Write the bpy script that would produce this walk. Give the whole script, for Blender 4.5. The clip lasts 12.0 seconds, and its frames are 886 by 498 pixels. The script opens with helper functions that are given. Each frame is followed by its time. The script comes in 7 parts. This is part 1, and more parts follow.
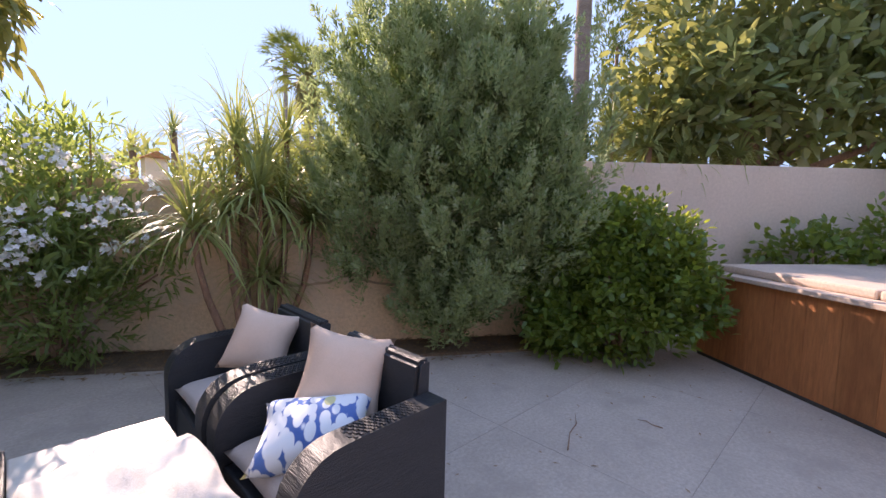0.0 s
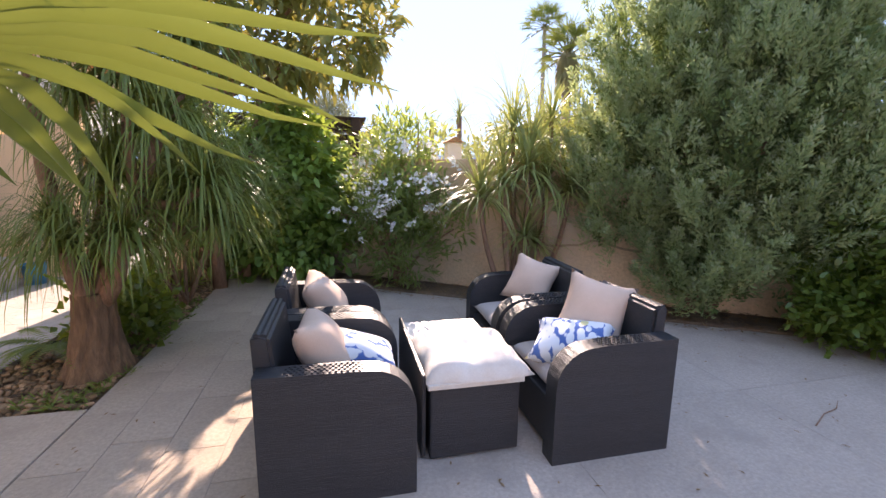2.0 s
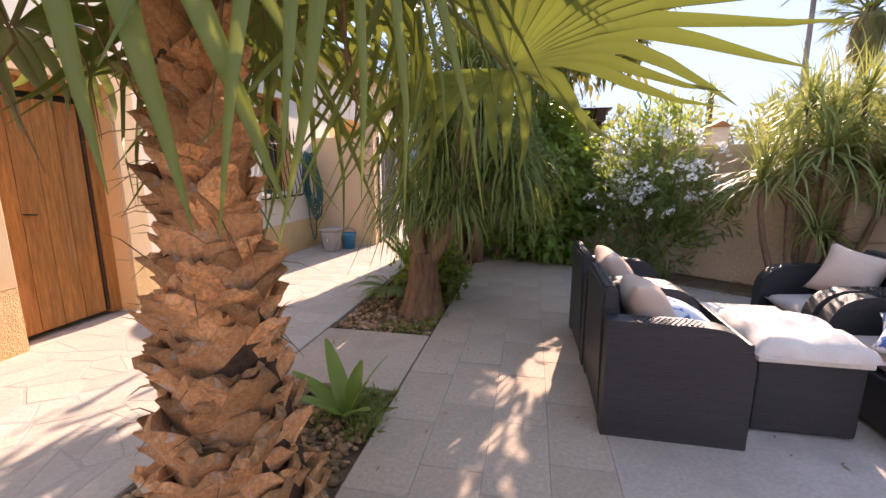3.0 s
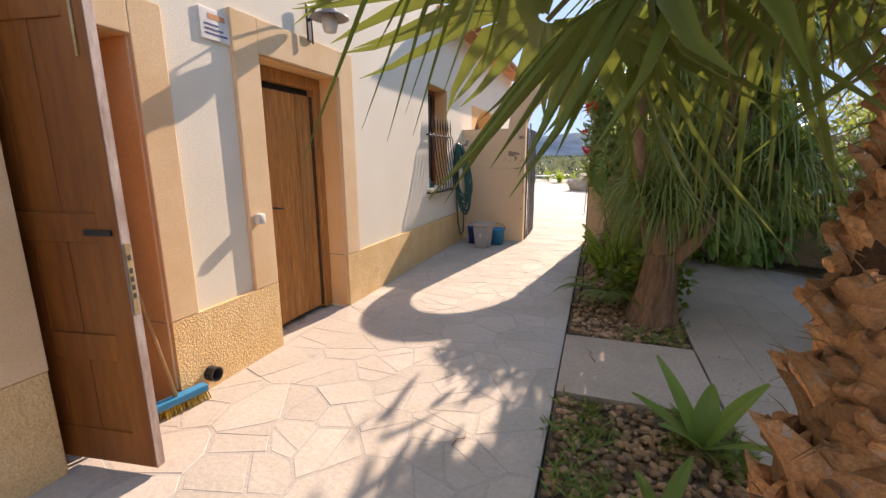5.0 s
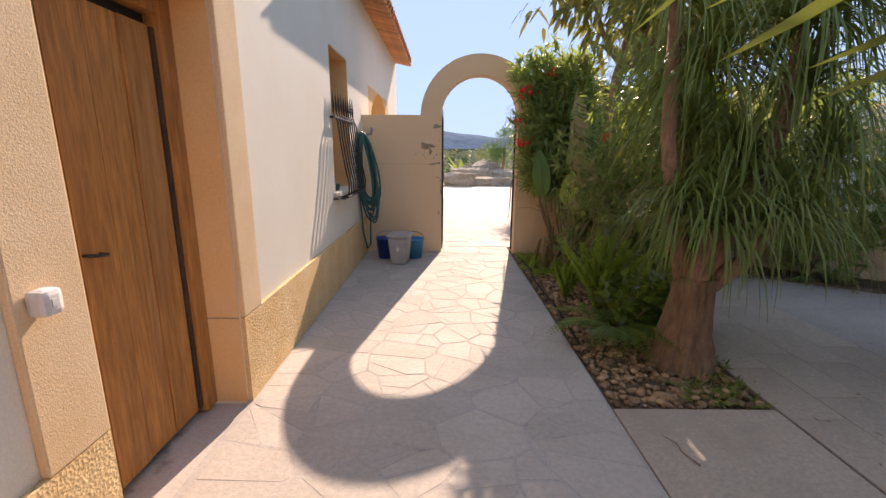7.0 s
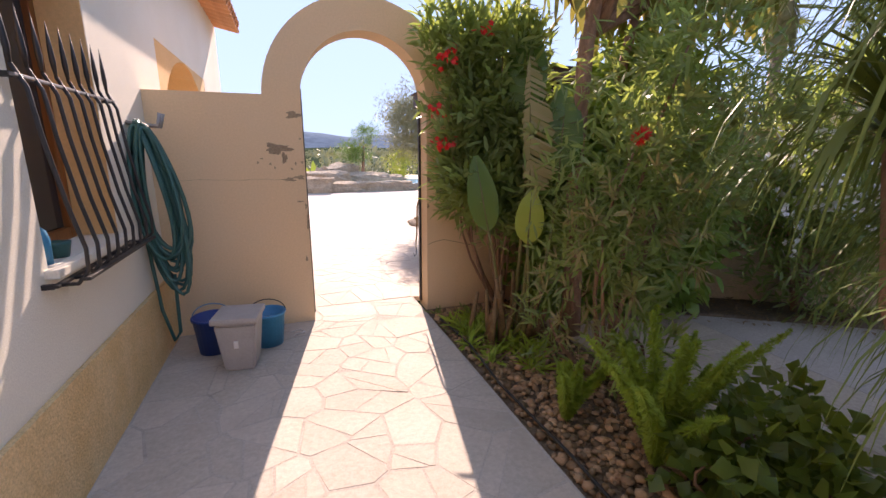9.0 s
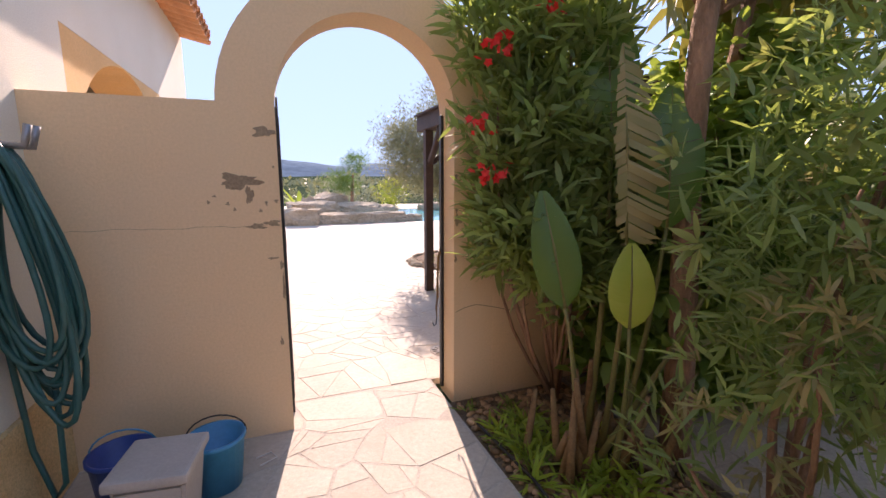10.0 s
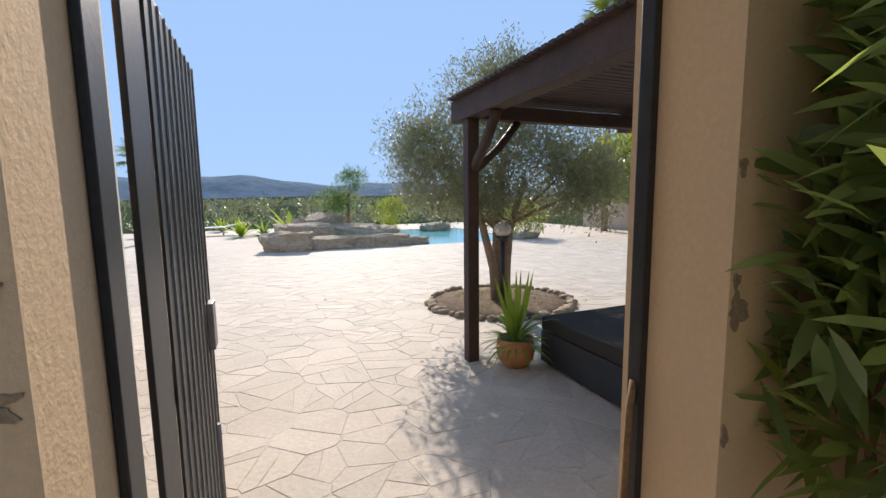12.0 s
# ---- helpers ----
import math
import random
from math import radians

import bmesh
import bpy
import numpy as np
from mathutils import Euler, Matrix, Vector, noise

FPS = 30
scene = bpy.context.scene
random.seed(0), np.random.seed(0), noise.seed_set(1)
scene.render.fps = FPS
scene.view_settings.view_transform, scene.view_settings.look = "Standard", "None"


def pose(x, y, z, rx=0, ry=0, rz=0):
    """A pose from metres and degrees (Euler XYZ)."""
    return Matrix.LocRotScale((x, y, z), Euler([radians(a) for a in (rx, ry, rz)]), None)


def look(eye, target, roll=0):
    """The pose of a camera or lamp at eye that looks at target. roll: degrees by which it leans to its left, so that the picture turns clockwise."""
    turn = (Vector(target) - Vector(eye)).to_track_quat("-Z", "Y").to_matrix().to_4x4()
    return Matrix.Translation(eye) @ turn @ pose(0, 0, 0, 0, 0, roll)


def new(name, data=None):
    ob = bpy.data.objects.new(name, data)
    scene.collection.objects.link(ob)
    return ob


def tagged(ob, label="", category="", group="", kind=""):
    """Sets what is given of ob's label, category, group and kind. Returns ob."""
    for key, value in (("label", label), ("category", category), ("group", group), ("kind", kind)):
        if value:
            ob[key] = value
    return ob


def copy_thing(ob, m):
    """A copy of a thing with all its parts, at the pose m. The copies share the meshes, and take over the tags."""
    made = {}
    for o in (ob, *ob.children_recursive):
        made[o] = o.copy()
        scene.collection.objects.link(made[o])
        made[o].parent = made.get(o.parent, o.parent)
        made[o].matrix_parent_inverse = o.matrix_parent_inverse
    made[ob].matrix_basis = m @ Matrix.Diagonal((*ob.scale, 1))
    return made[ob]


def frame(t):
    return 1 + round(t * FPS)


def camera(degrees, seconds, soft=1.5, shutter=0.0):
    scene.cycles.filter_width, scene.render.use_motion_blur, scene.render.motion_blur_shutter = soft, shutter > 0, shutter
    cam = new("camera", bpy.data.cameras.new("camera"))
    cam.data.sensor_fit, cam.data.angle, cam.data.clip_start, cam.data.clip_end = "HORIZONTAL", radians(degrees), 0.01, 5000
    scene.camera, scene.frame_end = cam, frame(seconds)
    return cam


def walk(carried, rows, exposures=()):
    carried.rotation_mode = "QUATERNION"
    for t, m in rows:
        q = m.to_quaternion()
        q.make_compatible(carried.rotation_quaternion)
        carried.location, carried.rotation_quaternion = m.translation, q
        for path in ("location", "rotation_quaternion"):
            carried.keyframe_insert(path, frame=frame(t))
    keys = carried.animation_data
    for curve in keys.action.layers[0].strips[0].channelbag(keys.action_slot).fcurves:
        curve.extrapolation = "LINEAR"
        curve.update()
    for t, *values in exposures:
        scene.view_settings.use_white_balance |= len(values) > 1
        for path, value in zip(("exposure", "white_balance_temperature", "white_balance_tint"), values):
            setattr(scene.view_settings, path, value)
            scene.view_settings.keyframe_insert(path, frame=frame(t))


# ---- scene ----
cam = camera(91.7, 12.0)
PATH = [
    (0, (4.936, -6.079, 1.416), (6.343, -4.67, 1.228), 1.3),
    (0.5, (4.796, -6.28, 1.447), (6.023, -4.717, 1.216), 1.4),
    (1, (4.743, -6.467, 1.469), (5.738, -4.755, 1.184), 1.2),
    (1.5, (4.706, -6.542, 1.463), (5.444, -4.711, 1.142), 0.7),
    (2, (4.481, -6.662, 1.468), (4.935, -4.747, 1.112), 0.8),
    (2.5, (4.095, -6.893, 1.439), (4.115, -4.929, 1.062), 0.5),
    (3, (3.708, -7.066, 1.383), (3.314, -5.143, 1.0), 0.0),
    (3.5, (3.318, -7.216, 1.379), (2.734, -5.342, 0.996), -0.1),
    (3.7, (3.158, -7.269, 1.349), (2.547, -5.401, 0.977), -0.0),
    (5.3, (1.983, -7.08, 1.378), (1.328, -5.238, 0.954), -0.4),
    (5.5, (1.852, -7.002, 1.376), (1.232, -5.149, 0.947), -0.7),
    (6, (1.518, -6.687, 1.404), (1.051, -4.792, 0.969), -0.3),
    (6.5, (1.254, -6.336, 1.408), (0.987, -4.403, 0.967), 0.1),
    (7, (1.094, -5.919, 1.372), (1.09, -3.969, 0.931), 0.3),
    (7.2, (1.066, -5.721, 1.371), (1.14, -3.773, 0.923), 1.1),
    (8.8, (0.987, -3.912, 1.425), (1.591, -2.06, 0.974), 0.1),
    (9, (0.938, -3.664, 1.429), (1.584, -1.824, 0.985), 0.1),
    (9.5, (0.98, -3.076, 1.435), (1.656, -1.236, 1.038), -0.1),
    (10, (1.035, -2.495, 1.454), (1.745, -0.653, 1.134), -0.1),
    (10.5, (1.092, -1.956, 1.472), (1.804, -0.106, 1.203), 0.1),
    (11, (1.166, -1.431, 1.452), (1.885, 0.418, 1.2), -0.2),
    (11.5, (1.217, -0.955, 1.438), (1.943, 0.892, 1.189), -0.5),
    (12, (1.285, -0.532, 1.42), (2.023, 1.312, 1.184), -0.7),
]
EXPOSURES = [(0.0, 2.5, 7500, 33), (2.0, 2.8, 7600, 31), (2.6, 2.75, 7900, 35), (3.5, 2.42, 8200, 33), (5.5, 2.18, 7800, 24), (7.0, 2.14, 7800, 28), (9.5, 2.42, 7600, 35), (10.7, 2.22, 7400, 30), (11.5, 2.0, 7500, 28), (12.0, 1.74, 6900, 15)]
walk(cam, [(t, look(a, b, c)) for t, a, b, c in PATH], EXPOSURES)


# ---- world, sun, exposure ----
SUN_AZ, SUN_EL = 10.4, 30.3
S = Vector((math.sin(radians(SUN_AZ)) * math.cos(radians(SUN_EL)), math.cos(radians(SUN_AZ)) * math.cos(radians(SUN_EL)), math.sin(radians(SUN_EL))))
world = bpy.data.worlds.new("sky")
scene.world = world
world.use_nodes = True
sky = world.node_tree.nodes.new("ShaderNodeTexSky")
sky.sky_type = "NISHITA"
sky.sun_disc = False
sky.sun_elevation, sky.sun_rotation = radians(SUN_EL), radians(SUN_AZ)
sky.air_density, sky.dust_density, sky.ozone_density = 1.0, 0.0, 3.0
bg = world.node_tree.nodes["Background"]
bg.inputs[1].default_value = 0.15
# gamma evens out the sky to fill the shade; the multiply sets level and hue
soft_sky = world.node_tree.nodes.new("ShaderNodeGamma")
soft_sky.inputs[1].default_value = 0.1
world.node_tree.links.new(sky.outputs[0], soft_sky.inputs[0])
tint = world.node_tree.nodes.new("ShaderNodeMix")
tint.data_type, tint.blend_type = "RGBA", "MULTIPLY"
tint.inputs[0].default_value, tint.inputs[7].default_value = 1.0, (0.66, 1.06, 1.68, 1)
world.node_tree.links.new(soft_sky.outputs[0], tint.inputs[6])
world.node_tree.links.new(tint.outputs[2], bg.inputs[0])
sun_data = bpy.data.lights.new("sun", "SUN")
sun_data.energy, sun_data.angle, sun_data.color = 2.0, radians(0.5), (0.92, 0.855, 0.76)
sun = new("sun", sun_data)
sun.matrix_world = look(S * 60, (0, 0, 0))

# ---- materials ----
rng = np.random.default_rng(7)


def node(nt, kind, **inputs):
    n = nt.nodes.new(kind)
    for k, v in inputs.items():
        n.inputs[k.replace("_", " ")].default_value = v
    return n


def mixed(nt, fac, a, b, mode="MIX"):
    m = nt.nodes.new("ShaderNodeMix")
    m.data_type, m.blend_type = "RGBA", mode
    for sock, v in ((m.inputs[0], fac), (m.inputs[6], a), (m.inputs[7], b)):
        if hasattr(v, "links"):
            nt.links.new(v, sock)
        else:
            sock.default_value = v if isinstance(v, (int, float)) else (*v, 1) if len(v) == 3 else v
    return m.outputs[2]


def ramp(nt, src, lo, hi):
    m = nt.nodes.new("ShaderNodeMapRange")
    m.inputs[1].default_value, m.inputs[2].default_value = lo, hi
    nt.links.new(src, m.inputs[0])
    return m.outputs[0]


def surface(name, col, col2=None, rough=0.8, big=1.5, fine=40.0, grain=0.25, bump=0.3, depth=0.01, metal=0.0, obj_rand=0.0, isl_rand=0.0,
            stretch=(1, 1, 1), stain=None, stain_at=(0.55, 0.7), stain_scale=0.8, cell=0.0, translucent=0.0, spec=0.4):
    """A procedural surface: two scales of colour, optional stains, random tone per piece, bump."""
    m = bpy.data.materials.new(name)
    m.use_nodes = True
    nt = m.node_tree
    bs = nt.nodes["Principled BSDF"]
    tc = nt.nodes.new("ShaderNodeTexCoord")
    mp = nt.nodes.new("ShaderNodeMapping")
    mp.inputs["Scale"].default_value = stretch
    nt.links.new(tc.outputs["Object"], mp.inputs["Vector"])

    def noise_at(scale, detail=5.0, rough_n=0.6):
        n = node(nt, "ShaderNodeTexNoise", Scale=scale, Detail=detail, Roughness=rough_n)
        nt.links.new(mp.outputs[0], n.inputs["Vector"])
        return n.outputs[0]
    col2 = col2 or tuple(c * 0.72 for c in col)
    n1 = noise_at(big)
    c = mixed(nt, ramp(nt, n1, 0.35, 0.65), col, col2)
    n2 = noise_at(fine, 4.0, 0.7)
    g = mixed(nt, ramp(nt, n2, 0.3, 0.7), (1 - grain,) * 3, (1 + grain * 0.5,) * 3)
    c = mixed(nt, 1.0, c, g, "MULTIPLY")
    if stain:
        c = mixed(nt, ramp(nt, noise_at(stain_scale, 8.0, 0.68), *stain_at), c, stain)
    for amount, src in ((obj_rand, ("ShaderNodeObjectInfo", "Random")), (isl_rand, ("ShaderNodeNewGeometry", "Random Per Island"))):
        if amount:
            r = nt.nodes.new(src[0]).outputs[src[1]]
            t = mixed(nt, r, (1 - amount, 1 - amount, 1 - amount * 1.1), (1 + amount * 0.6, 1 + amount * 0.5, 1 + amount * 0.4))
            c = mixed(nt, 1.0, c, t, "MULTIPLY")
    nt.links.new(c, bs.inputs["Base Color"])
    bs.inputs["Roughness"].default_value, bs.inputs["Metallic"].default_value = rough, metal
    bs.inputs["Specular IOR Level"].default_value = spec
    if bump:
        b = nt.nodes.new("ShaderNodeBump")
        b.inputs["Strength"].default_value, b.inputs["Distance"].default_value = bump, depth
        h = n2
        if cell:
            v = node(nt, "ShaderNodeTexVoronoi", Scale=cell)
            nt.links.new(mp.outputs[0], v.inputs["Vector"])
            h = mixed(nt, 0.5, n2, v.outputs[0])
        nt.links.new(h, b.inputs["Height"])
        nt.links.new(b.outputs[0], bs.inputs["Normal"])
    if translucent:
        tr = nt.nodes.new("ShaderNodeBsdfTranslucent")
        nt.links.new(c, tr.inputs[0])
        mx = nt.nodes.new("ShaderNodeMixShader")
        mx.inputs[0].default_value = translucent
        nt.links.new(bs.outputs[0], mx.inputs[1])
        nt.links.new(tr.outputs[0], mx.inputs[2])
        nt.links.new(mx.outputs[0], nt.nodes["Material Output"].inputs[0])
    return m


def leaf_mat(name, a, b, glow=None, trans=0.35, rough=0.45, spec=0.4):
    """Leaves: a tone between a and b for each leaf; thin leaves pass light in a yellower tone."""
    m = bpy.data.materials.new(name)
    m.use_nodes = True
    nt = m.node_tree
    bs = nt.nodes["Principled BSDF"]
    a, b = tuple(x * 1.6 for x in a), tuple(min(0.8, x * 1.6) for x in b)
    r = nt.nodes.new("ShaderNodeNewGeometry").outputs["Random Per Island"]
    n = node(nt, "ShaderNodeTexNoise", Scale=2.2, Detail=3.0)
    tc = nt.nodes.new("ShaderNodeTexCoord")
    nt.links.new(tc.outputs["Object"], n.inputs["Vector"])
    c = mixed(nt, r, a, b)
    c = mixed(nt, ramp(nt, n.outputs[0], 0.3, 0.7), c, mixed(nt, 0.55, c, b))
    nt.links.new(c, bs.inputs["Base Color"])
    bs.inputs["Roughness"].default_value, bs.inputs["Specular IOR Level"].default_value = rough, spec
    tr = nt.nodes.new("ShaderNodeBsdfTranslucent")
    glow = glow or tuple(min(1, x * k) for x, k in zip(b, (1.5, 1.4, 0.8)))
    nt.links.new(mixed(nt, r, glow, tuple(x * 0.75 for x in glow)), tr.inputs[0])
    mx = nt.nodes.new("ShaderNodeMixShader")
    mx.inputs[0].default_value = trans
    nt.links.new(bs.outputs[0], mx.inputs[1])
    nt.links.new(tr.outputs[0], mx.inputs[2])
    nt.links.new(mx.outputs[0], nt.nodes["Material Output"].inputs[0])
    return m


M_STUCCO = surface("white_stucco", (0.80, 0.755, 0.64), (0.75, 0.70, 0.58), 0.9, 0.9, 120, 0.10, 0.45, 0.003, cell=150)
M_OCHRE = surface("ochre_render", (0.78, 0.50, 0.24), (0.72, 0.44, 0.19), 0.9, 1.6, 70, 0.10, 0.35, 0.004, stain=(0.78, 0.58, 0.36), stain_at=(0.5, 0.75))
M_OCHRE_ROUGH = surface("ochre_roughcast", (0.78, 0.57, 0.36), (0.72, 0.50, 0.28), 0.95, 3, 150, 0.14, 0.4, 0.003, cell=190)
M_PLINTH = surface("hammered_stone", (0.80, 0.57, 0.30), (0.74, 0.49, 0.23), 0.95, 4, 90, 0.28, 1.0, 0.007, cell=85)
M_GATEWALL = surface("buff_painted_wall", (0.82, 0.58, 0.35), (0.79, 0.575, 0.36), 0.9, 0.9, 70, 0.08, 0.4, 0.004, stain=(0.76, 0.56, 0.36), stain_at=(0.5, 0.8))
M_GARDENWALL = surface("weathered_garden_wall", (0.74, 0.53, 0.33), (0.64, 0.44, 0.27), 0.92, 1.1, 30, 0.22, 0.5, 0.01, stain=(0.52, 0.41, 0.30), stain_at=(0.48, 0.7))
M_PALEWALL = surface("pale_garden_wall", (0.62, 0.50, 0.40), (0.56, 0.45, 0.36), 0.92, 0.8, 30, 0.12, 0.3, 0.006, stain=(0.44, 0.37, 0.30), stain_at=(0.6, 0.8))
M_CEMENT = surface("bare_cement", (0.42, 0.31, 0.20), (0.33, 0.24, 0.16), 0.95, 6, 90, 0.3, 0.8, 0.006)
M_STONE = surface("cream_flagstone", (0.535, 0.475, 0.41), (0.485, 0.43, 0.36), 0.75, 2.6, 34, 0.16, 0.45, 0.007, obj_rand=0.10, isl_rand=0.10, stain=(0.43, 0.37, 0.31), stain_at=(0.52, 0.74), stain_scale=1.9)
M_MORTAR = surface("pale_mortar", (0.56, 0.495, 0.425), (0.50, 0.44, 0.375), 0.95, 3, 60, 0.16, 0.5, 0.005, stain=(0.25, 0.215, 0.18), stain_at=(0.56, 0.66), stain_scale=2.6)
M_PATHMORTAR = surface("grey_path_mortar", (0.49, 0.44, 0.38), (0.43, 0.385, 0.335), 0.95, 3, 60, 0.2, 0.5, 0.005, stain=(0.26, 0.225, 0.19), stain_at=(0.58, 0.72), stain_scale=2.6)
M_CONCRETE = surface("grey_concrete_slab", (0.48, 0.41, 0.35), (0.42, 0.355, 0.30), 0.85, 1.6, 45, 0.2, 0.4, 0.006, obj_rand=0.03, stain=(0.35, 0.295, 0.25), stain_at=(0.48, 0.72), stain_scale=2.2)
M_WARMSLAB = surface("tan_concrete_slab", (0.50, 0.405, 0.315), (0.44, 0.35, 0.27), 0.85, 1.6, 45, 0.2, 0.4, 0.006, obj_rand=0.05, stain=(0.37, 0.29, 0.22), stain_at=(0.48, 0.72), stain_scale=2.2)
M_JOINT = surface("dark_joint", (0.38, 0.325, 0.275), None, 0.95, 3, 60, 0.3, 0.5, 0.006)
M_SOIL = surface("dry_soil", (0.26, 0.18, 0.115), (0.17, 0.115, 0.075), 0.98, 5, 60, 0.4, 1.0, 0.03)
M_PEBBLE = surface("garden_pebbles", (0.46, 0.30, 0.18), (0.31, 0.18, 0.10), 0.7, 9, 60, 0.2, 0.3, 0.004, isl_rand=0.65)
M_TERRACE = surface("far_terrace_paving", (0.58, 0.51, 0.43), (0.52, 0.45, 0.375), 0.85, 0.5, 6, 0.18, 0.4, 0.01)
M_FIELD = surface("dry_valley_ground", (0.055, 0.075, 0.045), (0.035, 0.055, 0.032), 0.95, 0.02, 0.15, 0.35, 0.2, 0.5, spec=0.0)
# distance haze is painted into the blue base colour of the hills
M_HAZE_HILL = surface("haze_blue_hills", (0.15, 0.20, 0.25), (0.11, 0.155, 0.20), 0.95, 0.006, 0.05, 0.3, 0.3, 3.0, spec=0.0)
M_WOOD_DOOR = surface("weathered_plank_wood", (0.54, 0.245, 0.07), (0.37, 0.16, 0.048), 0.6, 7, 45, 0.4, 0.6, 0.006, stretch=(1, 1, 0.10), obj_rand=0.25, stain=(0.50, 0.27, 0.11), stain_at=(0.55, 0.75), stain_scale=6)
M_WOOD_LEAF = surface("varnished_door_wood", (0.32, 0.11, 0.022), (0.20, 0.062, 0.013), 0.42, 4, 40, 0.3, 0.3, 0.003, stretch=(1, 1, 0.1), spec=0.5)
M_EDGE = surface("worn_door_edge", (0.42, 0.36, 0.34), (0.28, 0.20, 0.17), 0.7, 12, 60, 0.3, 0.4, 0.003, stretch=(1, 1, 0.3))
M_LOCK = surface("brass_lock_plate", (0.62, 0.48, 0.26), None, 0.4, 8, 60, 0.2, 0.2, 0.002, metal=0.6)
# near-black: for black parts, and painted shade in gaps and holes
M_DARK = surface("black_parts_and_gap_shade", (0.05, 0.045, 0.04), None, 0.9, 2, 30, 0.2, 0)
M_IRON = surface("black_painted_iron", (0.020, 0.021, 0.024), (0.035, 0.033, 0.032), 0.45, 6, 60, 0.3, 0.3, 0.002, stain=(0.10, 0.06, 0.04), stain_at=(0.66, 0.8), stain_scale=9)
M_RATTAN = surface("charcoal_woven_resin", (0.021, 0.023, 0.027), (0.029, 0.031, 0.035), 0.48, 3, 26, 0.3, 0.8, 0.006, stretch=(0.5, 0.5, 7), spec=0.5)
M_CUSHION = surface("grey_beige_cushion", (0.50, 0.43, 0.39), (0.44, 0.38, 0.34), 0.95, 4, 160, 0.1, 0.3, 0.003)
M_PILLOW = surface("beige_pillow_cloth", (0.66, 0.49, 0.385), (0.60, 0.44, 0.34), 0.95, 5, 200, 0.08, 0.3, 0.003)
M_THROW = surface("white_towel_cloth", (0.70, 0.66, 0.60), (0.64, 0.56, 0.48), 0.95, 7, 140, 0.08, 0.5, 0.006)
M_TABLETOP = surface("pale_tabletop", (0.66, 0.61, 0.54), (0.60, 0.55, 0.48), 0.35, 3, 40, 0.08, 0.1, 0.002)
M_CEDAR = surface("red_cedar_cladding", (0.48, 0.18, 0.065), (0.38, 0.13, 0.045), 0.6, 4, 40, 0.3, 0.3, 0.004, stretch=(1, 1, 0.12), obj_rand=0.2)
M_TUBTOP = surface("weathered_deck_cover", (0.60, 0.46, 0.37), (0.52, 0.40, 0.33), 0.75, 1.5, 40, 0.2, 0.3, 0.004, stain=(0.42, 0.32, 0.28), stain_at=(0.55, 0.75))
M_TERRACOTTA = surface("terracotta", (0.66, 0.33, 0.165), (0.54, 0.25, 0.12), 0.85, 8, 60, 0.22, 0.4, 0.005, obj_rand=0.25)
M_HOSE = surface("green_hose", (0.014, 0.095, 0.085), (0.025, 0.125, 0.115), 0.45, 12, 80, 0.15, 0.1, 0.002, spec=0.5)
M_BLUE = surface("dark_blue_plastic", (0.02, 0.06, 0.25), None, 0.4, 4, 60, 0.1, 0.05, 0.001)
M_SKYBLUE = surface("light_blue_plastic", (0.03, 0.28, 0.52), None, 0.4, 4, 60, 0.1, 0.05, 0.001)
M_GREYPLASTIC = surface("grey_plastic", (0.42, 0.40, 0.38), (0.36, 0.34, 0.32), 0.5, 5, 90, 0.1, 0.1, 0.001)
M_WHITE = surface("white_plastic", (0.78, 0.76, 0.72), None, 0.45, 6, 60, 0.06, 0.05, 0.001)
M_GREYMETAL = surface("grey_metal", (0.30, 0.30, 0.31), None, 0.45, 6, 60, 0.15, 0.1, 0.001, metal=0.7)
M_PERGOLA = surface("dark_stained_timber", (0.075, 0.045, 0.035), (0.05, 0.032, 0.027), 0.65, 5, 45, 0.3, 0.4, 0.004, stretch=(1, 1, 1))
M_ROCK = surface("pool_rock", (0.50, 0.40, 0.29), (0.40, 0.31, 0.21), 0.9, 1.4, 14, 0.3, 0.9, 0.06, stain=(0.54, 0.44, 0.32), stain_at=(0.55, 0.7))
M_BARK = surface("brown_bark", (0.40, 0.23, 0.15), (0.27, 0.16, 0.10), 0.95, 6, 30, 0.35, 1.0, 0.02, stretch=(1, 1, 0.35))
M_PALEBARK = surface("pale_palm_bark", (0.36, 0.28, 0.22), (0.28, 0.21, 0.16), 0.95, 3, 25, 0.25, 0.8, 0.02, stretch=(1, 1, 4))
M_PONYBARK = surface("fissured_grey_brown_bark", (0.32, 0.19, 0.11), (0.20, 0.12, 0.07), 0.95, 10, 34, 0.4, 1.0, 0.03, stretch=(1, 1, 0.16))
M_LEAFBASE = surface("orange_brown_leaf_base", (0.86, 0.47, 0.225), (0.60, 0.29, 0.125), 0.85, 11, 80, 0.5, 0.9, 0.006, obj_rand=0.48, stain=(0.60, 0.50, 0.41), stain_at=(0.55, 0.66), stain_scale=8)
M_LEAFCOVER = surface("brown_leaf_base", (0.86, 0.47, 0.225), (0.60, 0.29, 0.125), 0.85, 11, 80, 0.5, 0.9, 0.006, isl_rand=0.48, stain=(0.60, 0.50, 0.41), stain_at=(0.55, 0.66), stain_scale=8)
M_FIBRE = surface("brown_palm_fibre", (0.14, 0.075, 0.04), (0.08, 0.045, 0.03), 0.98, 12, 70, 0.4, 1.0, 0.02)
M_PETIOLE = surface("green_leaf_stalk", (0.16, 0.17, 0.05), (0.20, 0.16, 0.06), 0.5, 4, 40, 0.2, 0.2, 0.003)
M_DRIED = surface("dried_stalk", (0.34, 0.22, 0.11), (0.24, 0.14, 0.07), 0.9, 8, 50, 0.3, 0.4, 0.004, translucent=0.2)
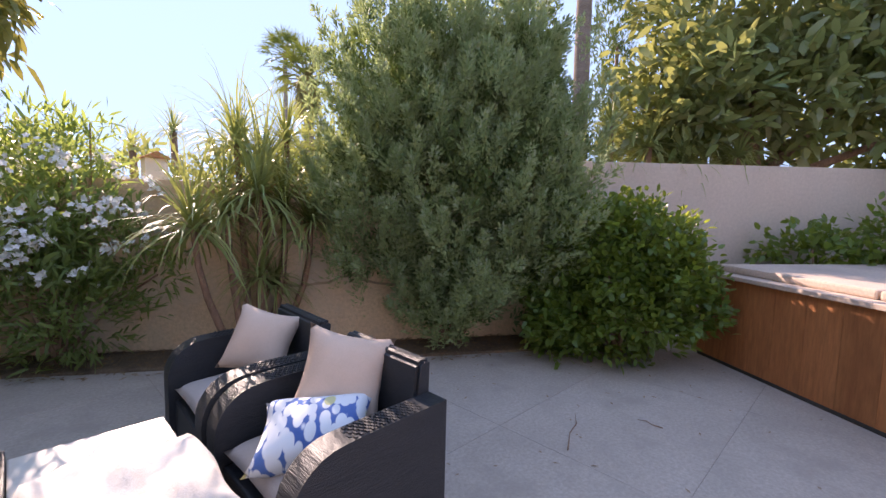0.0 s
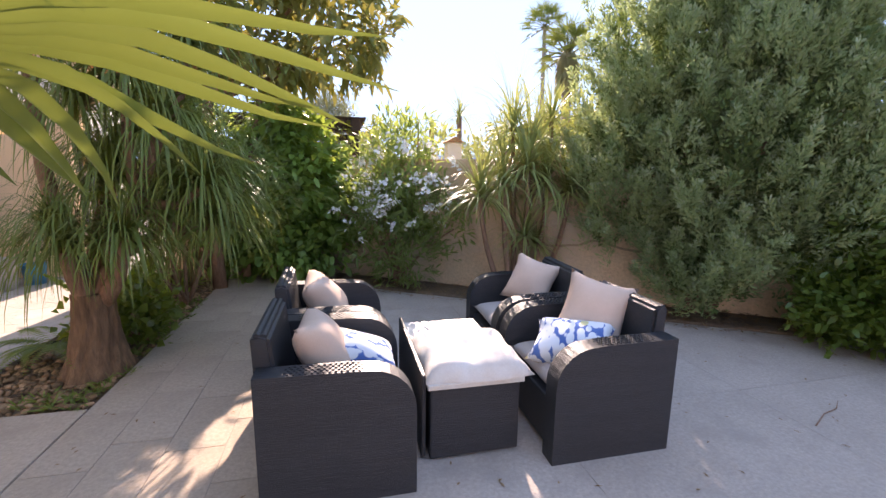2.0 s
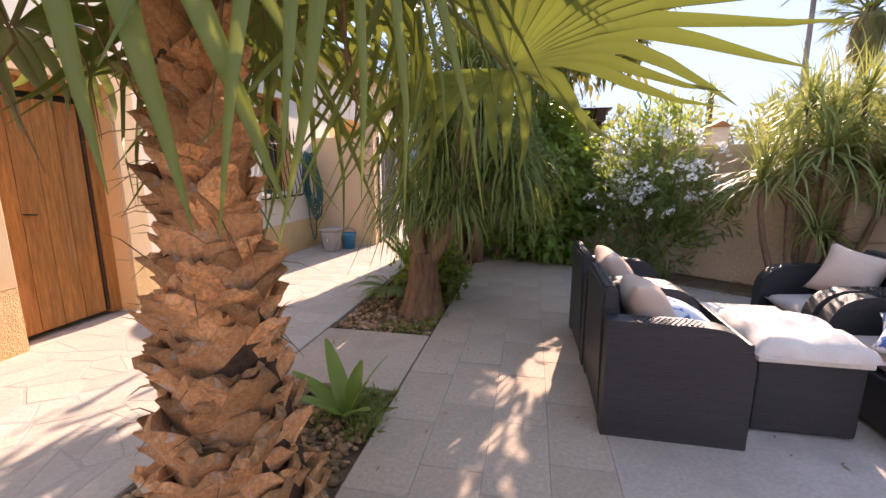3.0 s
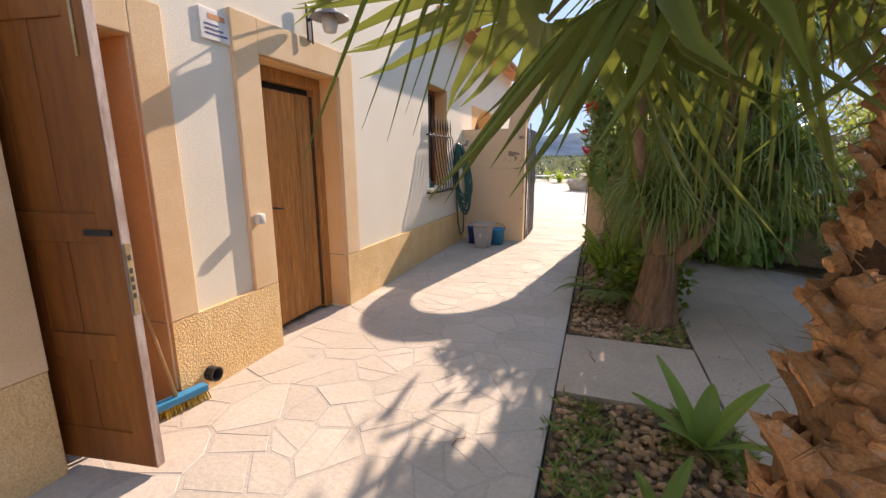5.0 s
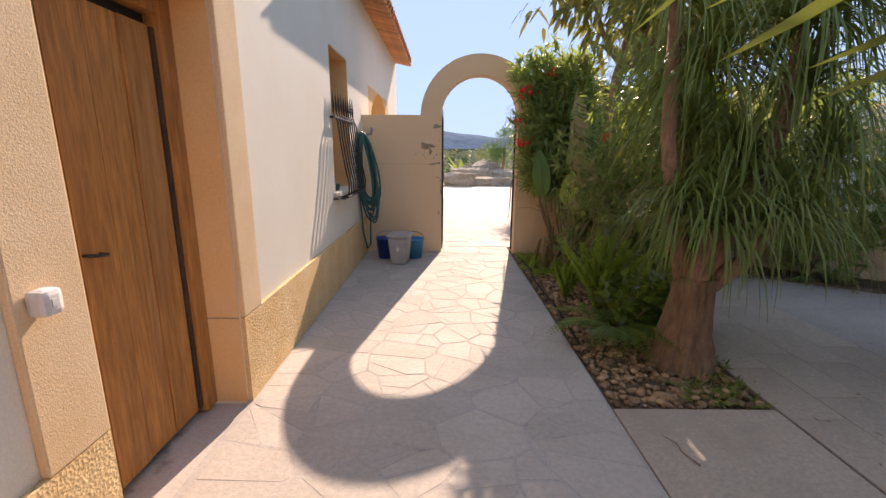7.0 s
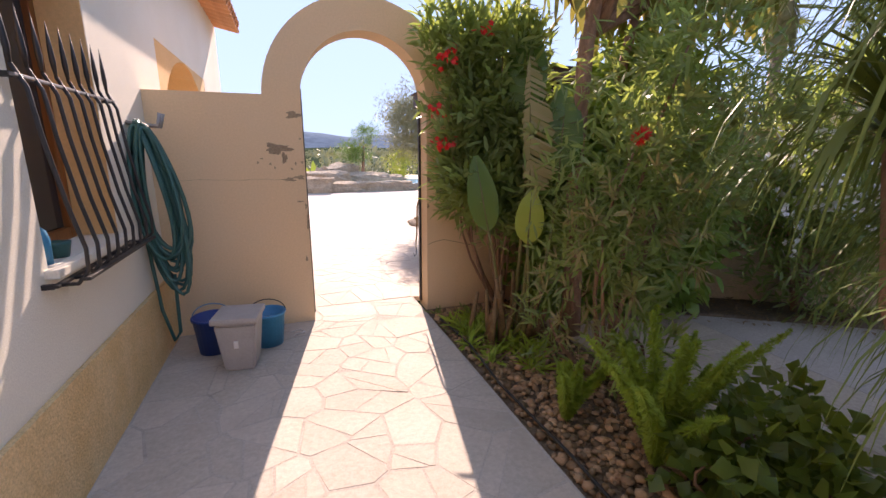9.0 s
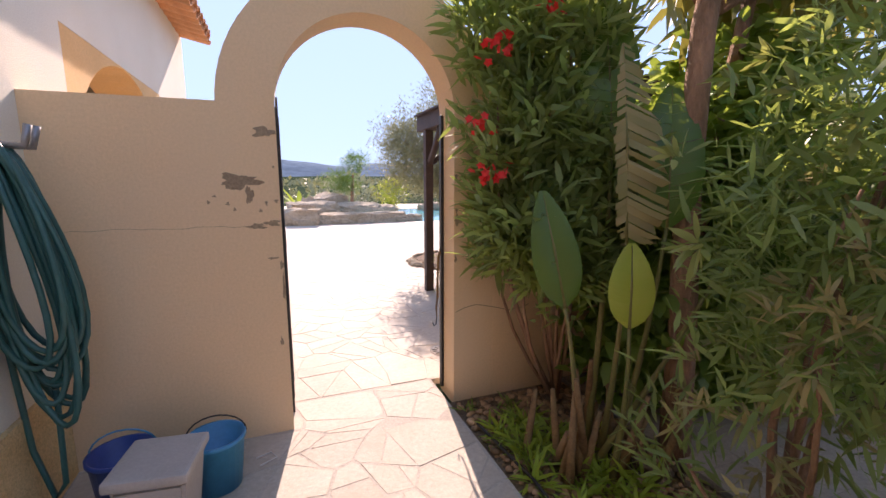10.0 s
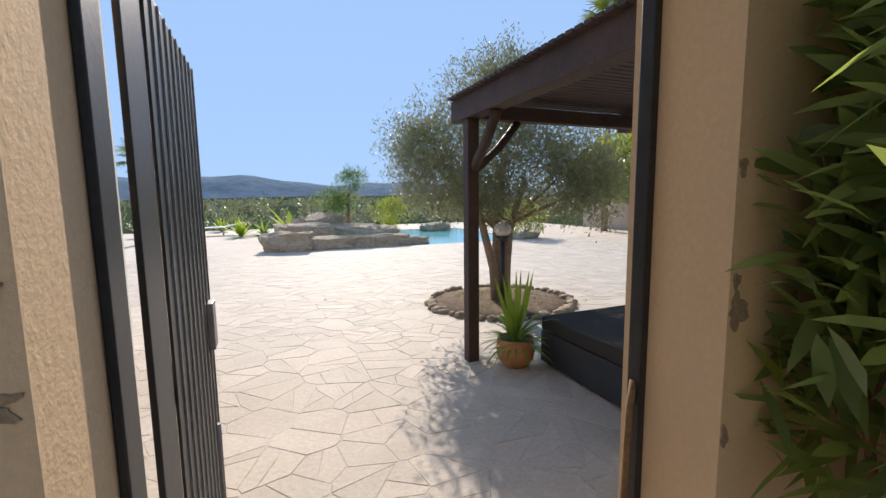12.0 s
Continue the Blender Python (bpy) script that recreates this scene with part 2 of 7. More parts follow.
L_PALM = leaf_mat("fan_palm_leaf", (0.065, 0.095, 0.02), (0.105, 0.135, 0.028), (0.34, 0.40, 0.07), 0.19, 0.45, 0.4)
L_PONY = leaf_mat("ponytail_leaf", (0.055, 0.10, 0.025), (0.13, 0.17, 0.04), (0.28, 0.30, 0.06), 0.36, 0.45)
L_JUNIPER = leaf_mat("juniper_sprays", (0.10, 0.15, 0.07), (0.25, 0.30, 0.14), (0.42, 0.50, 0.20), 0.45, 0.6)
L_JUNTIP = leaf_mat("pale_juniper_tips", (0.17, 0.21, 0.12), (0.27, 0.31, 0.19), (0.46, 0.52, 0.26), 0.4, 0.6)
L_LAUREL = leaf_mat("laurel_leaf", (0.028, 0.062, 0.018), (0.065, 0.12, 0.028), (0.46, 0.52, 0.06), 0.44, 0.3, 0.5)
L_OLEANDER = leaf_mat("oleander_leaf", (0.065, 0.12, 0.045), (0.14, 0.19, 0.075), (0.44, 0.54, 0.12), 0.5, 0.38)
L_BUSH = leaf_mat("broad_green_leaf", (0.055, 0.13, 0.03), (0.13, 0.22, 0.05), (0.44, 0.55, 0.08), 0.4, 0.4)
L_DRAC = leaf_mat("dracaena_leaf", (0.11, 0.155, 0.05), (0.21, 0.24, 0.09), (0.46, 0.48, 0.13), 0.42, 0.45)
L_TREE = leaf_mat("long_tree_leaf", (0.07, 0.115, 0.03), (0.18, 0.18, 0.05), (0.42, 0.36, 0.08), 0.34, 0.4)
L_FICUS = leaf_mat("rubber_tree_leaf", (0.065, 0.135, 0.045), (0.19, 0.20, 0.085), (0.46, 0.46, 0.14), 0.42, 0.2, 0.7)
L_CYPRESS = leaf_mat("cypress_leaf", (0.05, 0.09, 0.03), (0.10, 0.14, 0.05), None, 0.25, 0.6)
L_OLIVE = leaf_mat("olive_leaf", (0.111, 0.137, 0.078), (0.221, 0.234, 0.143), (0.28, 0.28, 0.12), 0.3, 0.5)
L_FERN = leaf_mat("foxtail_fern_leaf", (0.12, 0.20, 0.03), (0.20, 0.30, 0.045), (0.48, 0.55, 0.06), 0.38, 0.5)
L_STREL = leaf_mat("giant_strelitzia_leaf", (0.035, 0.085, 0.012), (0.05, 0.11, 0.016), (0.24, 0.34, 0.04), 0.3, 0.3, 0.5)
L_YELLOW = leaf_mat("yellow_green_leaf", (0.20, 0.26, 0.03), (0.28, 0.32, 0.05), (0.45, 0.46, 0.06), 0.35, 0.4)
L_DRYLEAF = leaf_mat("dry_torn_leaf", (0.15, 0.15, 0.06), (0.27, 0.22, 0.11), (0.42, 0.40, 0.15), 0.35, 0.6)
L_PINE = leaf_mat("pine_needles", (0.04, 0.09, 0.02), (0.08, 0.14, 0.035), None, 0.25, 0.6)
L_GRASS = leaf_mat("small_weeds", (0.06, 0.12, 0.025), (0.14, 0.18, 0.05), None, 0.35, 0.6)
L_WHITE = leaf_mat("white_petals", (0.75, 0.75, 0.72), (0.82, 0.81, 0.78), (0.8, 0.8, 0.76), 0.35, 0.6)
L_RED = leaf_mat("red_petals", (0.65, 0.02, 0.02), (0.80, 0.04, 0.03), (0.9, 0.05, 0.04), 0.35, 0.5)
L_YELLOWFL = leaf_mat("orange_flowers", (0.7, 0.35, 0.03), (0.8, 0.5, 0.05), None, 0.3, 0.5)


def water_mat():
    m = surface("pool_water", (0.10, 0.42, 0.46), (0.16, 0.52, 0.56), 0.06, 0.4, 3, 0.1, 0.15, 0.03, spec=0.5)
    return m


def pattern_mat():
    """Blue cushion cloth with white leaf blobs and small yellow ones."""
    m = surface("blue_leaf_print_cloth", (0.055, 0.13, 0.36), (0.09, 0.18, 0.43), 0.95, 6, 200, 0.1, 0.3, 0.003)
    nt = m.node_tree
    bs = nt.nodes["Principled BSDF"]
    old = bs.inputs["Base Color"].links[0].from_socket
    tc = nt.nodes.new("ShaderNodeTexCoord")
    mp = nt.nodes.new("ShaderNodeMapping")
    mp.inputs["Scale"].default_value = (15, 27, 15)
    mp.inputs["Rotation"].default_value = (0, 0.3, 0.6)
    nt.links.new(tc.outputs["Object"], mp.inputs["Vector"])
    v = node(nt, "ShaderNodeTexVoronoi", Scale=1.0)
    v.voronoi_dimensions = "3D"
    nt.links.new(mp.outputs[0], v.inputs["Vector"])
    c = mixed(nt, ramp(nt, v.outputs["Distance"], 0.64, 0.57), old, (0.72, 0.74, 0.76))
    v2 = node(nt, "ShaderNodeTexVoronoi", Scale=0.45)
    nt.links.new(mp.outputs[0], v2.inputs["Vector"])
    c = mixed(nt, ramp(nt, v2.outputs["Distance"], 0.30, 0.26), c, (0.62, 0.58, 0.30))
    nt.links.new(c, bs.inputs["Base Color"])
    return m


M_PATTERN, M_WATER = pattern_mat(), water_mat()


# ---- mesh helpers ----
def mesh_np(name, V, F):
    """A mesh from arrays: V (n, 3), F (m, k)."""
    me = bpy.data.meshes.new(name)
    V, F = np.ascontiguousarray(V, np.float32), np.ascontiguousarray(F, np.int32)
    me.vertices.add(len(V))
    me.vertices.foreach_set("co", V.ravel())
    me.loops.add(F.size)
    me.loops.foreach_set("vertex_index", F.ravel())
    me.polygons.add(len(F))
    me.polygons.foreach_set("loop_start", np.arange(0, F.size, F.shape[1], dtype=np.int32))
    me.update(calc_edges=True)
    return me


def done(bm, name, smooth=False):
    bmesh.ops.recalc_face_normals(bm, faces=bm.faces)
    me = bpy.data.meshes.new(name)
    bm.to_mesh(me)
    bm.free()
    if smooth:
        me.polygons.foreach_set("use_smooth", [True] * len(me.polygons))
    return me


def place(name, me, material, parent=None, label="", m=None, kind=""):
    """Link a mesh, or a bmesh, as one object."""
    if isinstance(me, bmesh.types.BMesh):
        me = done(me, name)
    if material and not me.materials:
        me.materials.append(material)
    ob = new(name, me)
    if m is not None:
        ob.matrix_basis = m
    ob.parent = parent
    return tagged(ob, label, kind=kind)


part = place


def thing(name, label, category, m=None, group="", kind=""):
    e = new(name)
    e.empty_display_size = 0.1
    if m is not None:
        e.matrix_basis = m
    return tagged(e, label, category, group, kind)


def struct(name, me, material, label, category, m=None):
    return tagged(place(name, me, material, None, label, m), category=category, kind="structure")


def box(bm, x0, x1, y0, y1, z0, z1, bevel=0.0):
    r = bmesh.ops.create_cube(bm, size=1, matrix=Matrix.LocRotScale(((x0 + x1) / 2, (y0 + y1) / 2, (z0 + z1) / 2), None, (x1 - x0, y1 - y0, z1 - z0)))
    if bevel:
        edges = list({e for v in r["verts"] for e in v.link_edges})
        bmesh.ops.bevel(bm, geom=edges, offset=bevel, segments=2, affect="EDGES", profile=0.6)
    return bm


def boxm(*a, bevel=0.0):
    return box(bmesh.new(), *a, bevel=bevel)


def tube(bm, pts, radii, seg=8, cap=True):
    """A tapered tube along points."""
    pts = [Vector(p) for p in pts]
    if isinstance(radii, (int, float)):
        radii = [radii] * len(pts)
    rings, side = [], None
    for i, p in enumerate(pts):
        d = (pts[min(i + 1, len(pts) - 1)] - pts[max(i - 1, 0)]).normalized()
        if side is None:
            side = d.orthogonal().normalized()
        side = (side - d * side.dot(d)).normalized()
        up = d.cross(side)
        rings.append([bm.verts.new(p + (side * math.cos(a) + up * math.sin(a)) * radii[i]) for a in (2 * math.pi * k / seg for k in range(seg))])
    for a, b in zip(rings, rings[1:]):
        for k in range(seg):
            bm.faces.new((a[k], a[(k + 1) % seg], b[(k + 1) % seg], b[k])).smooth = True
    if cap:
        bm.faces.new(rings[0][::-1])
        bm.faces.new(rings[-1])
    return bm


def ridged(pts, radii, ridges=13, amp=0.05, seed=1):
    """A trunk with wandering upright ridges."""
    g = random.Random(seed)
    ph = [g.uniform(0, 6.28) for _ in range(4)]
    P, R = [], []
    for k in range(len(pts) - 1):
        for q in range(5):
            P.append(Vector(pts[k]).lerp(Vector(pts[k + 1]), q / 5))
            R.append(radii[k] + (radii[k + 1] - radii[k]) * q / 5)
    P.append(Vector(pts[-1]))
    R.append(radii[-1])
    bm = bmesh.new()
    seg, rings = ridges * 5, []
    for p, r in zip(P, R):
        ring = []
        for i in range(seg):
            a = 2 * math.pi * i / seg
            w = math.sin(ridges * a + 3.0 * math.sin(p.z * 9 + ph[0]) + ph[1]) + 0.6 * math.sin((ridges - 4) * a - 14 * p.z + ph[2]) * math.sin(23 * p.z + ph[3])
            k = r * (1 + amp * w)
            ring.append(bm.verts.new((p.x + k * math.cos(a), p.y + k * math.sin(a), p.z)))
        rings.append(ring)
    for a, b in zip(rings, rings[1:]):
        for k in range(seg):
            bm.faces.new((a[k], a[(k + 1) % seg], b[(k + 1) % seg], b[k])).smooth = True
    bm.faces.new(rings[0][::-1])
    bm.faces.new(rings[-1])
    return bm


def tubem(pts, radii, seg=8):
    return tube(bmesh.new(), pts, radii, seg)


def curve(p0, p1, sag=0.0, n=6, side=(0, 0, 0)):
    """Points from p0 to p1 with a bow."""
    p0, p1, side = Vector(p0), Vector(p1), Vector(side)
    return [p0.lerp(p1, t) + (Vector((0, 0, -sag)) + side) * (4 * t * (1 - t)) for t in (i / (n - 1) for i in range(n))]


def lathe(bm, profile, seg=20, centre=(0, 0)):
    """Turn a profile of (radius, z) round the z axis."""
    rings = [[bm.verts.new((centre[0] + r * math.cos(2 * math.pi * k / seg), centre[1] + r * math.sin(2 * math.pi * k / seg), z)) for k in range(seg)] for r, z in profile]
    for a, b in zip(rings, rings[1:]):
        for k in range(seg):
            bm.faces.new((a[k], a[(k + 1) % seg], b[(k + 1) % seg], b[k])).smooth = True
    return bm


def prism(bm, outline, lo, hi, axis="x"):
    """Push a closed outline of (a, b) along an axis from lo to hi."""
    def at(a, b, c):
        return {"x": (c, a, b), "y": (a, c, b), "z": (a, b, c)}[axis]
    A = [bm.verts.new(at(a, b, lo)) for a, b in outline]
    B = [bm.verts.new(at(a, b, hi)) for a, b in outline]
    n = len(A)
    bm.faces.new(A)
    bm.faces.new(B[::-1])
    for k in range(n):
        bm.faces.new((A[k], B[k], B[(k + 1) % n], A[(k + 1) % n]))
    return bm


def aim(origin, axis, up=(0, 0, 1)):
    """A pose whose x runs along axis and whose z is near up."""
    x = Vector(axis).normalized()
    y = Vector(up).cross(x).normalized()
    z = x.cross(y)
    return Matrix.Translation(origin) @ Matrix((x, y, z)).transposed().to_4x4()


def unit(a):
    return a / np.maximum(np.linalg.norm(a, axis=-1, keepdims=True), 1e-9)


def leaf_mesh(name, P, D, N, L, W, droop=0.0, long=False):
    """Many leaves at once: base P, way D, upper side N, length L, width W."""
    n = len(P)
    L, W = np.broadcast_to(L, (n,))[:, None], np.broadcast_to(W, (n,))[:, None]
    D = unit(D)
    Sd = unit(np.cross(D, N))
    N = np.cross(Sd, D)
    down = np.array([0, 0, -1.0])
    if long:
        a, b, t = P + D * L * 0.3, P + D * L * 0.7 + down * L * droop * 0.45, P + D * L + down * L * droop
        V = np.stack([P, a - Sd * W * 0.5 + N * W * 0.12, a + Sd * W * 0.5 + N * W * 0.12, b - Sd * W * 0.4 + N * W * 0.1, b + Sd * W * 0.4 + N * W * 0.1, t], 1)
        T = np.array([[0, 2, 1], [1, 2, 4], [1, 4, 3], [3, 4, 5]])
    else:
        a = P + D * L * 0.45 + down * L * droop * 0.2
        V = np.stack([P, a + Sd * W * 0.5 + N * W * 0.18, P + D * L + down * L * droop, a - Sd * W * 0.5 + N * W * 0.18], 1)
        T = np.array([[0, 1, 2], [0, 2, 3]])
    k = V.shape[1]
    F = (np.arange(n)[:, None, None] * k + T[None]).reshape(-1, 3)
    return mesh_np(name, V.reshape(-1, 3), F)


def in_blobs(blobs, n, shell, g, lump=0.16):
    """Random places in the outer part of lumpy ellipsoids, with the way out."""
    B = np.array(blobs, float)
    w = (B[:, 3] * B[:, 4] * B[:, 5]) ** 0.62
    i = g.choice(len(B), n, p=w / w.sum())
    d = unit(g.normal(size=(n, 3)))
    ph = B[i, :3] * 3.1
    f = 1 + lump * (np.sin(5.3 * d[:, 0] + ph[:, 0]) * np.sin(4.7 * d[:, 1] + ph[:, 1]) + 0.7 * np.sin(9 * d[:, 2] + ph[:, 2]) * np.sin(8 * d[:, 0] - ph[:, 1]))
    r = np.where(g.random(n) < 0.78, g.uniform(shell, 1.03, n), g.uniform(0.2, shell, n)) * f
    return B[i, :3] + d * r[:, None] * B[i, 3:], unit(d / B[i, 3:])


def foliage(name, blobs, clumps, per, spread, L, W, seed, up=0.35, out=0.8, wild=0.5, shell=0.72, droop=0.1, long=False, floor=0.03, lump=0.16):
    """A crown of clumps of leaves over lumpy blobs."""
    g = np.random.default_rng(seed)
    C, O = in_blobs(blobs, clumps, shell, g, lump)
    way = unit(O * out + np.array([0, 0, up]) + g.normal(size=O.shape) * 0.3)
    C, way = np.repeat(C, per, 0), np.repeat(way, per, 0)
    n = len(C)
    P = C + g.normal(size=(n, 3)) * spread
    D = unit(way + g.normal(size=(n, 3)) * wild)
    N = unit(g.normal(size=(n, 3)) * 0.6 + np.array([0, 0, 1.0]))
    keep = P[:, 2] > floor
    P, D, N = P[keep], D[keep], N[keep]
    n = len(P)
    return leaf_mesh(name, P, D, N, L * g.uniform(0.65, 1.25, n), W * g.uniform(0.75, 1.2, n), droop, long)


def plumes(name, blobs, n, per, length, width, L, W, seed, up=0.8, out=0.6, lump=0.2, shell=0.8, tip=0.0):
    """Upright feathery sprays over lumpy blobs; tip: the part of each spray that is left bare at its foot."""
    g = np.random.default_rng(seed)
    C, O = in_blobs(blobs, n, shell, g, lump)
    way = unit(O * out + np.array([0, 0, up]) + g.normal(size=O.shape) * 0.22)
    ln = length * g.uniform(0.6, 1.35, n)
    C, way, ln = np.repeat(C, per, 0), np.repeat(way, per, 0), np.repeat(ln, per)
    t = tip + (1 - tip) * g.random(len(C))
    side = g.normal(size=C.shape)
    P = C + way * (t * ln)[:, None] + side * (width * (1.1 - 0.8 * t))[:, None]
    D = unit(way * 0.9 + side * 0.45)
    keep = P[:, 2] > 0.03
    P, D = P[keep], D[keep]
    return leaf_mesh(name, P, D, unit(g.normal(size=P.shape)), L * g.uniform(0.6, 1.3, len(P)), W, 0.0)


def limbs(base, ends, r0, r1, seed, bow=0.15, seg=7, fork=0.35):
    """Tapered limbs that fork from a trunk."""
    g = random.Random(seed)
    bm = bmesh.new()
    base = Vector(base)
    for e in ends:
        e = Vector(e)
        s = Vector((g.uniform(-bow, bow), g.uniform(-bow, bow), 0))
        pts = curve(base, e, 0, 6, s)
        tube(bm, pts, [r0 + (r1 - r0) * (i / 5) ** 0.8 for i in range(6)], seg)
    return bm


def strap_head(name, n, L, W, seed, rise=(0.2, 1.3), droop=1.0, seg=5):
    """A rosette of long narrow arching leaves."""
    g = np.random.default_rng(seed)
    V, F = [], []
    for i in range(n):
        az, el = g.uniform(0, 2 * math.pi), g.uniform(*rise)
        l, w = L * g.uniform(0.6, 1.15), W * g.uniform(0.8, 1.2)
        d = np.array([math.cos(az) * math.cos(el), math.sin(az) * math.cos(el), math.sin(el)])
        sd = np.array([-math.sin(az), math.cos(az), 0])
        p = d * 0.02
        step = l / seg
        k0 = len(V)
        for s in range(seg + 1):
            hw = w * 0.5 * (1 - (s / seg) ** 2.2) * (0.75 + 0.25 * min(1, s))
            V += [p - sd * hw, p + sd * hw]
            d = unit(d + np.array([0, 0, -1.0]) * droop * (0.16 + 0.14 * s) + sd * g.normal() * 0.04)
            p = p + d * step
        for s in range(seg):
            a = k0 + 2 * s
            F.append((a, a + 1, a + 3, a + 2))
    return mesh_np(name, np.array(V), np.array(F))


def cloud_stones(pts, size, seed):
    """Pebbles: lumpy low stones, joined."""
    g = np.random.default_rng(seed)
    t = bmesh.new()
    bmesh.ops.create_icosphere(t, subdivisions=1, radius=1)
    base = np.array([v.co[:] for v in t.verts])
    tri = np.array([[v.index for v in fc.verts] for fc in t.faces])
    t.free()
    n = len(pts)
    a = g.uniform(0, 2 * math.pi, n)
    sc = np.stack([g.uniform(0.6, 1.3, n), g.uniform(0.6, 1.1, n), g.uniform(0.4, 0.75, n)], 1) * (size * g.uniform(0.55, 1.35, n))[:, None]
    v = base[None] * sc[:, None] * g.uniform(0.85, 1.15, (n, len(base), 1))
    c, s = np.cos(a)[:, None], np.sin(a)[:, None]
    v = np.stack([v[..., 0] * c - v[..., 1] * s, v[..., 0] * s + v[..., 1] * c, v[..., 2]], -1)
    v += np.asarray(pts)[:, None]
    return mesh_np("pebbles", v.reshape(-1, 3), (np.arange(n)[:, None, None] * len(base) + tri[None]).reshape(-1, 3))


def cells(seeds, bounds):
    """Voronoi polygons of the seeds, cut to a rectangle."""
    P = np.asarray(seeds)
    out = []
    for p in P:
        d = ((P - p) ** 2).sum(1)
        poly = [np.array(q) for q in ((bounds[0], bounds[2]), (bounds[1], bounds[2]), (bounds[1], bounds[3]), (bounds[0], bounds[3]))]
        for j in np.argsort(d)[1:15]:
            m, nrm = (p + P[j]) / 2, P[j] - p
            res = []
            for a, b in zip(poly, poly[1:] + poly[:1]):
                da, db = (a - m) @ nrm, (b - m) @ nrm
                if da <= 0:
                    res.append(a)
                if da * db < 0:
                    res.append(a + (b - a) * da / (da - db))
            poly = res
            if len(poly) < 3:
                break
        out.append(poly)
    return out


def stone_verts(poly, gap, z, chamfer, depth, g):
    """Rings of a paving stone: foot, edge and top."""
    q = np.array(poly)
    c = q.mean(0)

    def inset(k):
        d = q - c
        r = np.linalg.norm(d, axis=1, keepdims=True)
        return c + d * np.maximum(1 - k / np.maximum(r, 1e-6), 0.3)
    tilt = g.normal(size=2) * 0.004
    e, t = inset(gap), inset(gap + chamfer)
    ze = z - chamfer * 0.8 + (e - c) @ tilt
    zt = z + (t - c) @ tilt
    return [np.c_[e, np.full(len(q), z - depth)], np.c_[e, ze], np.c_[t, zt]]


def stone_mesh(name, rings):
    n = len(rings[0])
    me = bpy.data.meshes.new(name)
    faces = [tuple(range(2 * n, 3 * n))]
    for r in range(2):
        faces += [(r * n + k, r * n + (k + 1) % n, (r + 1) * n + (k + 1) % n, (r + 1) * n + k) for k in range(n)]
    me.from_pydata(np.concatenate(rings).tolist(), [], faces)
    return me


def wall_panel(name, ys, zs, holes, x0, x1):
    """A wall along y between x0 and x1, with openings (y0, y1, z0, z1)."""
    ys = sorted({*ys, *(v for q in holes for v in q[:2])})
    zs = sorted({*zs, *(v for q in holes for v in q[2:])})
    solid = {}
    for i in range(len(ys) - 1):
        for k in range(len(zs) - 1):
            cy, cz = (ys[i] + ys[i + 1]) / 2, (zs[k] + zs[k + 1]) / 2
            solid[i, k] = not any(q[0] < cy < q[1] and q[2] < cz < q[3] for q in holes)
    bm = bmesh.new()
    at = {}

    def v(x, y, z):
        if (x, y, z) not in at:
            at[x, y, z] = bm.verts.new((x, y, z))
        return at[x, y, z]
    for (i, k), s in solid.items():
        if not s:
            continue
        a, b, c, d = ys[i], ys[i + 1], zs[k], zs[k + 1]
        bm.faces.new((v(x1, a, c), v(x1, b, c), v(x1, b, d), v(x1, a, d)))
        bm.faces.new((v(x0, a, c), v(x0, a, d), v(x0, b, d), v(x0, b, c)))
        for di, dk, q in ((-1, 0, ((a, c), (a, d))), (1, 0, ((b, c), (b, d))), (0, -1, ((a, c), (b, c))), (0, 1, ((a, d), (b, d)))):
            if not solid.get((i + di, k + dk), False):
                (p, r), (s2, t) = q
                bm.faces.new((v(x0, p, r), v(x1, p, r), v(x1, s2, t), v(x0, s2, t)))
    return done(bm, name)


# ---- ground, paving, walls ----
struct("ground", boxm(-900, 900, -900, 900, -0.6, -0.05), M_FIELD, "dry brown and green valley ground reaching the horizon", "ground")

# hills at the horizon
def ridge(seed, dist, height, x0, x1, width):
    g = random.Random(seed)
    ph = [g.uniform(0, 6) for _ in range(6)]
    V, F, n = [], [], 90
    for i in range(n):
        x = x0 + (x1 - x0) * i / (n - 1)
        hgt = height * (0.55 + 0.22 * math.sin(x / 170 + ph[0]) + 0.16 * math.sin(x / 75 + ph[1]) + 0.06 * math.sin(x / 31 + ph[2]) + 0.03 * math.sin(x / 13 + ph[3]))
        V += [(x, dist, -0.5), (x, dist + width * 0.5, hgt * 0.6), (x, dist + width, hgt), (x, dist + width * 1.6, -0.5)]
    for i in range(n - 1):
        for k in range(3):
            a = 4 * i + k
            F.append((a, a + 4, a + 5, a + 1))
    return mesh_np("ridge", np.array(V), np.array(F))


struct("backdrop_hills_far", ridge(3, 520, 42, -700, 900, 160), M_HAZE_HILL, "low far hills, coloured blue-green for distance haze", "hills")
struct("backdrop_hills_near", ridge(8, 300, 5, -500, 650, 70), M_FIELD, "low scrubby rise in front of the hills", "hills")

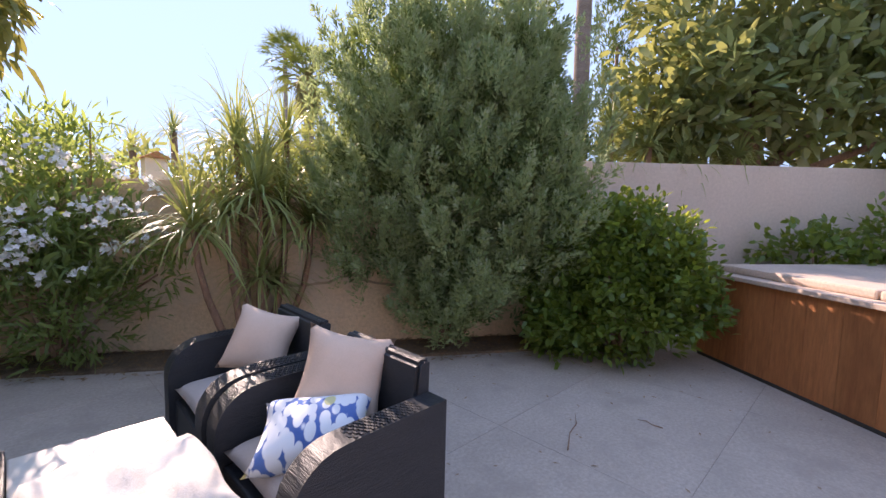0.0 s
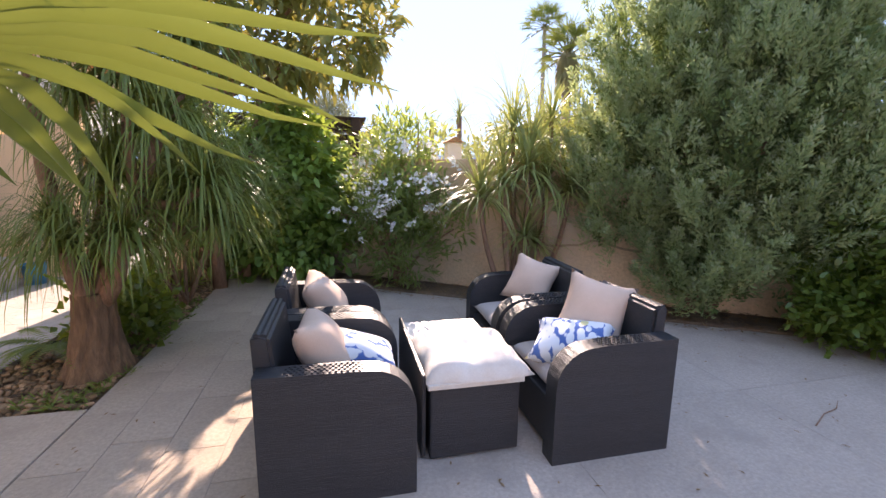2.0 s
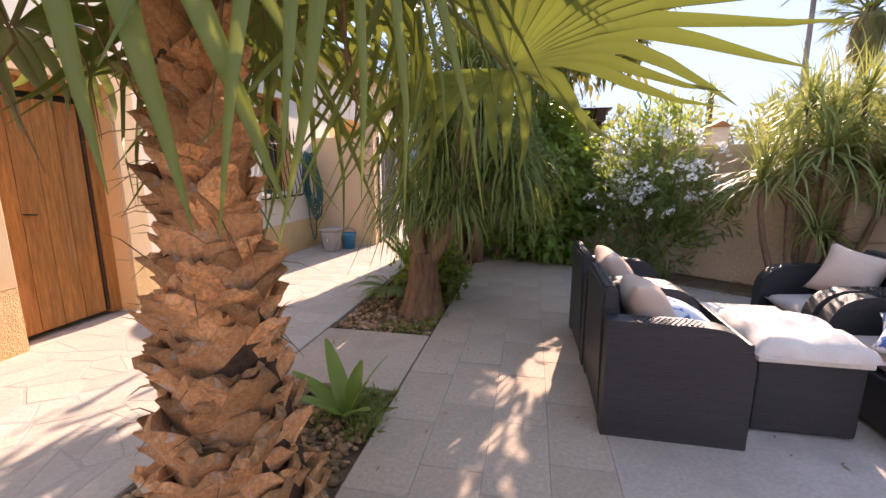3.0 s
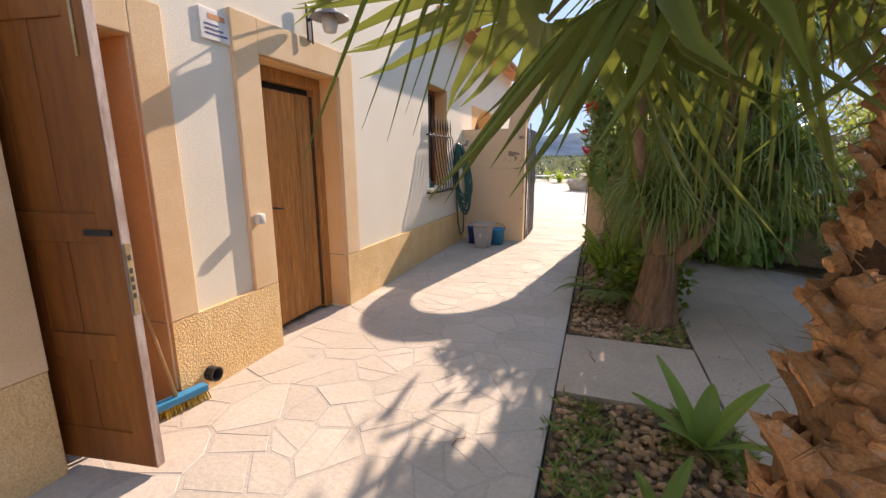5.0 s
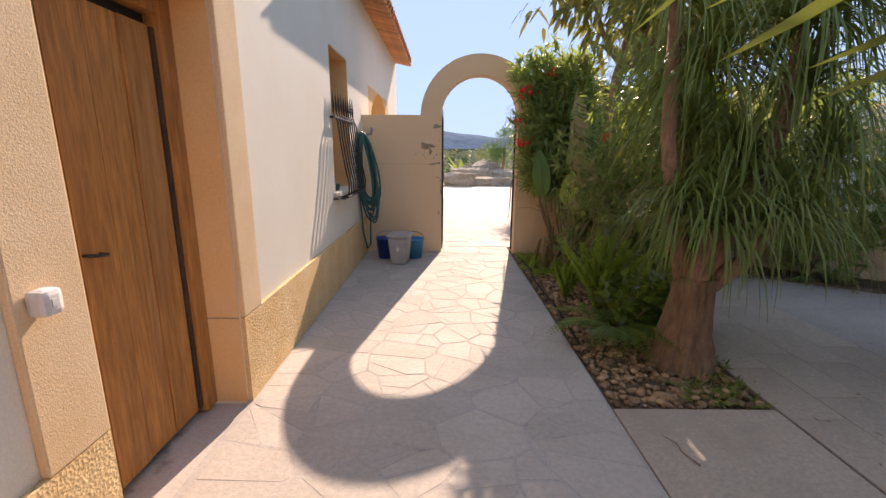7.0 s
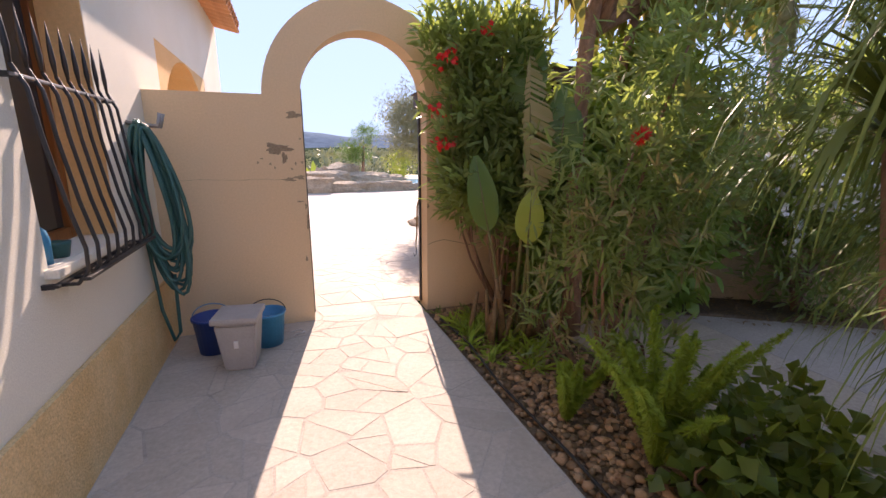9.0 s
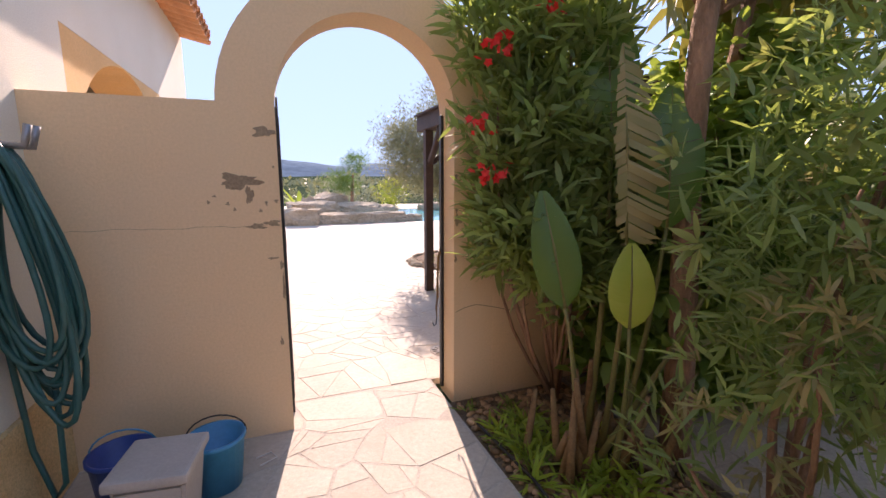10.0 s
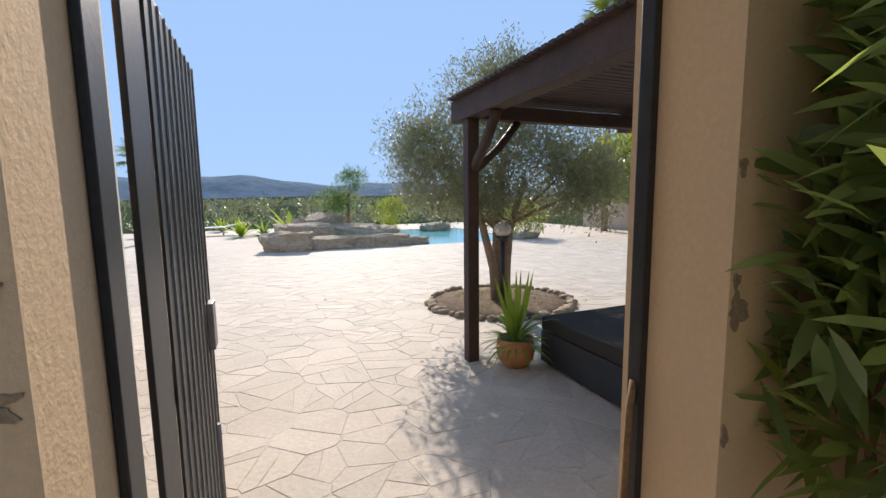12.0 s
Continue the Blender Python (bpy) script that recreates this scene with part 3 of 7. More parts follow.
# house side path: mortar bed and flagstones follow at the end of the file
struct("path_bed", boxm(0.0, 2.02, -9.5, 0.32, -0.06, -0.0012), M_PATHMORTAR, "pale mortar bed between cream flagstones", "path")
struct("patio_bed", boxm(2.936, 13.5, -11.0, 0.0, -0.06, -0.0035), M_JOINT, "dark joints between grey concrete patio slabs", "patio")
struct("terrace_bed", boxm(-9.0, 15.0, 0.32, 11.9, -0.06, -0.002), M_MORTAR, "pale mortar bed of the crazy-paved terrace", "terrace")
struct("terrace_left", boxm(-9.0, 3.2, 11.9, 22.5, -0.06, -0.006), M_TERRACE, "pale stone paving beside the pool", "terrace")
struct("terrace_right", boxm(9.5, 15.0, 11.9, 22.5, -0.06, -0.006), M_TERRACE, "pale stone paving beyond the pool", "terrace")
struct("strip_slab", boxm(2.03, 2.925, -4.70, -3.80, -0.06, -0.002, bevel=0.006), M_WARMSLAB, "pale concrete slab between two planting beds", "slab")
struct("bed_soil_palm", boxm(2.03, 2.925, -7.2, -4.71, -0.06, -0.03), M_SOIL, "dry soil of the palm bed", "soil")
struct("bed_soil_gate", boxm(2.03, 2.93, -3.79, 0.0, -0.06, -0.03), M_SOIL, "dry soil of the bed beside the gate", "soil")

# house wall with a door, a second doorway, a window and a porch arch
D1, D2, WIN = (-4.70, -3.75, -0.05, 2.06), (-6.13, -5.56, -0.05, 1.97), (-1.58, -0.80, 0.97, 2.36)
house = tagged(place("wall_house", wall_panel("wall_house", [-12, 4.05], [-0.05, 3.28], [D1, D2, WIN, (0.55, 2.75, -0.05, 2.30)], -0.36, 0.0), M_STUCCO, None,
               "white rough-stucco house wall with doorways and a window"), category="wall", kind="structure")
struct("wall_house_upper", boxm(-0.36, 0.0, -12, -1.2, 3.2805, 5.6), M_STUCCO, "white upper wall of the tall house part", "wall")
struct("wall_house_end", boxm(-6, 0.0, 4.051, 4.3, -0.05, 3.28), M_STUCCO, "white end wall of the low wing", "wall")
struct("wall_house_back", boxm(-6.3, -6.0, -12, 4.3, -0.05, 5.6), M_STUCCO, "plain rear wall of the house", "wall")
struct("wall_house_south", boxm(-6.0, -0.36, -12.2, -11.9, -0.05, 5.6), M_STUCCO, "plain side wall of the house", "wall")
struct("wall_house_step", boxm(-6.0, -0.36, -1.4, -1.2, -0.05, 5.6), M_STUCCO, "upper side wall above the low roof", "wall")
struct("ceiling_house", boxm(-6.0, -0.37, -11.9, -1.41, 2.6, 2.75), M_STUCCO, "plain ceiling inside the house", "ceiling")
struct("floor_house", boxm(-6.0, -0.0, -11.9, 4.0, -0.06, -0.02), M_MORTAR, "pale floor inside the doorways", "floor")
# porch arch filler: the round head of the opening
bm = bmesh.new()
for sgn in (-1, 1):
    out = [(1.65 + sgn * 1.1, 2.299)] + [(1.65 + sgn * 1.1 * math.cos(a), 1.35 + 0.94 * math.sin(a)) for a in np.linspace(0.02, math.pi / 2 - 0.02, 12)] + [(1.65 + sgn * 0.003, 2.299)]
    prism(bm, out, -0.355, -0.003)
struct("porch_arch_head", bm, M_OCHRE, "ochre rounded head of the porch arch", "arch")
struct("porch_inner_wall", boxm(-2.2, -2.0, -0.8, 4.0, -0.05, 3.2), M_OCHRE, "sunlit ochre wall inside the porch", "wall")

# stone plinth, proud of the wall
def plinth(name, y0, y1, h=0.495):
    n = max(2, int((y1 - y0) / 0.05))
    g = random.Random(int(-y0 * 100))
    bm = bmesh.new()
    rows = 11
    grid = []
    for i in range(n + 1):
        y = y0 + (y1 - y0) * i / n
        col = []
        for k in range(rows):
            z = -0.04 + (h + 0.04) * k / (rows - 1)
            edge = k in (0, rows - 1) or i in (0, n)
            col.append(bm.verts.new((0.026 + (0 if edge else g.uniform(-0.0012, 0.0014)), y, z)))
        grid.append(col)
    for i in range(n):
        for k in range(rows - 1):
            bm.faces.new((grid[i][k], grid[i + 1][k], grid[i + 1][k + 1], grid[i][k + 1]))
    back = [bm.verts.new(p) for p in ((0.0005, y0, -0.04), (0.0005, y1, -0.04), (0.0005, y1, h), (0.0005, y0, h))]
    bm.faces.new([grid[i][-1] for i in range(n, -1, -1)] + [back[3], back[2]])
    bm.faces.new([grid[0][k] for k in range(rows)] + [back[3], back[0]])
    bm.faces.new([grid[n][k] for k in range(rows - 1, -1, -1)] + [back[1], back[2]])
    struct(name, bm, M_PLINTH, "hammered ochre stone plinth along the house wall", "plinth")


plinth("plinth_between_doors", -5.555, -4.702)
plinth("plinth_gate_side", -3.748, -0.004)
plinth("plinth_near", -9.0, -6.14)

# roughcast door surrounds, ochre reveals, thresholds
def surround(tag, y0, y1, top, w, foot):
    bm = bmesh.new()
    box(bm, 0.0005, 0.028, y0 - w, y0 - 0.001, foot, top + w, bevel=0.006)
    box(bm, 0.0005, 0.028, y1 + 0.001, y1 + w, foot, top + w, bevel=0.006)
    box(bm, 0.0005, 0.0275, y0, y1, top + 0.001, top + w, bevel=0.006)
    struct("trim_surround_" + tag, bm, M_OCHRE_ROUGH, "raised ochre roughcast surround of a doorway", "door surround")
    bm = bmesh.new()
    box(bm, -0.355, -0.002, y0 + 0.0005, y0 + 0.006, 0.0, top - 0.006)
    box(bm, -0.355, -0.002, y1 - 0.006, y1 - 0.0005, 0.0, top - 0.006)
    box(bm, -0.355, -0.002, y0 + 0.0005, y1 - 0.0005, top - 0.006, top - 0.0005)
    struct("trim_reveal_" + tag, bm, M_OCHRE, "smooth ochre painted door reveal", "door reveal")


surround("a", -4.70, -3.75, 2.06, 0.22, 0.497)
surround("b", -6.13, -5.56, 1.97, 0.18, 0.497)
bm = bmesh.new()
box(bm, -0.355, -0.003, -1.58, -1.574, 0.975, 2.355)
box(bm, -0.355, -0.003, -0.806, -0.80, 0.975, 2.355)
box(bm, -0.355, -0.003, -1.574, -0.806, 2.349, 2.3555)
struct("trim_window_reveal", bm, M_OCHRE, "ochre painted window reveal", "window reveal")
struct("window_sill", boxm(-0.3, 0.05, -1.62, -0.76, 0.93, 0.968, bevel=0.006), M_STUCCO, "pale stone sill under the barred window", "sill")
for nm, yy in (("groove_a", -3.752), ("groove_b", -5.562)):
    struct("trim_" + nm, boxm(-0.30, -0.004, yy - 0.0065, yy - 0.0045, 0.492, 0.498), M_JOINT, "dark joint line across the reveal foot", "joint")

# low roof over the wing with projecting tiles
struct("roof_low_deck", prism(bmesh.new(), [(0.30, 3.285), (0.30, 3.315), (-6.0, 4.6), (-6.0, 4.5)], -1.199, 4.3, "y"), M_TERRACOTTA, "terracotta roof deck of the low wing", "roof")
roof = tagged(place("roof_tiles", boxm(-6.0, -0.02, -1.199, 4.3, 3.24, 3.284), M_STUCCO, None, "terracotta barrel tiles along the eave"), category="roof", kind="structure")
bm = bmesh.new()
prof_o = [(0.09 * math.cos(a), 0.075 * math.sin(a)) for a in np.linspace(math.pi, 0, 9)]
prof_i = [(0.076 * math.cos(a), 0.062 * math.sin(a)) for a in np.linspace(0, math.pi, 9)]
prism(bm, prof_o + prof_i, -0.5, 0.36, "x")
tile = done(bm, "roof_tile")
tile.materials.append(M_TERRACOTTA)
y = -1.1
while y < 4.3:
    for row in range(3):
        for lower in (0, 1):
            o = new("roof_tile", tile)
            o.parent = roof
            o.matrix_basis = pose(0.0 - row * 0.42, y + (0.1 if lower else 0), 3.30 + row * 0.088 + (0.055 if not lower else 0.04), 180 if lower else 0, 11.5, 0)
    y += 0.2

# upper eave far above the door
struct("roof_high", prism(bmesh.new(), [(0.12, 5.6), (0.12, 5.68), (-6.4, 7.0), (-6.4, 6.9)], -12.3, -1.1, "y"), M_TERRACOTTA, "terracotta roof of the tall house part", "roof")

# gate wall and its arch
AX, AZ, AZI, R0, R1, TH = 1.5635, 1.815, 1.84, 0.5085, 0.788, 0.25
bm = bmesh.new()
arc_in = [(AX + R0 * math.cos(a), AZI + R0 * math.sin(a)) for a in np.linspace(math.pi, 0, 33)]
arc_out = [(AX + R1 * math.cos(a), AZ + R1 * math.sin(a)) for a in np.linspace(0, math.pi, 33)]
for i in range(32):
    a, b = arc_in[i], arc_in[i + 1]
    c, d = arc_out[31 - i], arc_out[32 - i]
    quad = [a, b, c, d]
    A = [bm.verts.new((x, 0.0, z)) for x, z in quad]
    B = [bm.verts.new((x, TH, z)) for x, z in quad]
    bm.faces.new(A)
    bm.faces.new(B[::-1])
    bm.faces.new((A[0], B[0], B[1], A[1]))
    bm.faces.new((A[2], B[2], B[3], A[3]))
box(bm, 0.0, AX - R1, 0.0, TH, -0.05, 1.845)
for sgn in (-1, 1):
    prism(bm, [(AX + sgn * R1, -0.05), (AX + sgn * R0, -0.05), (AX + sgn * R0, AZI), (AX + sgn * R1, AZ)], 0.0, TH, "y")
bmesh.ops.remove_doubles(bm, verts=bm.verts, dist=0.0004)
gatewall = struct("wall_gate", bm, M_GATEWALL, "buff painted wall with a round arched gateway", "wall")
struct("wall_gate_right", boxm(AX + R1 + 0.0005, 3.72, 0.002, TH, -0.05, 1.80, bevel=0.01), M_GATEWALL, "buff garden wall beside the gate", "wall")
bm = bmesh.new()
g = random.Random(14)
p = [(2.085 + i * 0.05, 0.60 + 0.03 * math.sin(i * 0.55) + g.uniform(-0.004, 0.004)) for i in range(12)]
for (a, b), (c, d) in zip(p, p[1:]):
    prism(bm, [(a, b - 0.0025), (c, d - 0.0025), (c, d + 0.0025), (a, b + 0.0025)], -0.002, -0.0003, "y")
place("pier_crack", bm, M_CEMENT, gatewall, "curved hairline crack on the pier")
# bare cement patches where the paint has come off
def chip(cx, cz, w, hgt, seed, y=0.0):
    g = random.Random(seed)
    n = 40
    pts = []
    ph = [g.uniform(0, 6.28) for _ in range(3)]
    for i in range(n):
        a = 2 * math.pi * i / n
        r = (0.86 + 0.20 * math.sin(3 * a + ph[0]) + 0.13 * math.sin(5 * a + ph[1]) + 0.08 * math.sin(9 * a + ph[2])) * g.uniform(0.86, 1.08)
        pts.append((cx + w * 0.5 * r * math.cos(a), cz + hgt * 0.5 * r * math.sin(a)))
    bm = bmesh.new()
    prism(bm, pts, y - 0.002 - 0.00015 * seed, y - 0.0003, "y")
    place("chipped_patch", bm, M_CEMENT, gatewall, "bare grey-brown cement patch")


for i, c in enumerate([(0.862, 1.445, 0.215, 0.085), (0.905, 1.375, 0.045, 0.10), (0.93, 1.207, 0.10, 0.032), (1.01, 1.222, 0.085, 0.036), (0.993, 1.70, 0.12, 0.062), (1.043, 0.99, 0.022, 0.05), (1.048, 0.86, 0.016, 0.18),
                       (0.80, 1.33, 0.02, 0.02), (0.83, 1.30, 0.015, 0.02), (0.955, 1.29, 0.02, 0.02), (2.098, 1.20, 0.055, 0.075), (2.088, 1.26, 0.02, 0.03), (2.085, 1.47, 0.02, 0.04), (2.082, 0.95, 0.02, 0.05), (1.02, 0.55, 0.02, 0.05),
                       (0.71, 1.34, 0.015, 0.02), (0.74, 1.37, 0.02, 0.012), (1.03, 1.52, 0.012, 0.015), (1.0, 1.03, 0.06, 0.012), (0.985, 1.33, 0.014, 0.03), (1.035, 1.34, 0.02, 0.022)]):
    chip(*c, seed=i + 3)
bm = bmesh.new()
g = random.Random(4)
p = [(0.05 + i * 0.04, 1.217 + g.uniform(-0.005, 0.005) - 0.0004 * i) for i in range(24)]
for (a, b), (c, d) in zip(p, p[1:]):
    prism(bm, [(a, b - 0.001), (c, d - 0.001), (c, d + 0.001), (a, b + 0.001)], -0.0015, -0.0003, "y")
place("hairline_crack", bm, M_CEMENT, gatewall, "fine horizontal crack")

# garden wall running slantwise behind the seats, then a taller pale wall
def slant_wall(name, a, b, th, z1, material, label):
    a, b = Vector((*a, 0)), Vector((*b, 0))
    d = b - a
    o = struct(name, boxm(0, d.length, 0, th, -0.05, z1, bevel=0.012), material, label, "wall")
    o.matrix_basis = Matrix.Translation(a) @ Matrix.Rotation(math.atan2(d.y, d.x), 4, "Z")
    return o


gw = slant_wall("wall_garden", (3.66, -0.01), (9.75, -3.88), 0.22, 1.62, M_GARDENWALL, "weathered tan garden wall behind the seating")
slant_wall("wall_garden_tall", (9.70, -3.45), (14.5, -7.9), 0.22, 2.02, M_PALEWALL, "taller pale plastered garden wall")
# stained band of a patched crack
bm = bmesh.new()
g = random.Random(9)
pts = [(3.3 + i * 0.12, 0.66 + 0.05 * math.sin(i * 0.9) + g.uniform(-0.02, 0.02)) for i in range(16)]
for (a, b), (c, d) in zip(pts, pts[1:]):
    prism(bm, [(a, b - 0.012), (c, d - 0.012), (c, d + 0.012), (a, b + 0.012)], -0.003, -0.0004, "y")
place("wall_crack", bm, M_CEMENT, gw, "dark patched crack")
# soil strip at the wall foot
o = struct("bed_soil_wall", boxm(0.2, 7.0, -0.5, -0.002, -0.05, 0.025, bevel=0.02), M_SOIL, "narrow soil strip at the garden wall", "soil")
o.matrix_basis = gw.matrix_basis.copy()
g = np.random.default_rng(66)
n = 1500
lx, ly = g.uniform(0.3, 6.9, n), -0.02 - 0.62 * g.random(n) ** 1.6
Q = np.c_[lx, ly, 0.028 * (ly > -0.5) + 0.004 + g.uniform(0, 0.006, n)]
litter = leaf_mesh("leaf_litter", Q, np.c_[g.normal(size=(n, 2)), g.normal(size=n) * 0.15], np.tile([0, 0.1, 1.0], (n, 1)), g.uniform(0.03, 0.085, n), g.uniform(0.012, 0.03, n))
place("leaf_litter", litter, M_DRIED, None, "dry leaf litter along the garden wall foot", gw.matrix_basis.copy(), kind="stuff")
struct("wall_patio_back", boxm(2.9, 14, -11.4, -11.1, -0.05, 2.0), M_PALEWALL, "plain wall closing the patio", "wall")
struct("wall_patio_side", boxm(14.2, 14.5, -11.4, -7.6, -0.05, 2.0), M_PALEWALL, "plain wall closing the patio side", "wall")

# ---- doors and window ----
door = thing("door_1", "closed weathered brown plank door with a small iron pull", "door", pose(-0.20, -4.225, 0), kind="structure")
bm = bmesh.new()
box(bm, -0.05, 0.03, -0.468, -0.40, 0.0, 2.05, bevel=0.004)
box(bm, -0.05, 0.03, 0.375, 0.468, 0.0, 2.05, bevel=0.004)
box(bm, -0.05, 0.029, -0.40, 0.375, 1.955, 2.05, bevel=0.004)
part("door_frame", bm, M_WOOD_DOOR, door, "worn brown timber frame")
for i in range(4):
    y0 = -0.398 + i * 0.183
    part("plank", boxm(-0.035 - 0.004 * (i % 2), 0.004 - 0.003 * (i % 3), y0 + 0.003, y0 + 0.180, 0.03, 1.90, bevel=0.004), M_WOOD_DOOR, door)
# near-black sheet that colours the gaps round the planks as shaded
part("backing", boxm(-0.06, -0.042, -0.40, 0.375, 0.02, 1.955), M_DARK, door)
part("handle", tubem([(0.0, -0.20, 1.0), (0.03, -0.20, 1.0), (0.034, -0.17, 0.995), (0.034, -0.13, 0.99), (0.0, -0.125, 0.99)], 0.007), M_IRON, door, "small iron pull handle")
# shade of the gap beside the leaf, painted dark along its worn edge
part("worn_edge", boxm(-0.03, 0.007, 0.347, 0.374, 0.03, 1.9, bevel=0.006), M_FIBRE, door, "splintered edge, coloured dark for the shaded gap beside it")

leafdoor = thing("door_2", "open varnished brown panel door leaf with worn edge", "door", aim((-0.29, -6.10, 0.03), (0.70, 0.11, 0)), kind="structure")
LW = 0.71
for z0, z1 in ((0.0, 0.16), (0.50, 0.62), (1.02, 1.14), (1.86, 2.02)):
    part("rail", boxm(0.10, LW - 0.10, -0.02, 0.02, z0, z1, bevel=0.004), M_WOOD_LEAF, leafdoor)
for x0 in (0.0, LW - 0.10):
    part("stile", boxm(x0, x0 + 0.10, -0.021, 0.021, 0.0, 2.02, bevel=0.004), M_WOOD_LEAF, leafdoor)
for z0, z1 in ((0.16, 0.50), (0.62, 1.02), (1.14, 1.86)):
    for k in range(3):
        xa = 0.10 + k * (LW - 0.20) / 3
        part("panel", boxm(xa + 0.002, xa + (LW - 0.20) / 3 - 0.002, -0.010, 0.010, z0 - 0.004, z1 + 0.004, bevel=0.004), M_WOOD_LEAF, leafdoor)
part("edge_strip", boxm(LW + 0.0005, LW + 0.004, -0.02, 0.02, 0.0, 2.02), M_EDGE, leafdoor, "scuffed grey door edge")
lockp = part("lock_plate", boxm(LW + 0.0045, LW + 0.007, -0.013, 0.013, 0.72, 1.02, bevel=0.001), M_LOCK, leafdoor, "brass lock plate")
# raised near-black blocks stand for the shade inside the plate's holes
for z in (0.80, 0.835, 0.87, 0.905, 0.96):
    part("bolt_hole", boxm(LW + 0.0072, LW + 0.0085, -0.007, 0.007, z - 0.011, z + 0.011, bevel=0.001), M_DARK, lockp)
part("slide_bolt", tubem([(LW - 0.05, -0.024, 1.72), (LW - 0.05, -0.024, 1.92)], 0.006), M_LOCK, leafdoor, "brass slide bolt")
part("latch", boxm(LW - 0.16, LW - 0.03, -0.032, -0.022, 1.05, 1.075, bevel=0.003), M_IRON, leafdoor, "dark iron latch")

win = thing("window_1", "small window in an ochre reveal behind bars", "window", pose(-0.22, -1.19, 0.97), kind="structure")
for y0, y1, z0, z1 in ((-0.384, -0.33, 0.0, 1.378), (0.33, 0.384, 0.0, 1.378), (-0.33, 0.33, 0.0, 0.06), (-0.33, 0.33, 1.32, 1.378), (-0.025, 0.025, 0.06, 1.32)):
    part("window_frame", boxm(-0.03, 0.03, y0, y1, z0 + 0.0005, z1, bevel=0.004), M_WOOD_LEAF, win)
glass = bpy.data.materials.new("window_glass")
glass.use_nodes = True
gb = glass.node_tree.nodes["Principled BSDF"]
gb.inputs["Base Color"].default_value, gb.inputs["Roughness"].default_value = (0.03, 0.035, 0.04, 1), 0.04
for y0, y1 in ((-0.329, -0.026), (0.026, 0.329)):
    part("pane", boxm(-0.006, 0.0, y0, y1, 0.061, 1.319), glass, win)


# ---- things on and by the house ----
grille = thing("window_grille", "black wrought-iron bulging window grille with spear tips", "grille", pose(0.0, -1.19, 0.93))
ys = np.linspace(-0.44, 0.44, 9)
for yv in ys:
    pts = [(0.035, yv, 0.80), (0.07, yv, 0.72), (0.085, yv, 0.55), (0.12, yv, 0.30), (0.155, yv, 0.12), (0.15, yv, 0.03), (0.11, yv, -0.02), (0.04, yv, -0.02)]
    part("bar", tubem(pts, 0.0085, 6), M_IRON, grille)
    bmh = bmesh.new()
    tube(bmh, [(0.035, yv, 0.80), (0.033, yv, 0.86), (0.031, yv, 0.92), (0.03, yv, 1.02)], [0.006, 0.012, 0.010, 0.001], 6)
    part("spear_tip", bmh, M_IRON, grille)
for x, z in ((0.045, 0.76), (0.045, -0.02)):
    part("cross_rail", boxm(x - 0.012, x + 0.012, -0.47, 0.47, z - 0.006, z + 0.006, bevel=0.002), M_GREYMETAL if z > 0 else M_IRON, grille)
part("front_rail", boxm(0.135, 0.16, -0.46, 0.46, -0.006, 0.008, bevel=0.002), M_IRON, grille)
for yv in (-0.46, 0.46):
    for z in (0.76, -0.02):
        part("wall_bracket", boxm(0.0005, 0.04, yv - 0.01, yv + 0.01, z - 0.01, z + 0.01), M_IRON, grille)

for nm, yv, mt, lab in (("spray_bottle", -1.50, M_SKYBLUE, "light blue plastic bottle on the window sill"), ("plant_pot", -1.36, M_HOSE, "small dark green pot on the window sill")):
    b = thing(nm, lab, nm.replace("_", " "), pose(-0.05, yv, 0.968))
    part("body", lathe(bmesh.new(), [(0.0, 0), (0.035, 0), (0.038, 0.10), (0.03, 0.14), (0.012, 0.16), (0.012, 0.19), (0, 0.19)] if "bottle" in nm else [(0, 0), (0.035, 0), (0.048, 0.06), (0.05, 0.07), (0.04, 0.07), (0.0, 0.06)]), mt, b)

lamp = thing("wall_lamp", "iron wall lamp with a wide grey metal shade", "lamp", pose(0.0, -4.14, 2.36))
part("wall_plate", boxm(0.0285, 0.045, -0.03, 0.03, -0.10, 0.16, bevel=0.005), M_IRON, lamp)
part("arm", tubem([(0.045, 0, 0.05), (0.10, 0, 0.14), (0.17, 0, 0.20), (0.22, 0, 0.19), (0.22, 0, 0.14)], 0.009), M_IRON, lamp)
part("drop_rod", tubem([(0.06, 0, 0.05), (0.06, 0, -0.12)], 0.006), M_IRON, lamp)
part("shade", lathe(bmesh.new(), [(0.02, 0.14), (0.04, 0.13), (0.06, 0.09), (0.14, 0.055), (0.145, 0.045), (0.138, 0.05), (0.055, 0.082), (0.03, 0.12)], 24, (0.22, 0)), M_GREYMETAL, lamp, "wide grey metal shade")
part("bulb_glass", lathe(bmesh.new(), [(0.03, 0.09), (0.055, 0.05), (0.06, 0.0), (0.045, -0.05), (0.0, -0.06)], 16, (0.22, 0)), M_WHITE, lamp, "white glass globe")

sign = thing("wall_sign", "small white ceramic house sign with blue and red marks", "sign", pose(0.0, -5.02, 2.13))
part("plate", boxm(0.0006, 0.012, -0.11, 0.11, -0.07, 0.10, bevel=0.003), M_WHITE, sign)
part("red_bar", boxm(0.0122, 0.0135, -0.05, 0.07, 0.045, 0.075), M_TERRACOTTA, sign)
for k in range(3):
    part("text_bar", boxm(0.0122, 0.0135, -0.08, 0.08 - 0.03 * k, -0.04 + 0.025 * k, -0.03 + 0.025 * k), M_BLUE, sign)

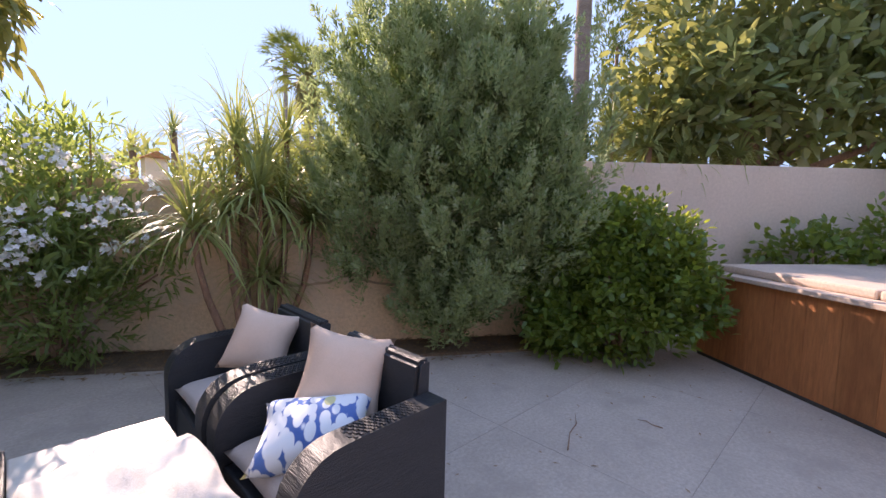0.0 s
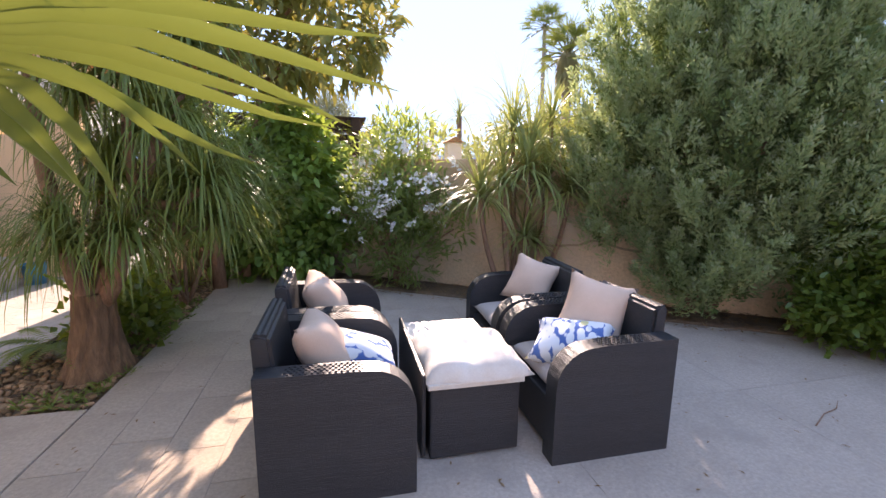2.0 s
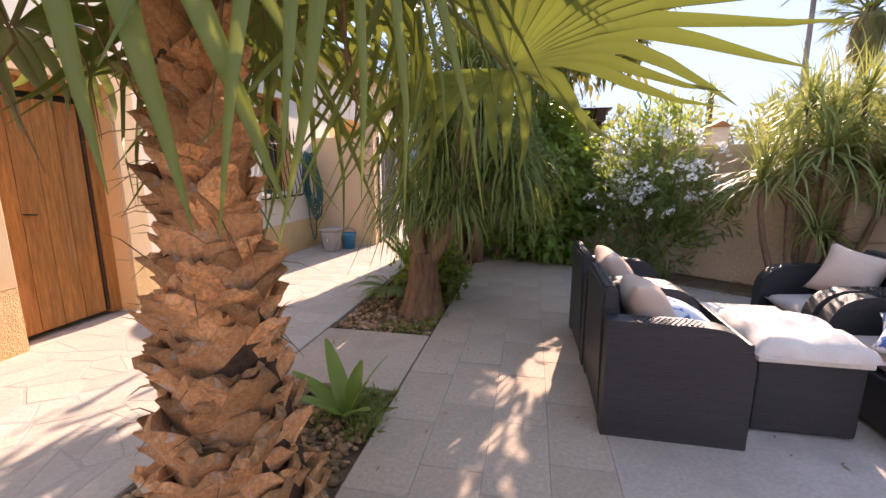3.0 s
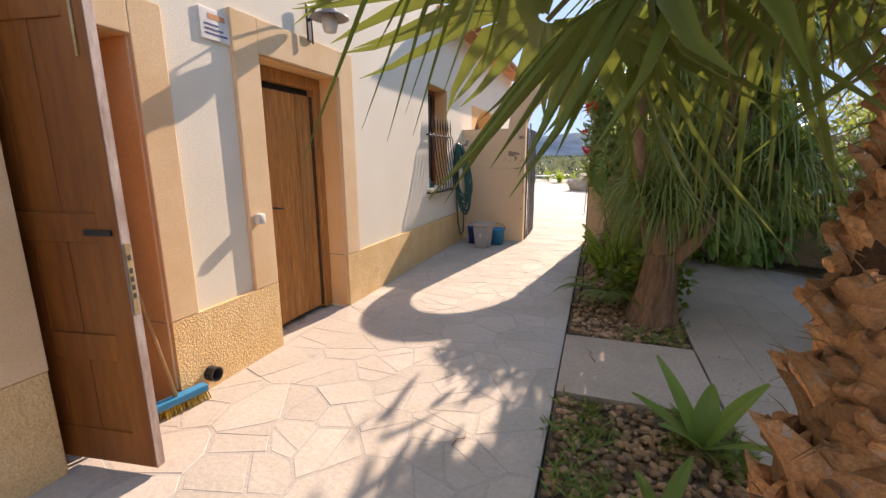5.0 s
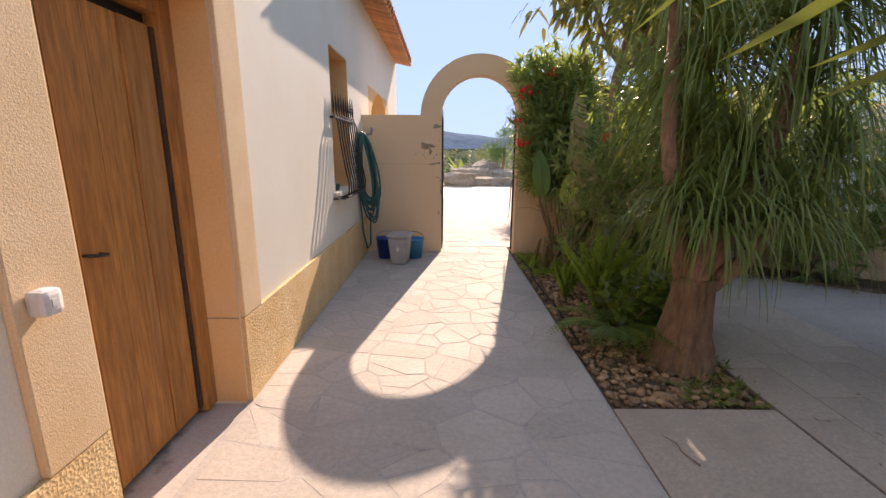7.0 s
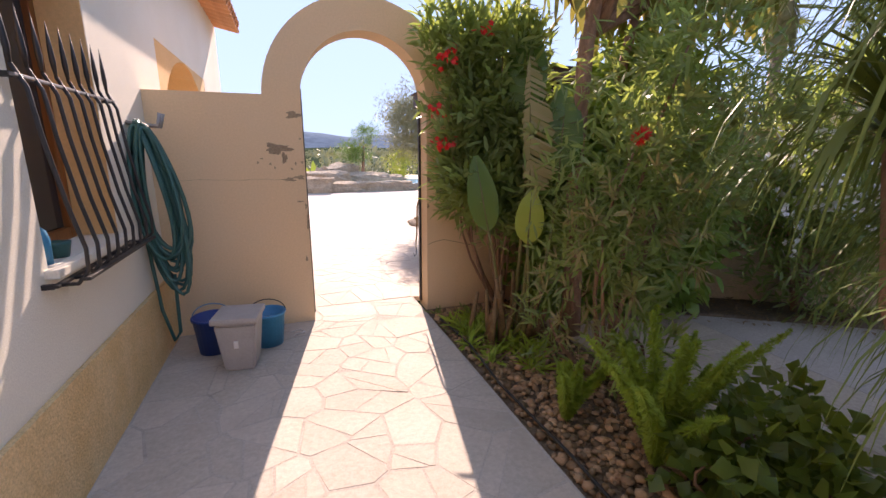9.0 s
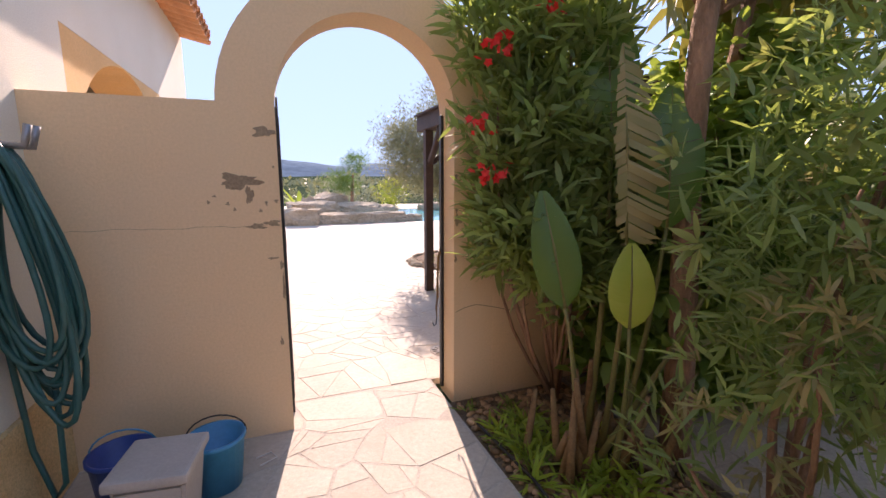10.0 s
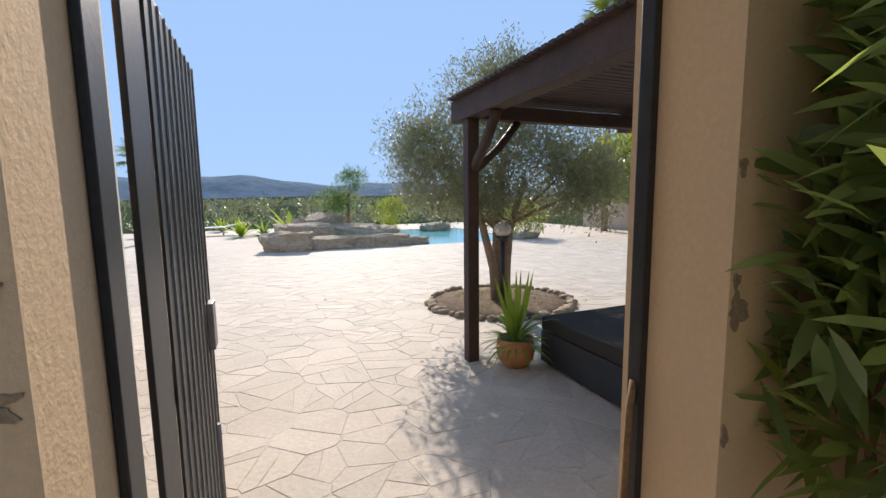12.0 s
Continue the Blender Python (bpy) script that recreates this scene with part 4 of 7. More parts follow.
bell = thing("doorbell", "small white plastic push-button box on the door surround", "doorbell", pose(0.028, -4.86, 0.985))
part("box", boxm(0.0004, 0.055, -0.030, 0.030, -0.036, 0.036, bevel=0.016), M_WHITE, bell)
part("button", boxm(0.0552, 0.058, -0.011, 0.011, -0.011, 0.011, bevel=0.001), M_WHITE, bell)

pipe = thing("drain_pipe", "dark plastic drain pipe end sticking out of the plinth", "pipe", pose(0.0, -5.36, 0.10))
bm = bmesh.new()
rings = []
for x, r in ((0.02, 0.045), (0.085, 0.045), (0.085, 0.036), (0.03, 0.036)):
    rings.append([bm.verts.new((x, r * math.cos(a), r * math.sin(a))) for a in np.linspace(0, 2 * math.pi, 16, endpoint=False)])
for a, b in zip(rings, rings[1:]):
    for k in range(16):
        bm.faces.new((a[k], a[(k + 1) % 16], b[(k + 1) % 16], b[k]))
bm.faces.new(rings[-1])
part("pipe_end", bm, M_DARK, pipe)

broom = thing("broom", "broom with wooden handle and blue and yellow bristles", "broom", aim((0.06, -5.62, 0.0), (0.05, 0.25, 0)))
part("head", boxm(-0.17, 0.17, -0.03, 0.03, 0.055, 0.095, bevel=0.008), M_SKYBLUE, broom, "blue plastic broom head")
bm = bmesh.new()
g = random.Random(2)
for i in range(150):
    x = g.uniform(-0.165, 0.165)
    yv = g.uniform(-0.025, 0.025)
    tube(bm, [(x, yv, 0.06), (x * 1.08, yv * 1.5 + g.uniform(-0.01, 0.01), 0.0)], 0.0025, 4, False)
part("bristles", bm, surface("yellow_bristles", (0.62, 0.42, 0.06), None, 0.8, 8, 60, 0.2, 0), broom, "yellow bristles")
part("handle", tubem([(0, 0, 0.09), (-0.12, 0.16, 1.15)], 0.012), surface("broom_wood", (0.45, 0.28, 0.13), None, 0.6, 6, 40, 0.2, 0.2), broom, "wooden handle")

hose = thing("garden_hose", "coiled dark green garden hose hanging on wall hooks", "hose", pose(0.07, -0.32, 0))
g = random.Random(11)
for i in range(15):
    cx, top, bot, w = g.uniform(-0.02, 0.035), 1.62 - g.uniform(0, 0.06), g.uniform(0.48, 0.80), g.uniform(0.075, 0.165)
    off = -0.02 - i * 0.010
    pts = []
    for k in range(25):
        a = 2 * math.pi * k / 24
        zz = (top + bot) / 2 + (top - bot) / 2 * math.cos(a)
        ww = w * (0.55 + 0.6 * (top - zz) / (top - bot))
        pts.append((cx + ww * math.sin(a) + 0.09 * (top - zz), off + 0.02 * math.sin(2 * a + i), zz))
    part("hose_loop", tubem(pts, 0.0115, 7), M_HOSE, hose)
part("hose_tail", tubem([(-0.08, -0.03, 1.2), (-0.06, -0.05, 0.8), (-0.03, -0.06, 0.35), (0.02, -0.06, 0.12), (0.06, -0.06, 0.18), (0.07, -0.05, 0.6)], 0.0115, 7), M_HOSE, hose)
for x in (-0.07, 0.09):
    part("hook", tubem([(-0.069, -0.05 + x * 0.4, 1.60), (0.02, -0.05 + x * 0.4, 1.585), (0.10, -0.05 + x * 0.4, 1.58), (0.12, -0.05 + x * 0.4, 1.66)], 0.014, 8), M_GREYMETAL, hose, "grey metal wall hook")


def bucket(name, label, x, yv, r, hgt, material, mat_h):
    b = thing(name, label, "bucket", pose(x, yv, 0.0))
    part("tub", lathe(bmesh.new(), [(0.0, 0.002), (r * 0.8, 0.002), (r, hgt * 0.93), (r * 1.07, hgt * 0.93), (r * 1.07, hgt), (r * 0.97, hgt), (r * 0.77, 0.012), (0.0, 0.012)], 24), material, b)
    pts = [(r * 1.05 * math.cos(a), 0.03, hgt * 0.93 + 0.10 * math.sin(a)) for a in np.linspace(0, math.pi, 12)]
    part("handle", tubem(pts, 0.004, 6), mat_h, b, "thin wire handle")
    return b


bucket("bucket", "light blue plastic bucket by the gate wall", 0.70, -0.36, 0.125, 0.26, M_SKYBLUE, M_IRON)
bucket("bucket", "dark blue plastic bucket behind a grey bin", 0.33, -0.36, 0.125, 0.27, M_BLUE, M_SKYBLUE)
bin_ = thing("pedal_bin", "grey plastic bin with a hinged lid on the paving", "bin", pose(0.545, -0.66, 0.0, 0, 0, -8) @ Matrix.Diagonal((1.1, 1.1, 1.18, 1)))
bm = bmesh.new()
lo, hi = [(-0.085, -0.085), (0.085, -0.085), (0.085, 0.085), (-0.085, 0.085)], [(-0.115, -0.115), (0.115, -0.115), (0.115, 0.115), (-0.115, 0.115)]
A = [bm.verts.new((x, yv, 0.001)) for x, yv in lo]
B = [bm.verts.new((x, yv, 0.285)) for x, yv in hi]
bm.faces.new(A[::-1])
bm.faces.new(B)
for k in range(4):
    bm.faces.new((A[k], A[(k + 1) % 4], B[(k + 1) % 4], B[k]))
bmesh.ops.bevel(bm, geom=bm.edges[:], offset=0.012, segments=2, affect="EDGES")
part("body", bm, M_GREYPLASTIC, bin_)
part("lid", boxm(-0.13, 0.13, -0.13, 0.135, 0.29, 0.325, bevel=0.012), M_GREYPLASTIC, bin_, "overhanging grey lid")
part("mark", boxm(-0.012, 0.012, -0.1205, -0.105, 0.15, 0.19, bevel=0.002), M_WHITE, bin_, "small white printed mark")
wire = part("clothes_wire", tubem([(0.88, -0.30, 0.012), (0.96, -0.27, 0.02), (0.93, -0.20, 0.012), (0.86, -0.24, 0.02)], 0.004, 5), M_WHITE)
tagged(wire, "loop of thin white wire on the paving", "wire")

# iron gate leaf, open outwards, and its frame posts
gate = thing("iron_gate", "open black iron gate leaf with upright slats", "gate", aim((1.054, 0.325, 0.02), (-0.01, 1.0, 0)))
GL = 0.86
part("hinge_stile", boxm(0.03, 0.175, -0.022, -0.010, 0.0, 1.92, bevel=0.003), M_IRON, gate)
part("lock_stile", boxm(GL - 0.05, GL, -0.022, 0.022, 0.0, 1.80, bevel=0.003), M_IRON, gate)
for z in (0.05, 0.95, 1.78):
    part("rail", boxm(0.176, GL - 0.051, -0.016, 0.016, z, z + 0.05, bevel=0.003), M_IRON, gate)
for i in range(9):
    x = 0.214 + i * 0.071
    part("slat", boxm(x - 0.027, x + 0.027, -0.026, -0.019, 0.02, 1.83, bevel=0.002), M_IRON, gate)
    # the bright line of light at each slat is put in as paler metal
    part("slat_lip", boxm(x + 0.028, x + 0.031, -0.030, -0.019, 0.02, 1.83), M_GREYMETAL, gate, "grey strip for the bright line of light at a slat edge")
part("lock_box", boxm(GL - 0.13, GL - 0.055, -0.045, -0.0225, 0.90, 1.06, bevel=0.004), M_GREYMETAL, gate, "grey lock case")
part("drop_bolt", tubem([(GL - 0.09, -0.03, 0.30), (GL - 0.09, -0.03, 0.62)], 0.008), M_GREYMETAL, gate)
for nm, x0, x1, y0, y1 in (("a", 1.0555, 1.07, 0.196, 0.272), ("b", 2.052, 2.0715, 0.178, 0.216)):
    struct("gate_post_" + nm, boxm(x0, x1, y0, y1, 0.0, 1.86, bevel=0.003), M_IRON, "black iron gate frame post in the arch", "gate post")
rope = thing("rope", "frayed pale rope hanging from the gate post", "rope", pose(2.048, 0.20, 0))
part("strand", tubem([(0.008, 0.0, 0.99), (-0.012, -0.01, 0.93), (-0.018, -0.012, 0.80), (-0.02, -0.01, 0.66), (-0.03, -0.012, 0.58), (-0.026, -0.012, 0.52)], [0.009, 0.008, 0.008, 0.008, 0.006, 0.004], 7), M_DRIED, rope)
part("hook", tubem([(-0.026, -0.012, 0.53), (-0.03, -0.012, 0.47), (-0.045, -0.012, 0.45), (-0.055, -0.012, 0.48)], 0.004, 6), M_IRON, rope, "small iron hook")


# ---- patio seats ----
def side_panel(bm, y0, y1, depth, h_back, h_front):
    """A chair side: straight back, level top and a big rounded front corner."""
    x0, x1 = -depth / 2, depth / 2
    r = 0.20
    out = [(x0, 0.0), (x0, h_back), (x1 - r - 0.08, h_back - 0.005)] + [(x1 - r + r * math.cos(a), h_front - r + r * math.sin(a)) for a in np.linspace(math.pi / 2, 0, 8)] + [(x1, 0.0)]
    prism(bm, out, y0, y1, "y")
    bmesh.ops.bevel(bm, geom=[e for e in bm.edges if len(e.link_faces) == 2 and e.calc_face_angle(0) > 1.2], offset=0.022, segments=3, affect="EDGES")
    return bm


def weave(bm, x0, x1, y, z_of, n, w):
    """Raised wicker strands over an arm top, laid over and under."""
    for i in range(n):
        x = x0 + (x1 - x0) * (i + 0.5) / n
        hx = (x1 - x0) / n * 0.44
        for k in range(5):
            z = z_of(x)
            yy = y + (k - 2) * w * 0.2
            box(bm, x - hx, x + hx, yy - w * 0.088, yy + w * 0.088, z - 0.004, z + (0.007 if (i + k) % 2 else 0.002))
    return bm


DEP, WID = 0.68, 0.80


def arm_top(x):
    r, x1 = 0.20, DEP / 2
    return 0.625 - max(0, (x - (x1 - r - 0.1)) / (r + 0.1)) ** 2 * 0.16


chair = thing("armchair", "charcoal woven-resin garden armchair with a grey seat cushion", "chair", None, "patio armchairs")
part("armrest", side_panel(bmesh.new(), -WID / 2, -WID / 2 + 0.11, DEP, 0.63, 0.62), M_RATTAN, chair)
part("armrest", side_panel(bmesh.new(), WID / 2 - 0.11, WID / 2, DEP, 0.63, 0.62), M_RATTAN, chair)
bm = bmesh.new()
prism(bm, [(-DEP / 2 + 0.001, 0.02), (-DEP / 2 - 0.02, 0.765), (-DEP / 2 + 0.02, 0.78), (-DEP / 2 + 0.06, 0.76), (-DEP / 2 + 0.14, 0.02)], -WID / 2 + 0.112, WID / 2 - 0.112, "y")
bmesh.ops.bevel(bm, geom=bm.edges[:], offset=0.015, segments=2, affect="EDGES")
part("backrest", bm, M_RATTAN, chair)
part("seat_base", boxm(-DEP / 2 + 0.142, DEP / 2 - 0.03, -WID / 2 + 0.112, WID / 2 - 0.112, 0.03, 0.30, bevel=0.012), M_RATTAN, chair)
for sx in (-1, 1):
    for sy in (-1, 1):
        part("foot", boxm(sx * (DEP / 2 - 0.05) - 0.02, sx * (DEP / 2 - 0.05) + 0.02, sy * (WID / 2 - 0.055) - 0.02, sy * (WID / 2 - 0.055) + 0.02, -0.002, 0.03), M_DARK, chair)
for sy in (-1, 1):
    part("wicker_band", weave(bmesh.new(), -DEP / 2 + 0.12, DEP / 2 - 0.07, sy * (WID / 2 - 0.055), arm_top, 40, 0.095), M_RATTAN, chair, "raised wicker weave on the arm top")


def puff(w, d, t, seed=0, seg=14, pinch=0.35):
    """A stuffed cushion with pinched corners and slightly uneven sides."""
    g = random.Random(seed)
    ph = g.uniform(0, 6)
    bm = bmesh.new()
    for s in (1, -1):
        rows = []
        for i in range(seg + 1):
            row = []
            for k in range(seg + 1):
                u, v = 2 * i / seg - 1, 2 * k / seg - 1
                e = max(0.0, (1 - u * u) * (1 - v * v)) ** 0.42 * 0.6 + max(0.0, (1 - u ** 4) * (1 - v ** 4)) ** 0.55 * 0.4
                pull = 1 - pinch * 0.42 * (1 - u * u) * abs(v) ** 3
                pull2 = 1 - pinch * 0.42 * (1 - v * v) * abs(u) ** 3
                z = s * t / 2 * e * (1 + 0.12 * math.sin(3 * u + ph) * math.sin(2.5 * v + ph)) + 0.006 * e * math.sin(9 * u + 5 * v + ph) * abs(u * v)
                row.append(bm.verts.new((u * w / 2 * pull2, v * d / 2 * pull, z)))
            rows.append(row)
        for i in range(seg):
            for k in range(seg):
                q = (rows[i][k], rows[i + 1][k], rows[i + 1][k + 1], rows[i][k + 1])
                bm.faces.new(q if s > 0 else q[::-1]).smooth = True
    bmesh.ops.remove_doubles(bm, verts=bm.verts, dist=0.0006)
    return done(bm, "cushion")


part("seat_cushion", puff(0.50, 0.57, 0.15, 2, pinch=0.1), M_CUSHION, chair, "grey seat cushion", pose(0.06, 0, 0.365))
# two facing pairs
chair.matrix_basis = pose(4.445, -4.52, 0.0)
copy_thing(chair, pose(4.425, -3.70, 0.0, 0, 0, 1.5))
copy_thing(chair, pose(5.825, -4.49, 0.0, 0, 0, 180))
copy_thing(chair, pose(5.83, -3.66, 0.0, 0, 0, 178))


def pillow(x, yv, z, rx, ry, rz, material, label, w=0.44, d=0.45, t=0.21, seed=1):
    p = thing("pillow", label, "pillow", pose(x, yv, z, rx, ry, rz), "pillows on the armchairs")
    part("cover", puff(w, d, t, seed), material, p)


BEIGE = "beige pink cloth scatter pillow leaning in an armchair"
BLUE = "blue scatter pillow with white leaf print on an armchair"
pillow(4.39, -4.53, 0.575, 6, -54, 172, M_PILLOW, BEIGE, 0.42, 0.44, seed=1)
pillow(4.36, -3.66, 0.575, -6, -54, 186, M_PILLOW, BEIGE, 0.42, 0.44, seed=2)
pillow(5.96, -4.43, 0.645, 24, -60, 30, M_PILLOW, BEIGE, 0.43, 0.41, seed=3)
pillow(5.92, -3.62, 0.625, 26, -58, 24, M_PILLOW, BEIGE, 0.40, 0.38, seed=4)
pillow(4.56, -4.48, 0.515, 6, -22, 176, M_PATTERN, BLUE, 0.40, 0.42, 0.19, 5)
pillow(5.74, -4.57, 0.515, -4, -21, 52, M_PATTERN, BLUE, 0.36, 0.46, 0.19, 6)

table = thing("patio_table", "charcoal woven-resin low table with a pale top", "table", pose(5.125, -4.29, 0.0))
part("body", boxm(-0.24, 0.24, -0.44, 0.44, 0.015, 0.40, bevel=0.012), M_RATTAN, table)
part("tabletop", boxm(-0.255, 0.255, -0.46, 0.46, 0.402, 0.43, bevel=0.006), M_TABLETOP, table, "pale top panel")
part("side_lip", boxm(-0.28, -0.258, -0.42, 0.46, 0.02, 0.47, bevel=0.006), M_RATTAN, table, "raised woven side panel")
throw = thing("folded_towel", "thick white towel folded over the table end", "towel", pose(5.15, -4.44, 0.43))
bm = bmesh.new()
seg = 16
rows = []
for i in range(seg + 1):
    row = []
    for k in range(seg + 1):
        u, v = 2 * i / seg - 1, 2 * k / seg - 1
        e = max(0.0, (1 - u ** 6) * (1 - v ** 6)) ** 0.4
        hgt = 0.004 + e * (0.082 + 0.014 * math.sin(5 * u + 2 * v) + 0.012 * math.sin(7 * v - 3 * u) + 0.007 * math.sin(13 * u + 9 * v))
        row.append(bm.verts.new((u * 0.28 * (1 + 0.04 * math.sin(4 * v)), v * 0.31 * (1 + 0.05 * math.sin(3 * u + 1)), hgt)))
    rows.append(row)
for i in range(seg):
    for k in range(seg):
        bm.faces.new((rows[i][k], rows[i + 1][k], rows[i + 1][k + 1], rows[i][k + 1])).smooth = True
edge = [rows[i][0] for i in range(seg + 1)] + [rows[seg][k] for k in range(1, seg + 1)] + [rows[i][seg] for i in range(seg - 1, -1, -1)] + [rows[0][k] for k in range(seg - 1, 0, -1)]
low = [bm.verts.new((v.co.x, v.co.y, 0.0005)) for v in edge]
n = len(edge)
for k in range(n):
    bm.faces.new((edge[k], low[k], low[(k + 1) % n], edge[(k + 1) % n]))
bm.faces.new(low)
part("cloth", bm, M_THROW, throw)

# ---- hot tub surround ----
tub = thing("hot_tub", "hot tub clad in red cedar boards under a weathered cover", "hot tub", aim((9.83, -4.90, 0.0), (-0.582, -0.813, 0)))
NB, LEN, TH_ = 11, 2.9, 0.86
for i in range(NB):
    x0 = i * LEN / NB
    part("board", boxm(x0 + 0.0012, x0 + LEN / NB - 0.0012, 0.0, 0.022, 0.02, TH_ - 0.045, bevel=0.002), M_CEDAR, tub)
part("backing", boxm(0.0, LEN, 0.0225, 2.4, 0.0, TH_ - 0.04), M_DARK, tub)
part("end_panel", boxm(-0.022, -0.0005, 0.0, 2.4, 0.02, TH_ - 0.045, bevel=0.002), M_CEDAR, tub)
part("rim", boxm(-0.05, LEN + 0.05, -0.045, 2.4, TH_ - 0.04, TH_, bevel=0.008), M_TUBTOP, tub, "weathered timber rim")
for k in range(2):
    part("cover", boxm(0.08 + k * 1.37, 0.08 + (k + 1) * 1.37 - 0.012, 0.10, 2.2, TH_ + 0.0005, TH_ + 0.07, bevel=0.02), M_TUBTOP, tub, "pale faded lid half")
# thin near-black strip along the foot of the boards
part("toe_board", boxm(0.0, LEN, -0.006, -0.0008, 0.0, 0.03), M_DARK, tub)

# fallen twigs and leaves on the patio
g = np.random.default_rng(21)
n = 260
P = np.c_[g.uniform(3.0, 9.4, n), g.uniform(-7.5, -2.6, n), np.full(n, 0.004)]
ok = P[:, 1] < -0.64 * (P[:, 0] - 3.6) - 0.5
P = P[ok]
place("fallen_leaves", leaf_mesh("fallen_leaves", P, np.c_[g.normal(size=(len(P), 2)), np.zeros(len(P))], np.tile([0, 0.1, 1.0], (len(P), 1)), g.uniform(0.02, 0.05, len(P)), 0.012), M_DRIED, None, "small dry leaves scattered on the patio", kind="stuff")
for i, (x, yv, a, l) in enumerate(((7.2, -4.9, 20, 0.5), (6.2, -5.5, 70, 0.2), (1.6, -5.4, 60, 0.12), (2.25, -4.25, 100, 0.22), (7.9, -5.2, 80, 0.16))):
    t = place("twig", tubem([(0, 0, 0.006), (l * 0.4, 0.02, 0.008), (l * 0.7, 0.0, 0.006), (l, 0.03, 0.006)], [0.004, 0.003, 0.003, 0.001], 5), M_BARK, None, "thin dry twig lying on the paving", pose(x, yv, 0, 0, 0, a))
    tagged(t, category="twig", group="fallen twigs")


# ---- fan palm close to the path ----
def fan_mesh(name, n, R, spread, droop, seed, wide=0.30):
    """A palm fan: folded segments joined near the hub, free and drooping outside."""
    g = np.random.default_rng(seed)
    V, F = [], []
    th = np.linspace(-spread, spread, n)
    dt = th[1] - th[0]
    st = [0.03, 0.14, 0.28, 0.42, 0.6, 0.82, 1.0]
    for i, t in enumerate(th):
        length = R * (0.72 + 0.28 * math.cos(t / 1.5)) * g.uniform(0.8, 1.08)
        c, s = math.cos(t), math.sin(t)
        bend, twist = g.uniform(0.2, 1.7) * droop, g.normal() * 0.13
        k0 = len(V)
        for f in st:
            r = f * length
            hw = r * math.tan(dt / 2) * 1.02 if f <= 0.28 else wide * length * math.tan(dt / 2) * (1 - ((f - 0.28) / 0.72) ** 1.7) + 0.001
            z = -bend * length * max(0, f - 0.25) ** 2.2 + 0.06 * length * math.sin(math.pi * min(1, f * 1.4))
            a = t + twist * f * f
            cx, sx = math.cos(a) * r, math.sin(a) * r
            fold = 1.0 * hw
            V += [(cx + s * hw, sx - c * hw, z + fold), (cx, sx, z), (cx - s * hw, sx + c * hw, z + fold)]
        for q in range(len(st) - 1):
            a = k0 + 3 * q
            F += [(a, a + 1, a + 4, a + 3), (a + 1, a + 2, a + 5, a + 4)]
    return mesh_np(name, np.array(V), np.array(F))


FANS = [fan_mesh("fan", n, 0.98, 2.35, d, k, w) for k, (n, d, w) in enumerate(((34, 0.32, 0.36), (34, 0.6, 0.36), (34, 1.0, 0.36), (32, 0.16, 0.5), (24, 0.1, 0.3), (27, 0.2, 0.40), (27, 0.14, 0.34)))]
for me in FANS:
    me.materials.append(L_PALM)
PX, PY = 2.83, -6.03
palm = thing("fan_palm", "fan palm with orange-brown leaf bases on its trunk", "palm", pose(PX, PY, -0.03))
prof = [(0.0, 0.235), (0.2, 0.225), (0.4, 0.20), (0.7, 0.155), (1.05, 0.125), (1.4, 0.085), (1.8, 0.08), (2.15, 0.09)]


def trunk_r(z):
    return float(np.interp(z, [p[0] for p in prof], [p[1] for p in prof]))


part("trunk", tubem([(0.02 * math.sin(z * 3), 0.015 * math.sin(z * 2 + 1), z) for z, _ in prof], [r for _, r in prof], 14), M_FIBRE, palm, "fibrous brown trunk core")


def base_mesh(seed):
    """A cut leaf base: a cupped shield with a ragged curled lip."""
    g = random.Random(seed)
    bm = bmesh.new()
    nu, nv = 5, 4
    rows = []
    for s in (0, 1):
        rr = []
        for j in range(nv + 1):
            v = j / nv
            w = (1.0 - 0.7 * v ** 1.3) * 0.5
            row = []
            for i in range(nu + 1):
                u = 2 * i / nu - 1
                out = 0.12 * v + 0.28 * v * v + 0.34 * (1 - abs(u)) * (1 - 0.5 * v) - 0.2 * s
                rag = g.uniform(-0.16, 0.14) + 0.22 * (1 - abs(u)) - 0.1 if (j == nv and s == 0) else 0.0
                if j == nv and s == 1:
                    rag = -0.03
                row.append(bm.verts.new((out, u * w, v * 1.0 + rag)))
            rr.append(row)
        for j in range(nv):
            for i in range(nu):
                q = (rr[j][i], rr[j][i + 1], rr[j + 1][i + 1], rr[j + 1][i])
                bm.faces.new(q if s == 0 else q[::-1])
        rows.append(rr)
    a, b = rows
    rim_a = [r[0] for r in a] + a[-1][1:] + [r[-1] for r in a[-2::-1]]
    rim_b = [r[0] for r in b] + b[-1][1:] + [r[-1] for r in b[-2::-1]]
    for k in range(len(rim_a) - 1):
        bm.faces.new((rim_a[k], rim_b[k], rim_b[k + 1], rim_a[k + 1]))
    me = done(bm, "leaf_base")
    me.materials.append(M_LEAFBASE)
    return me


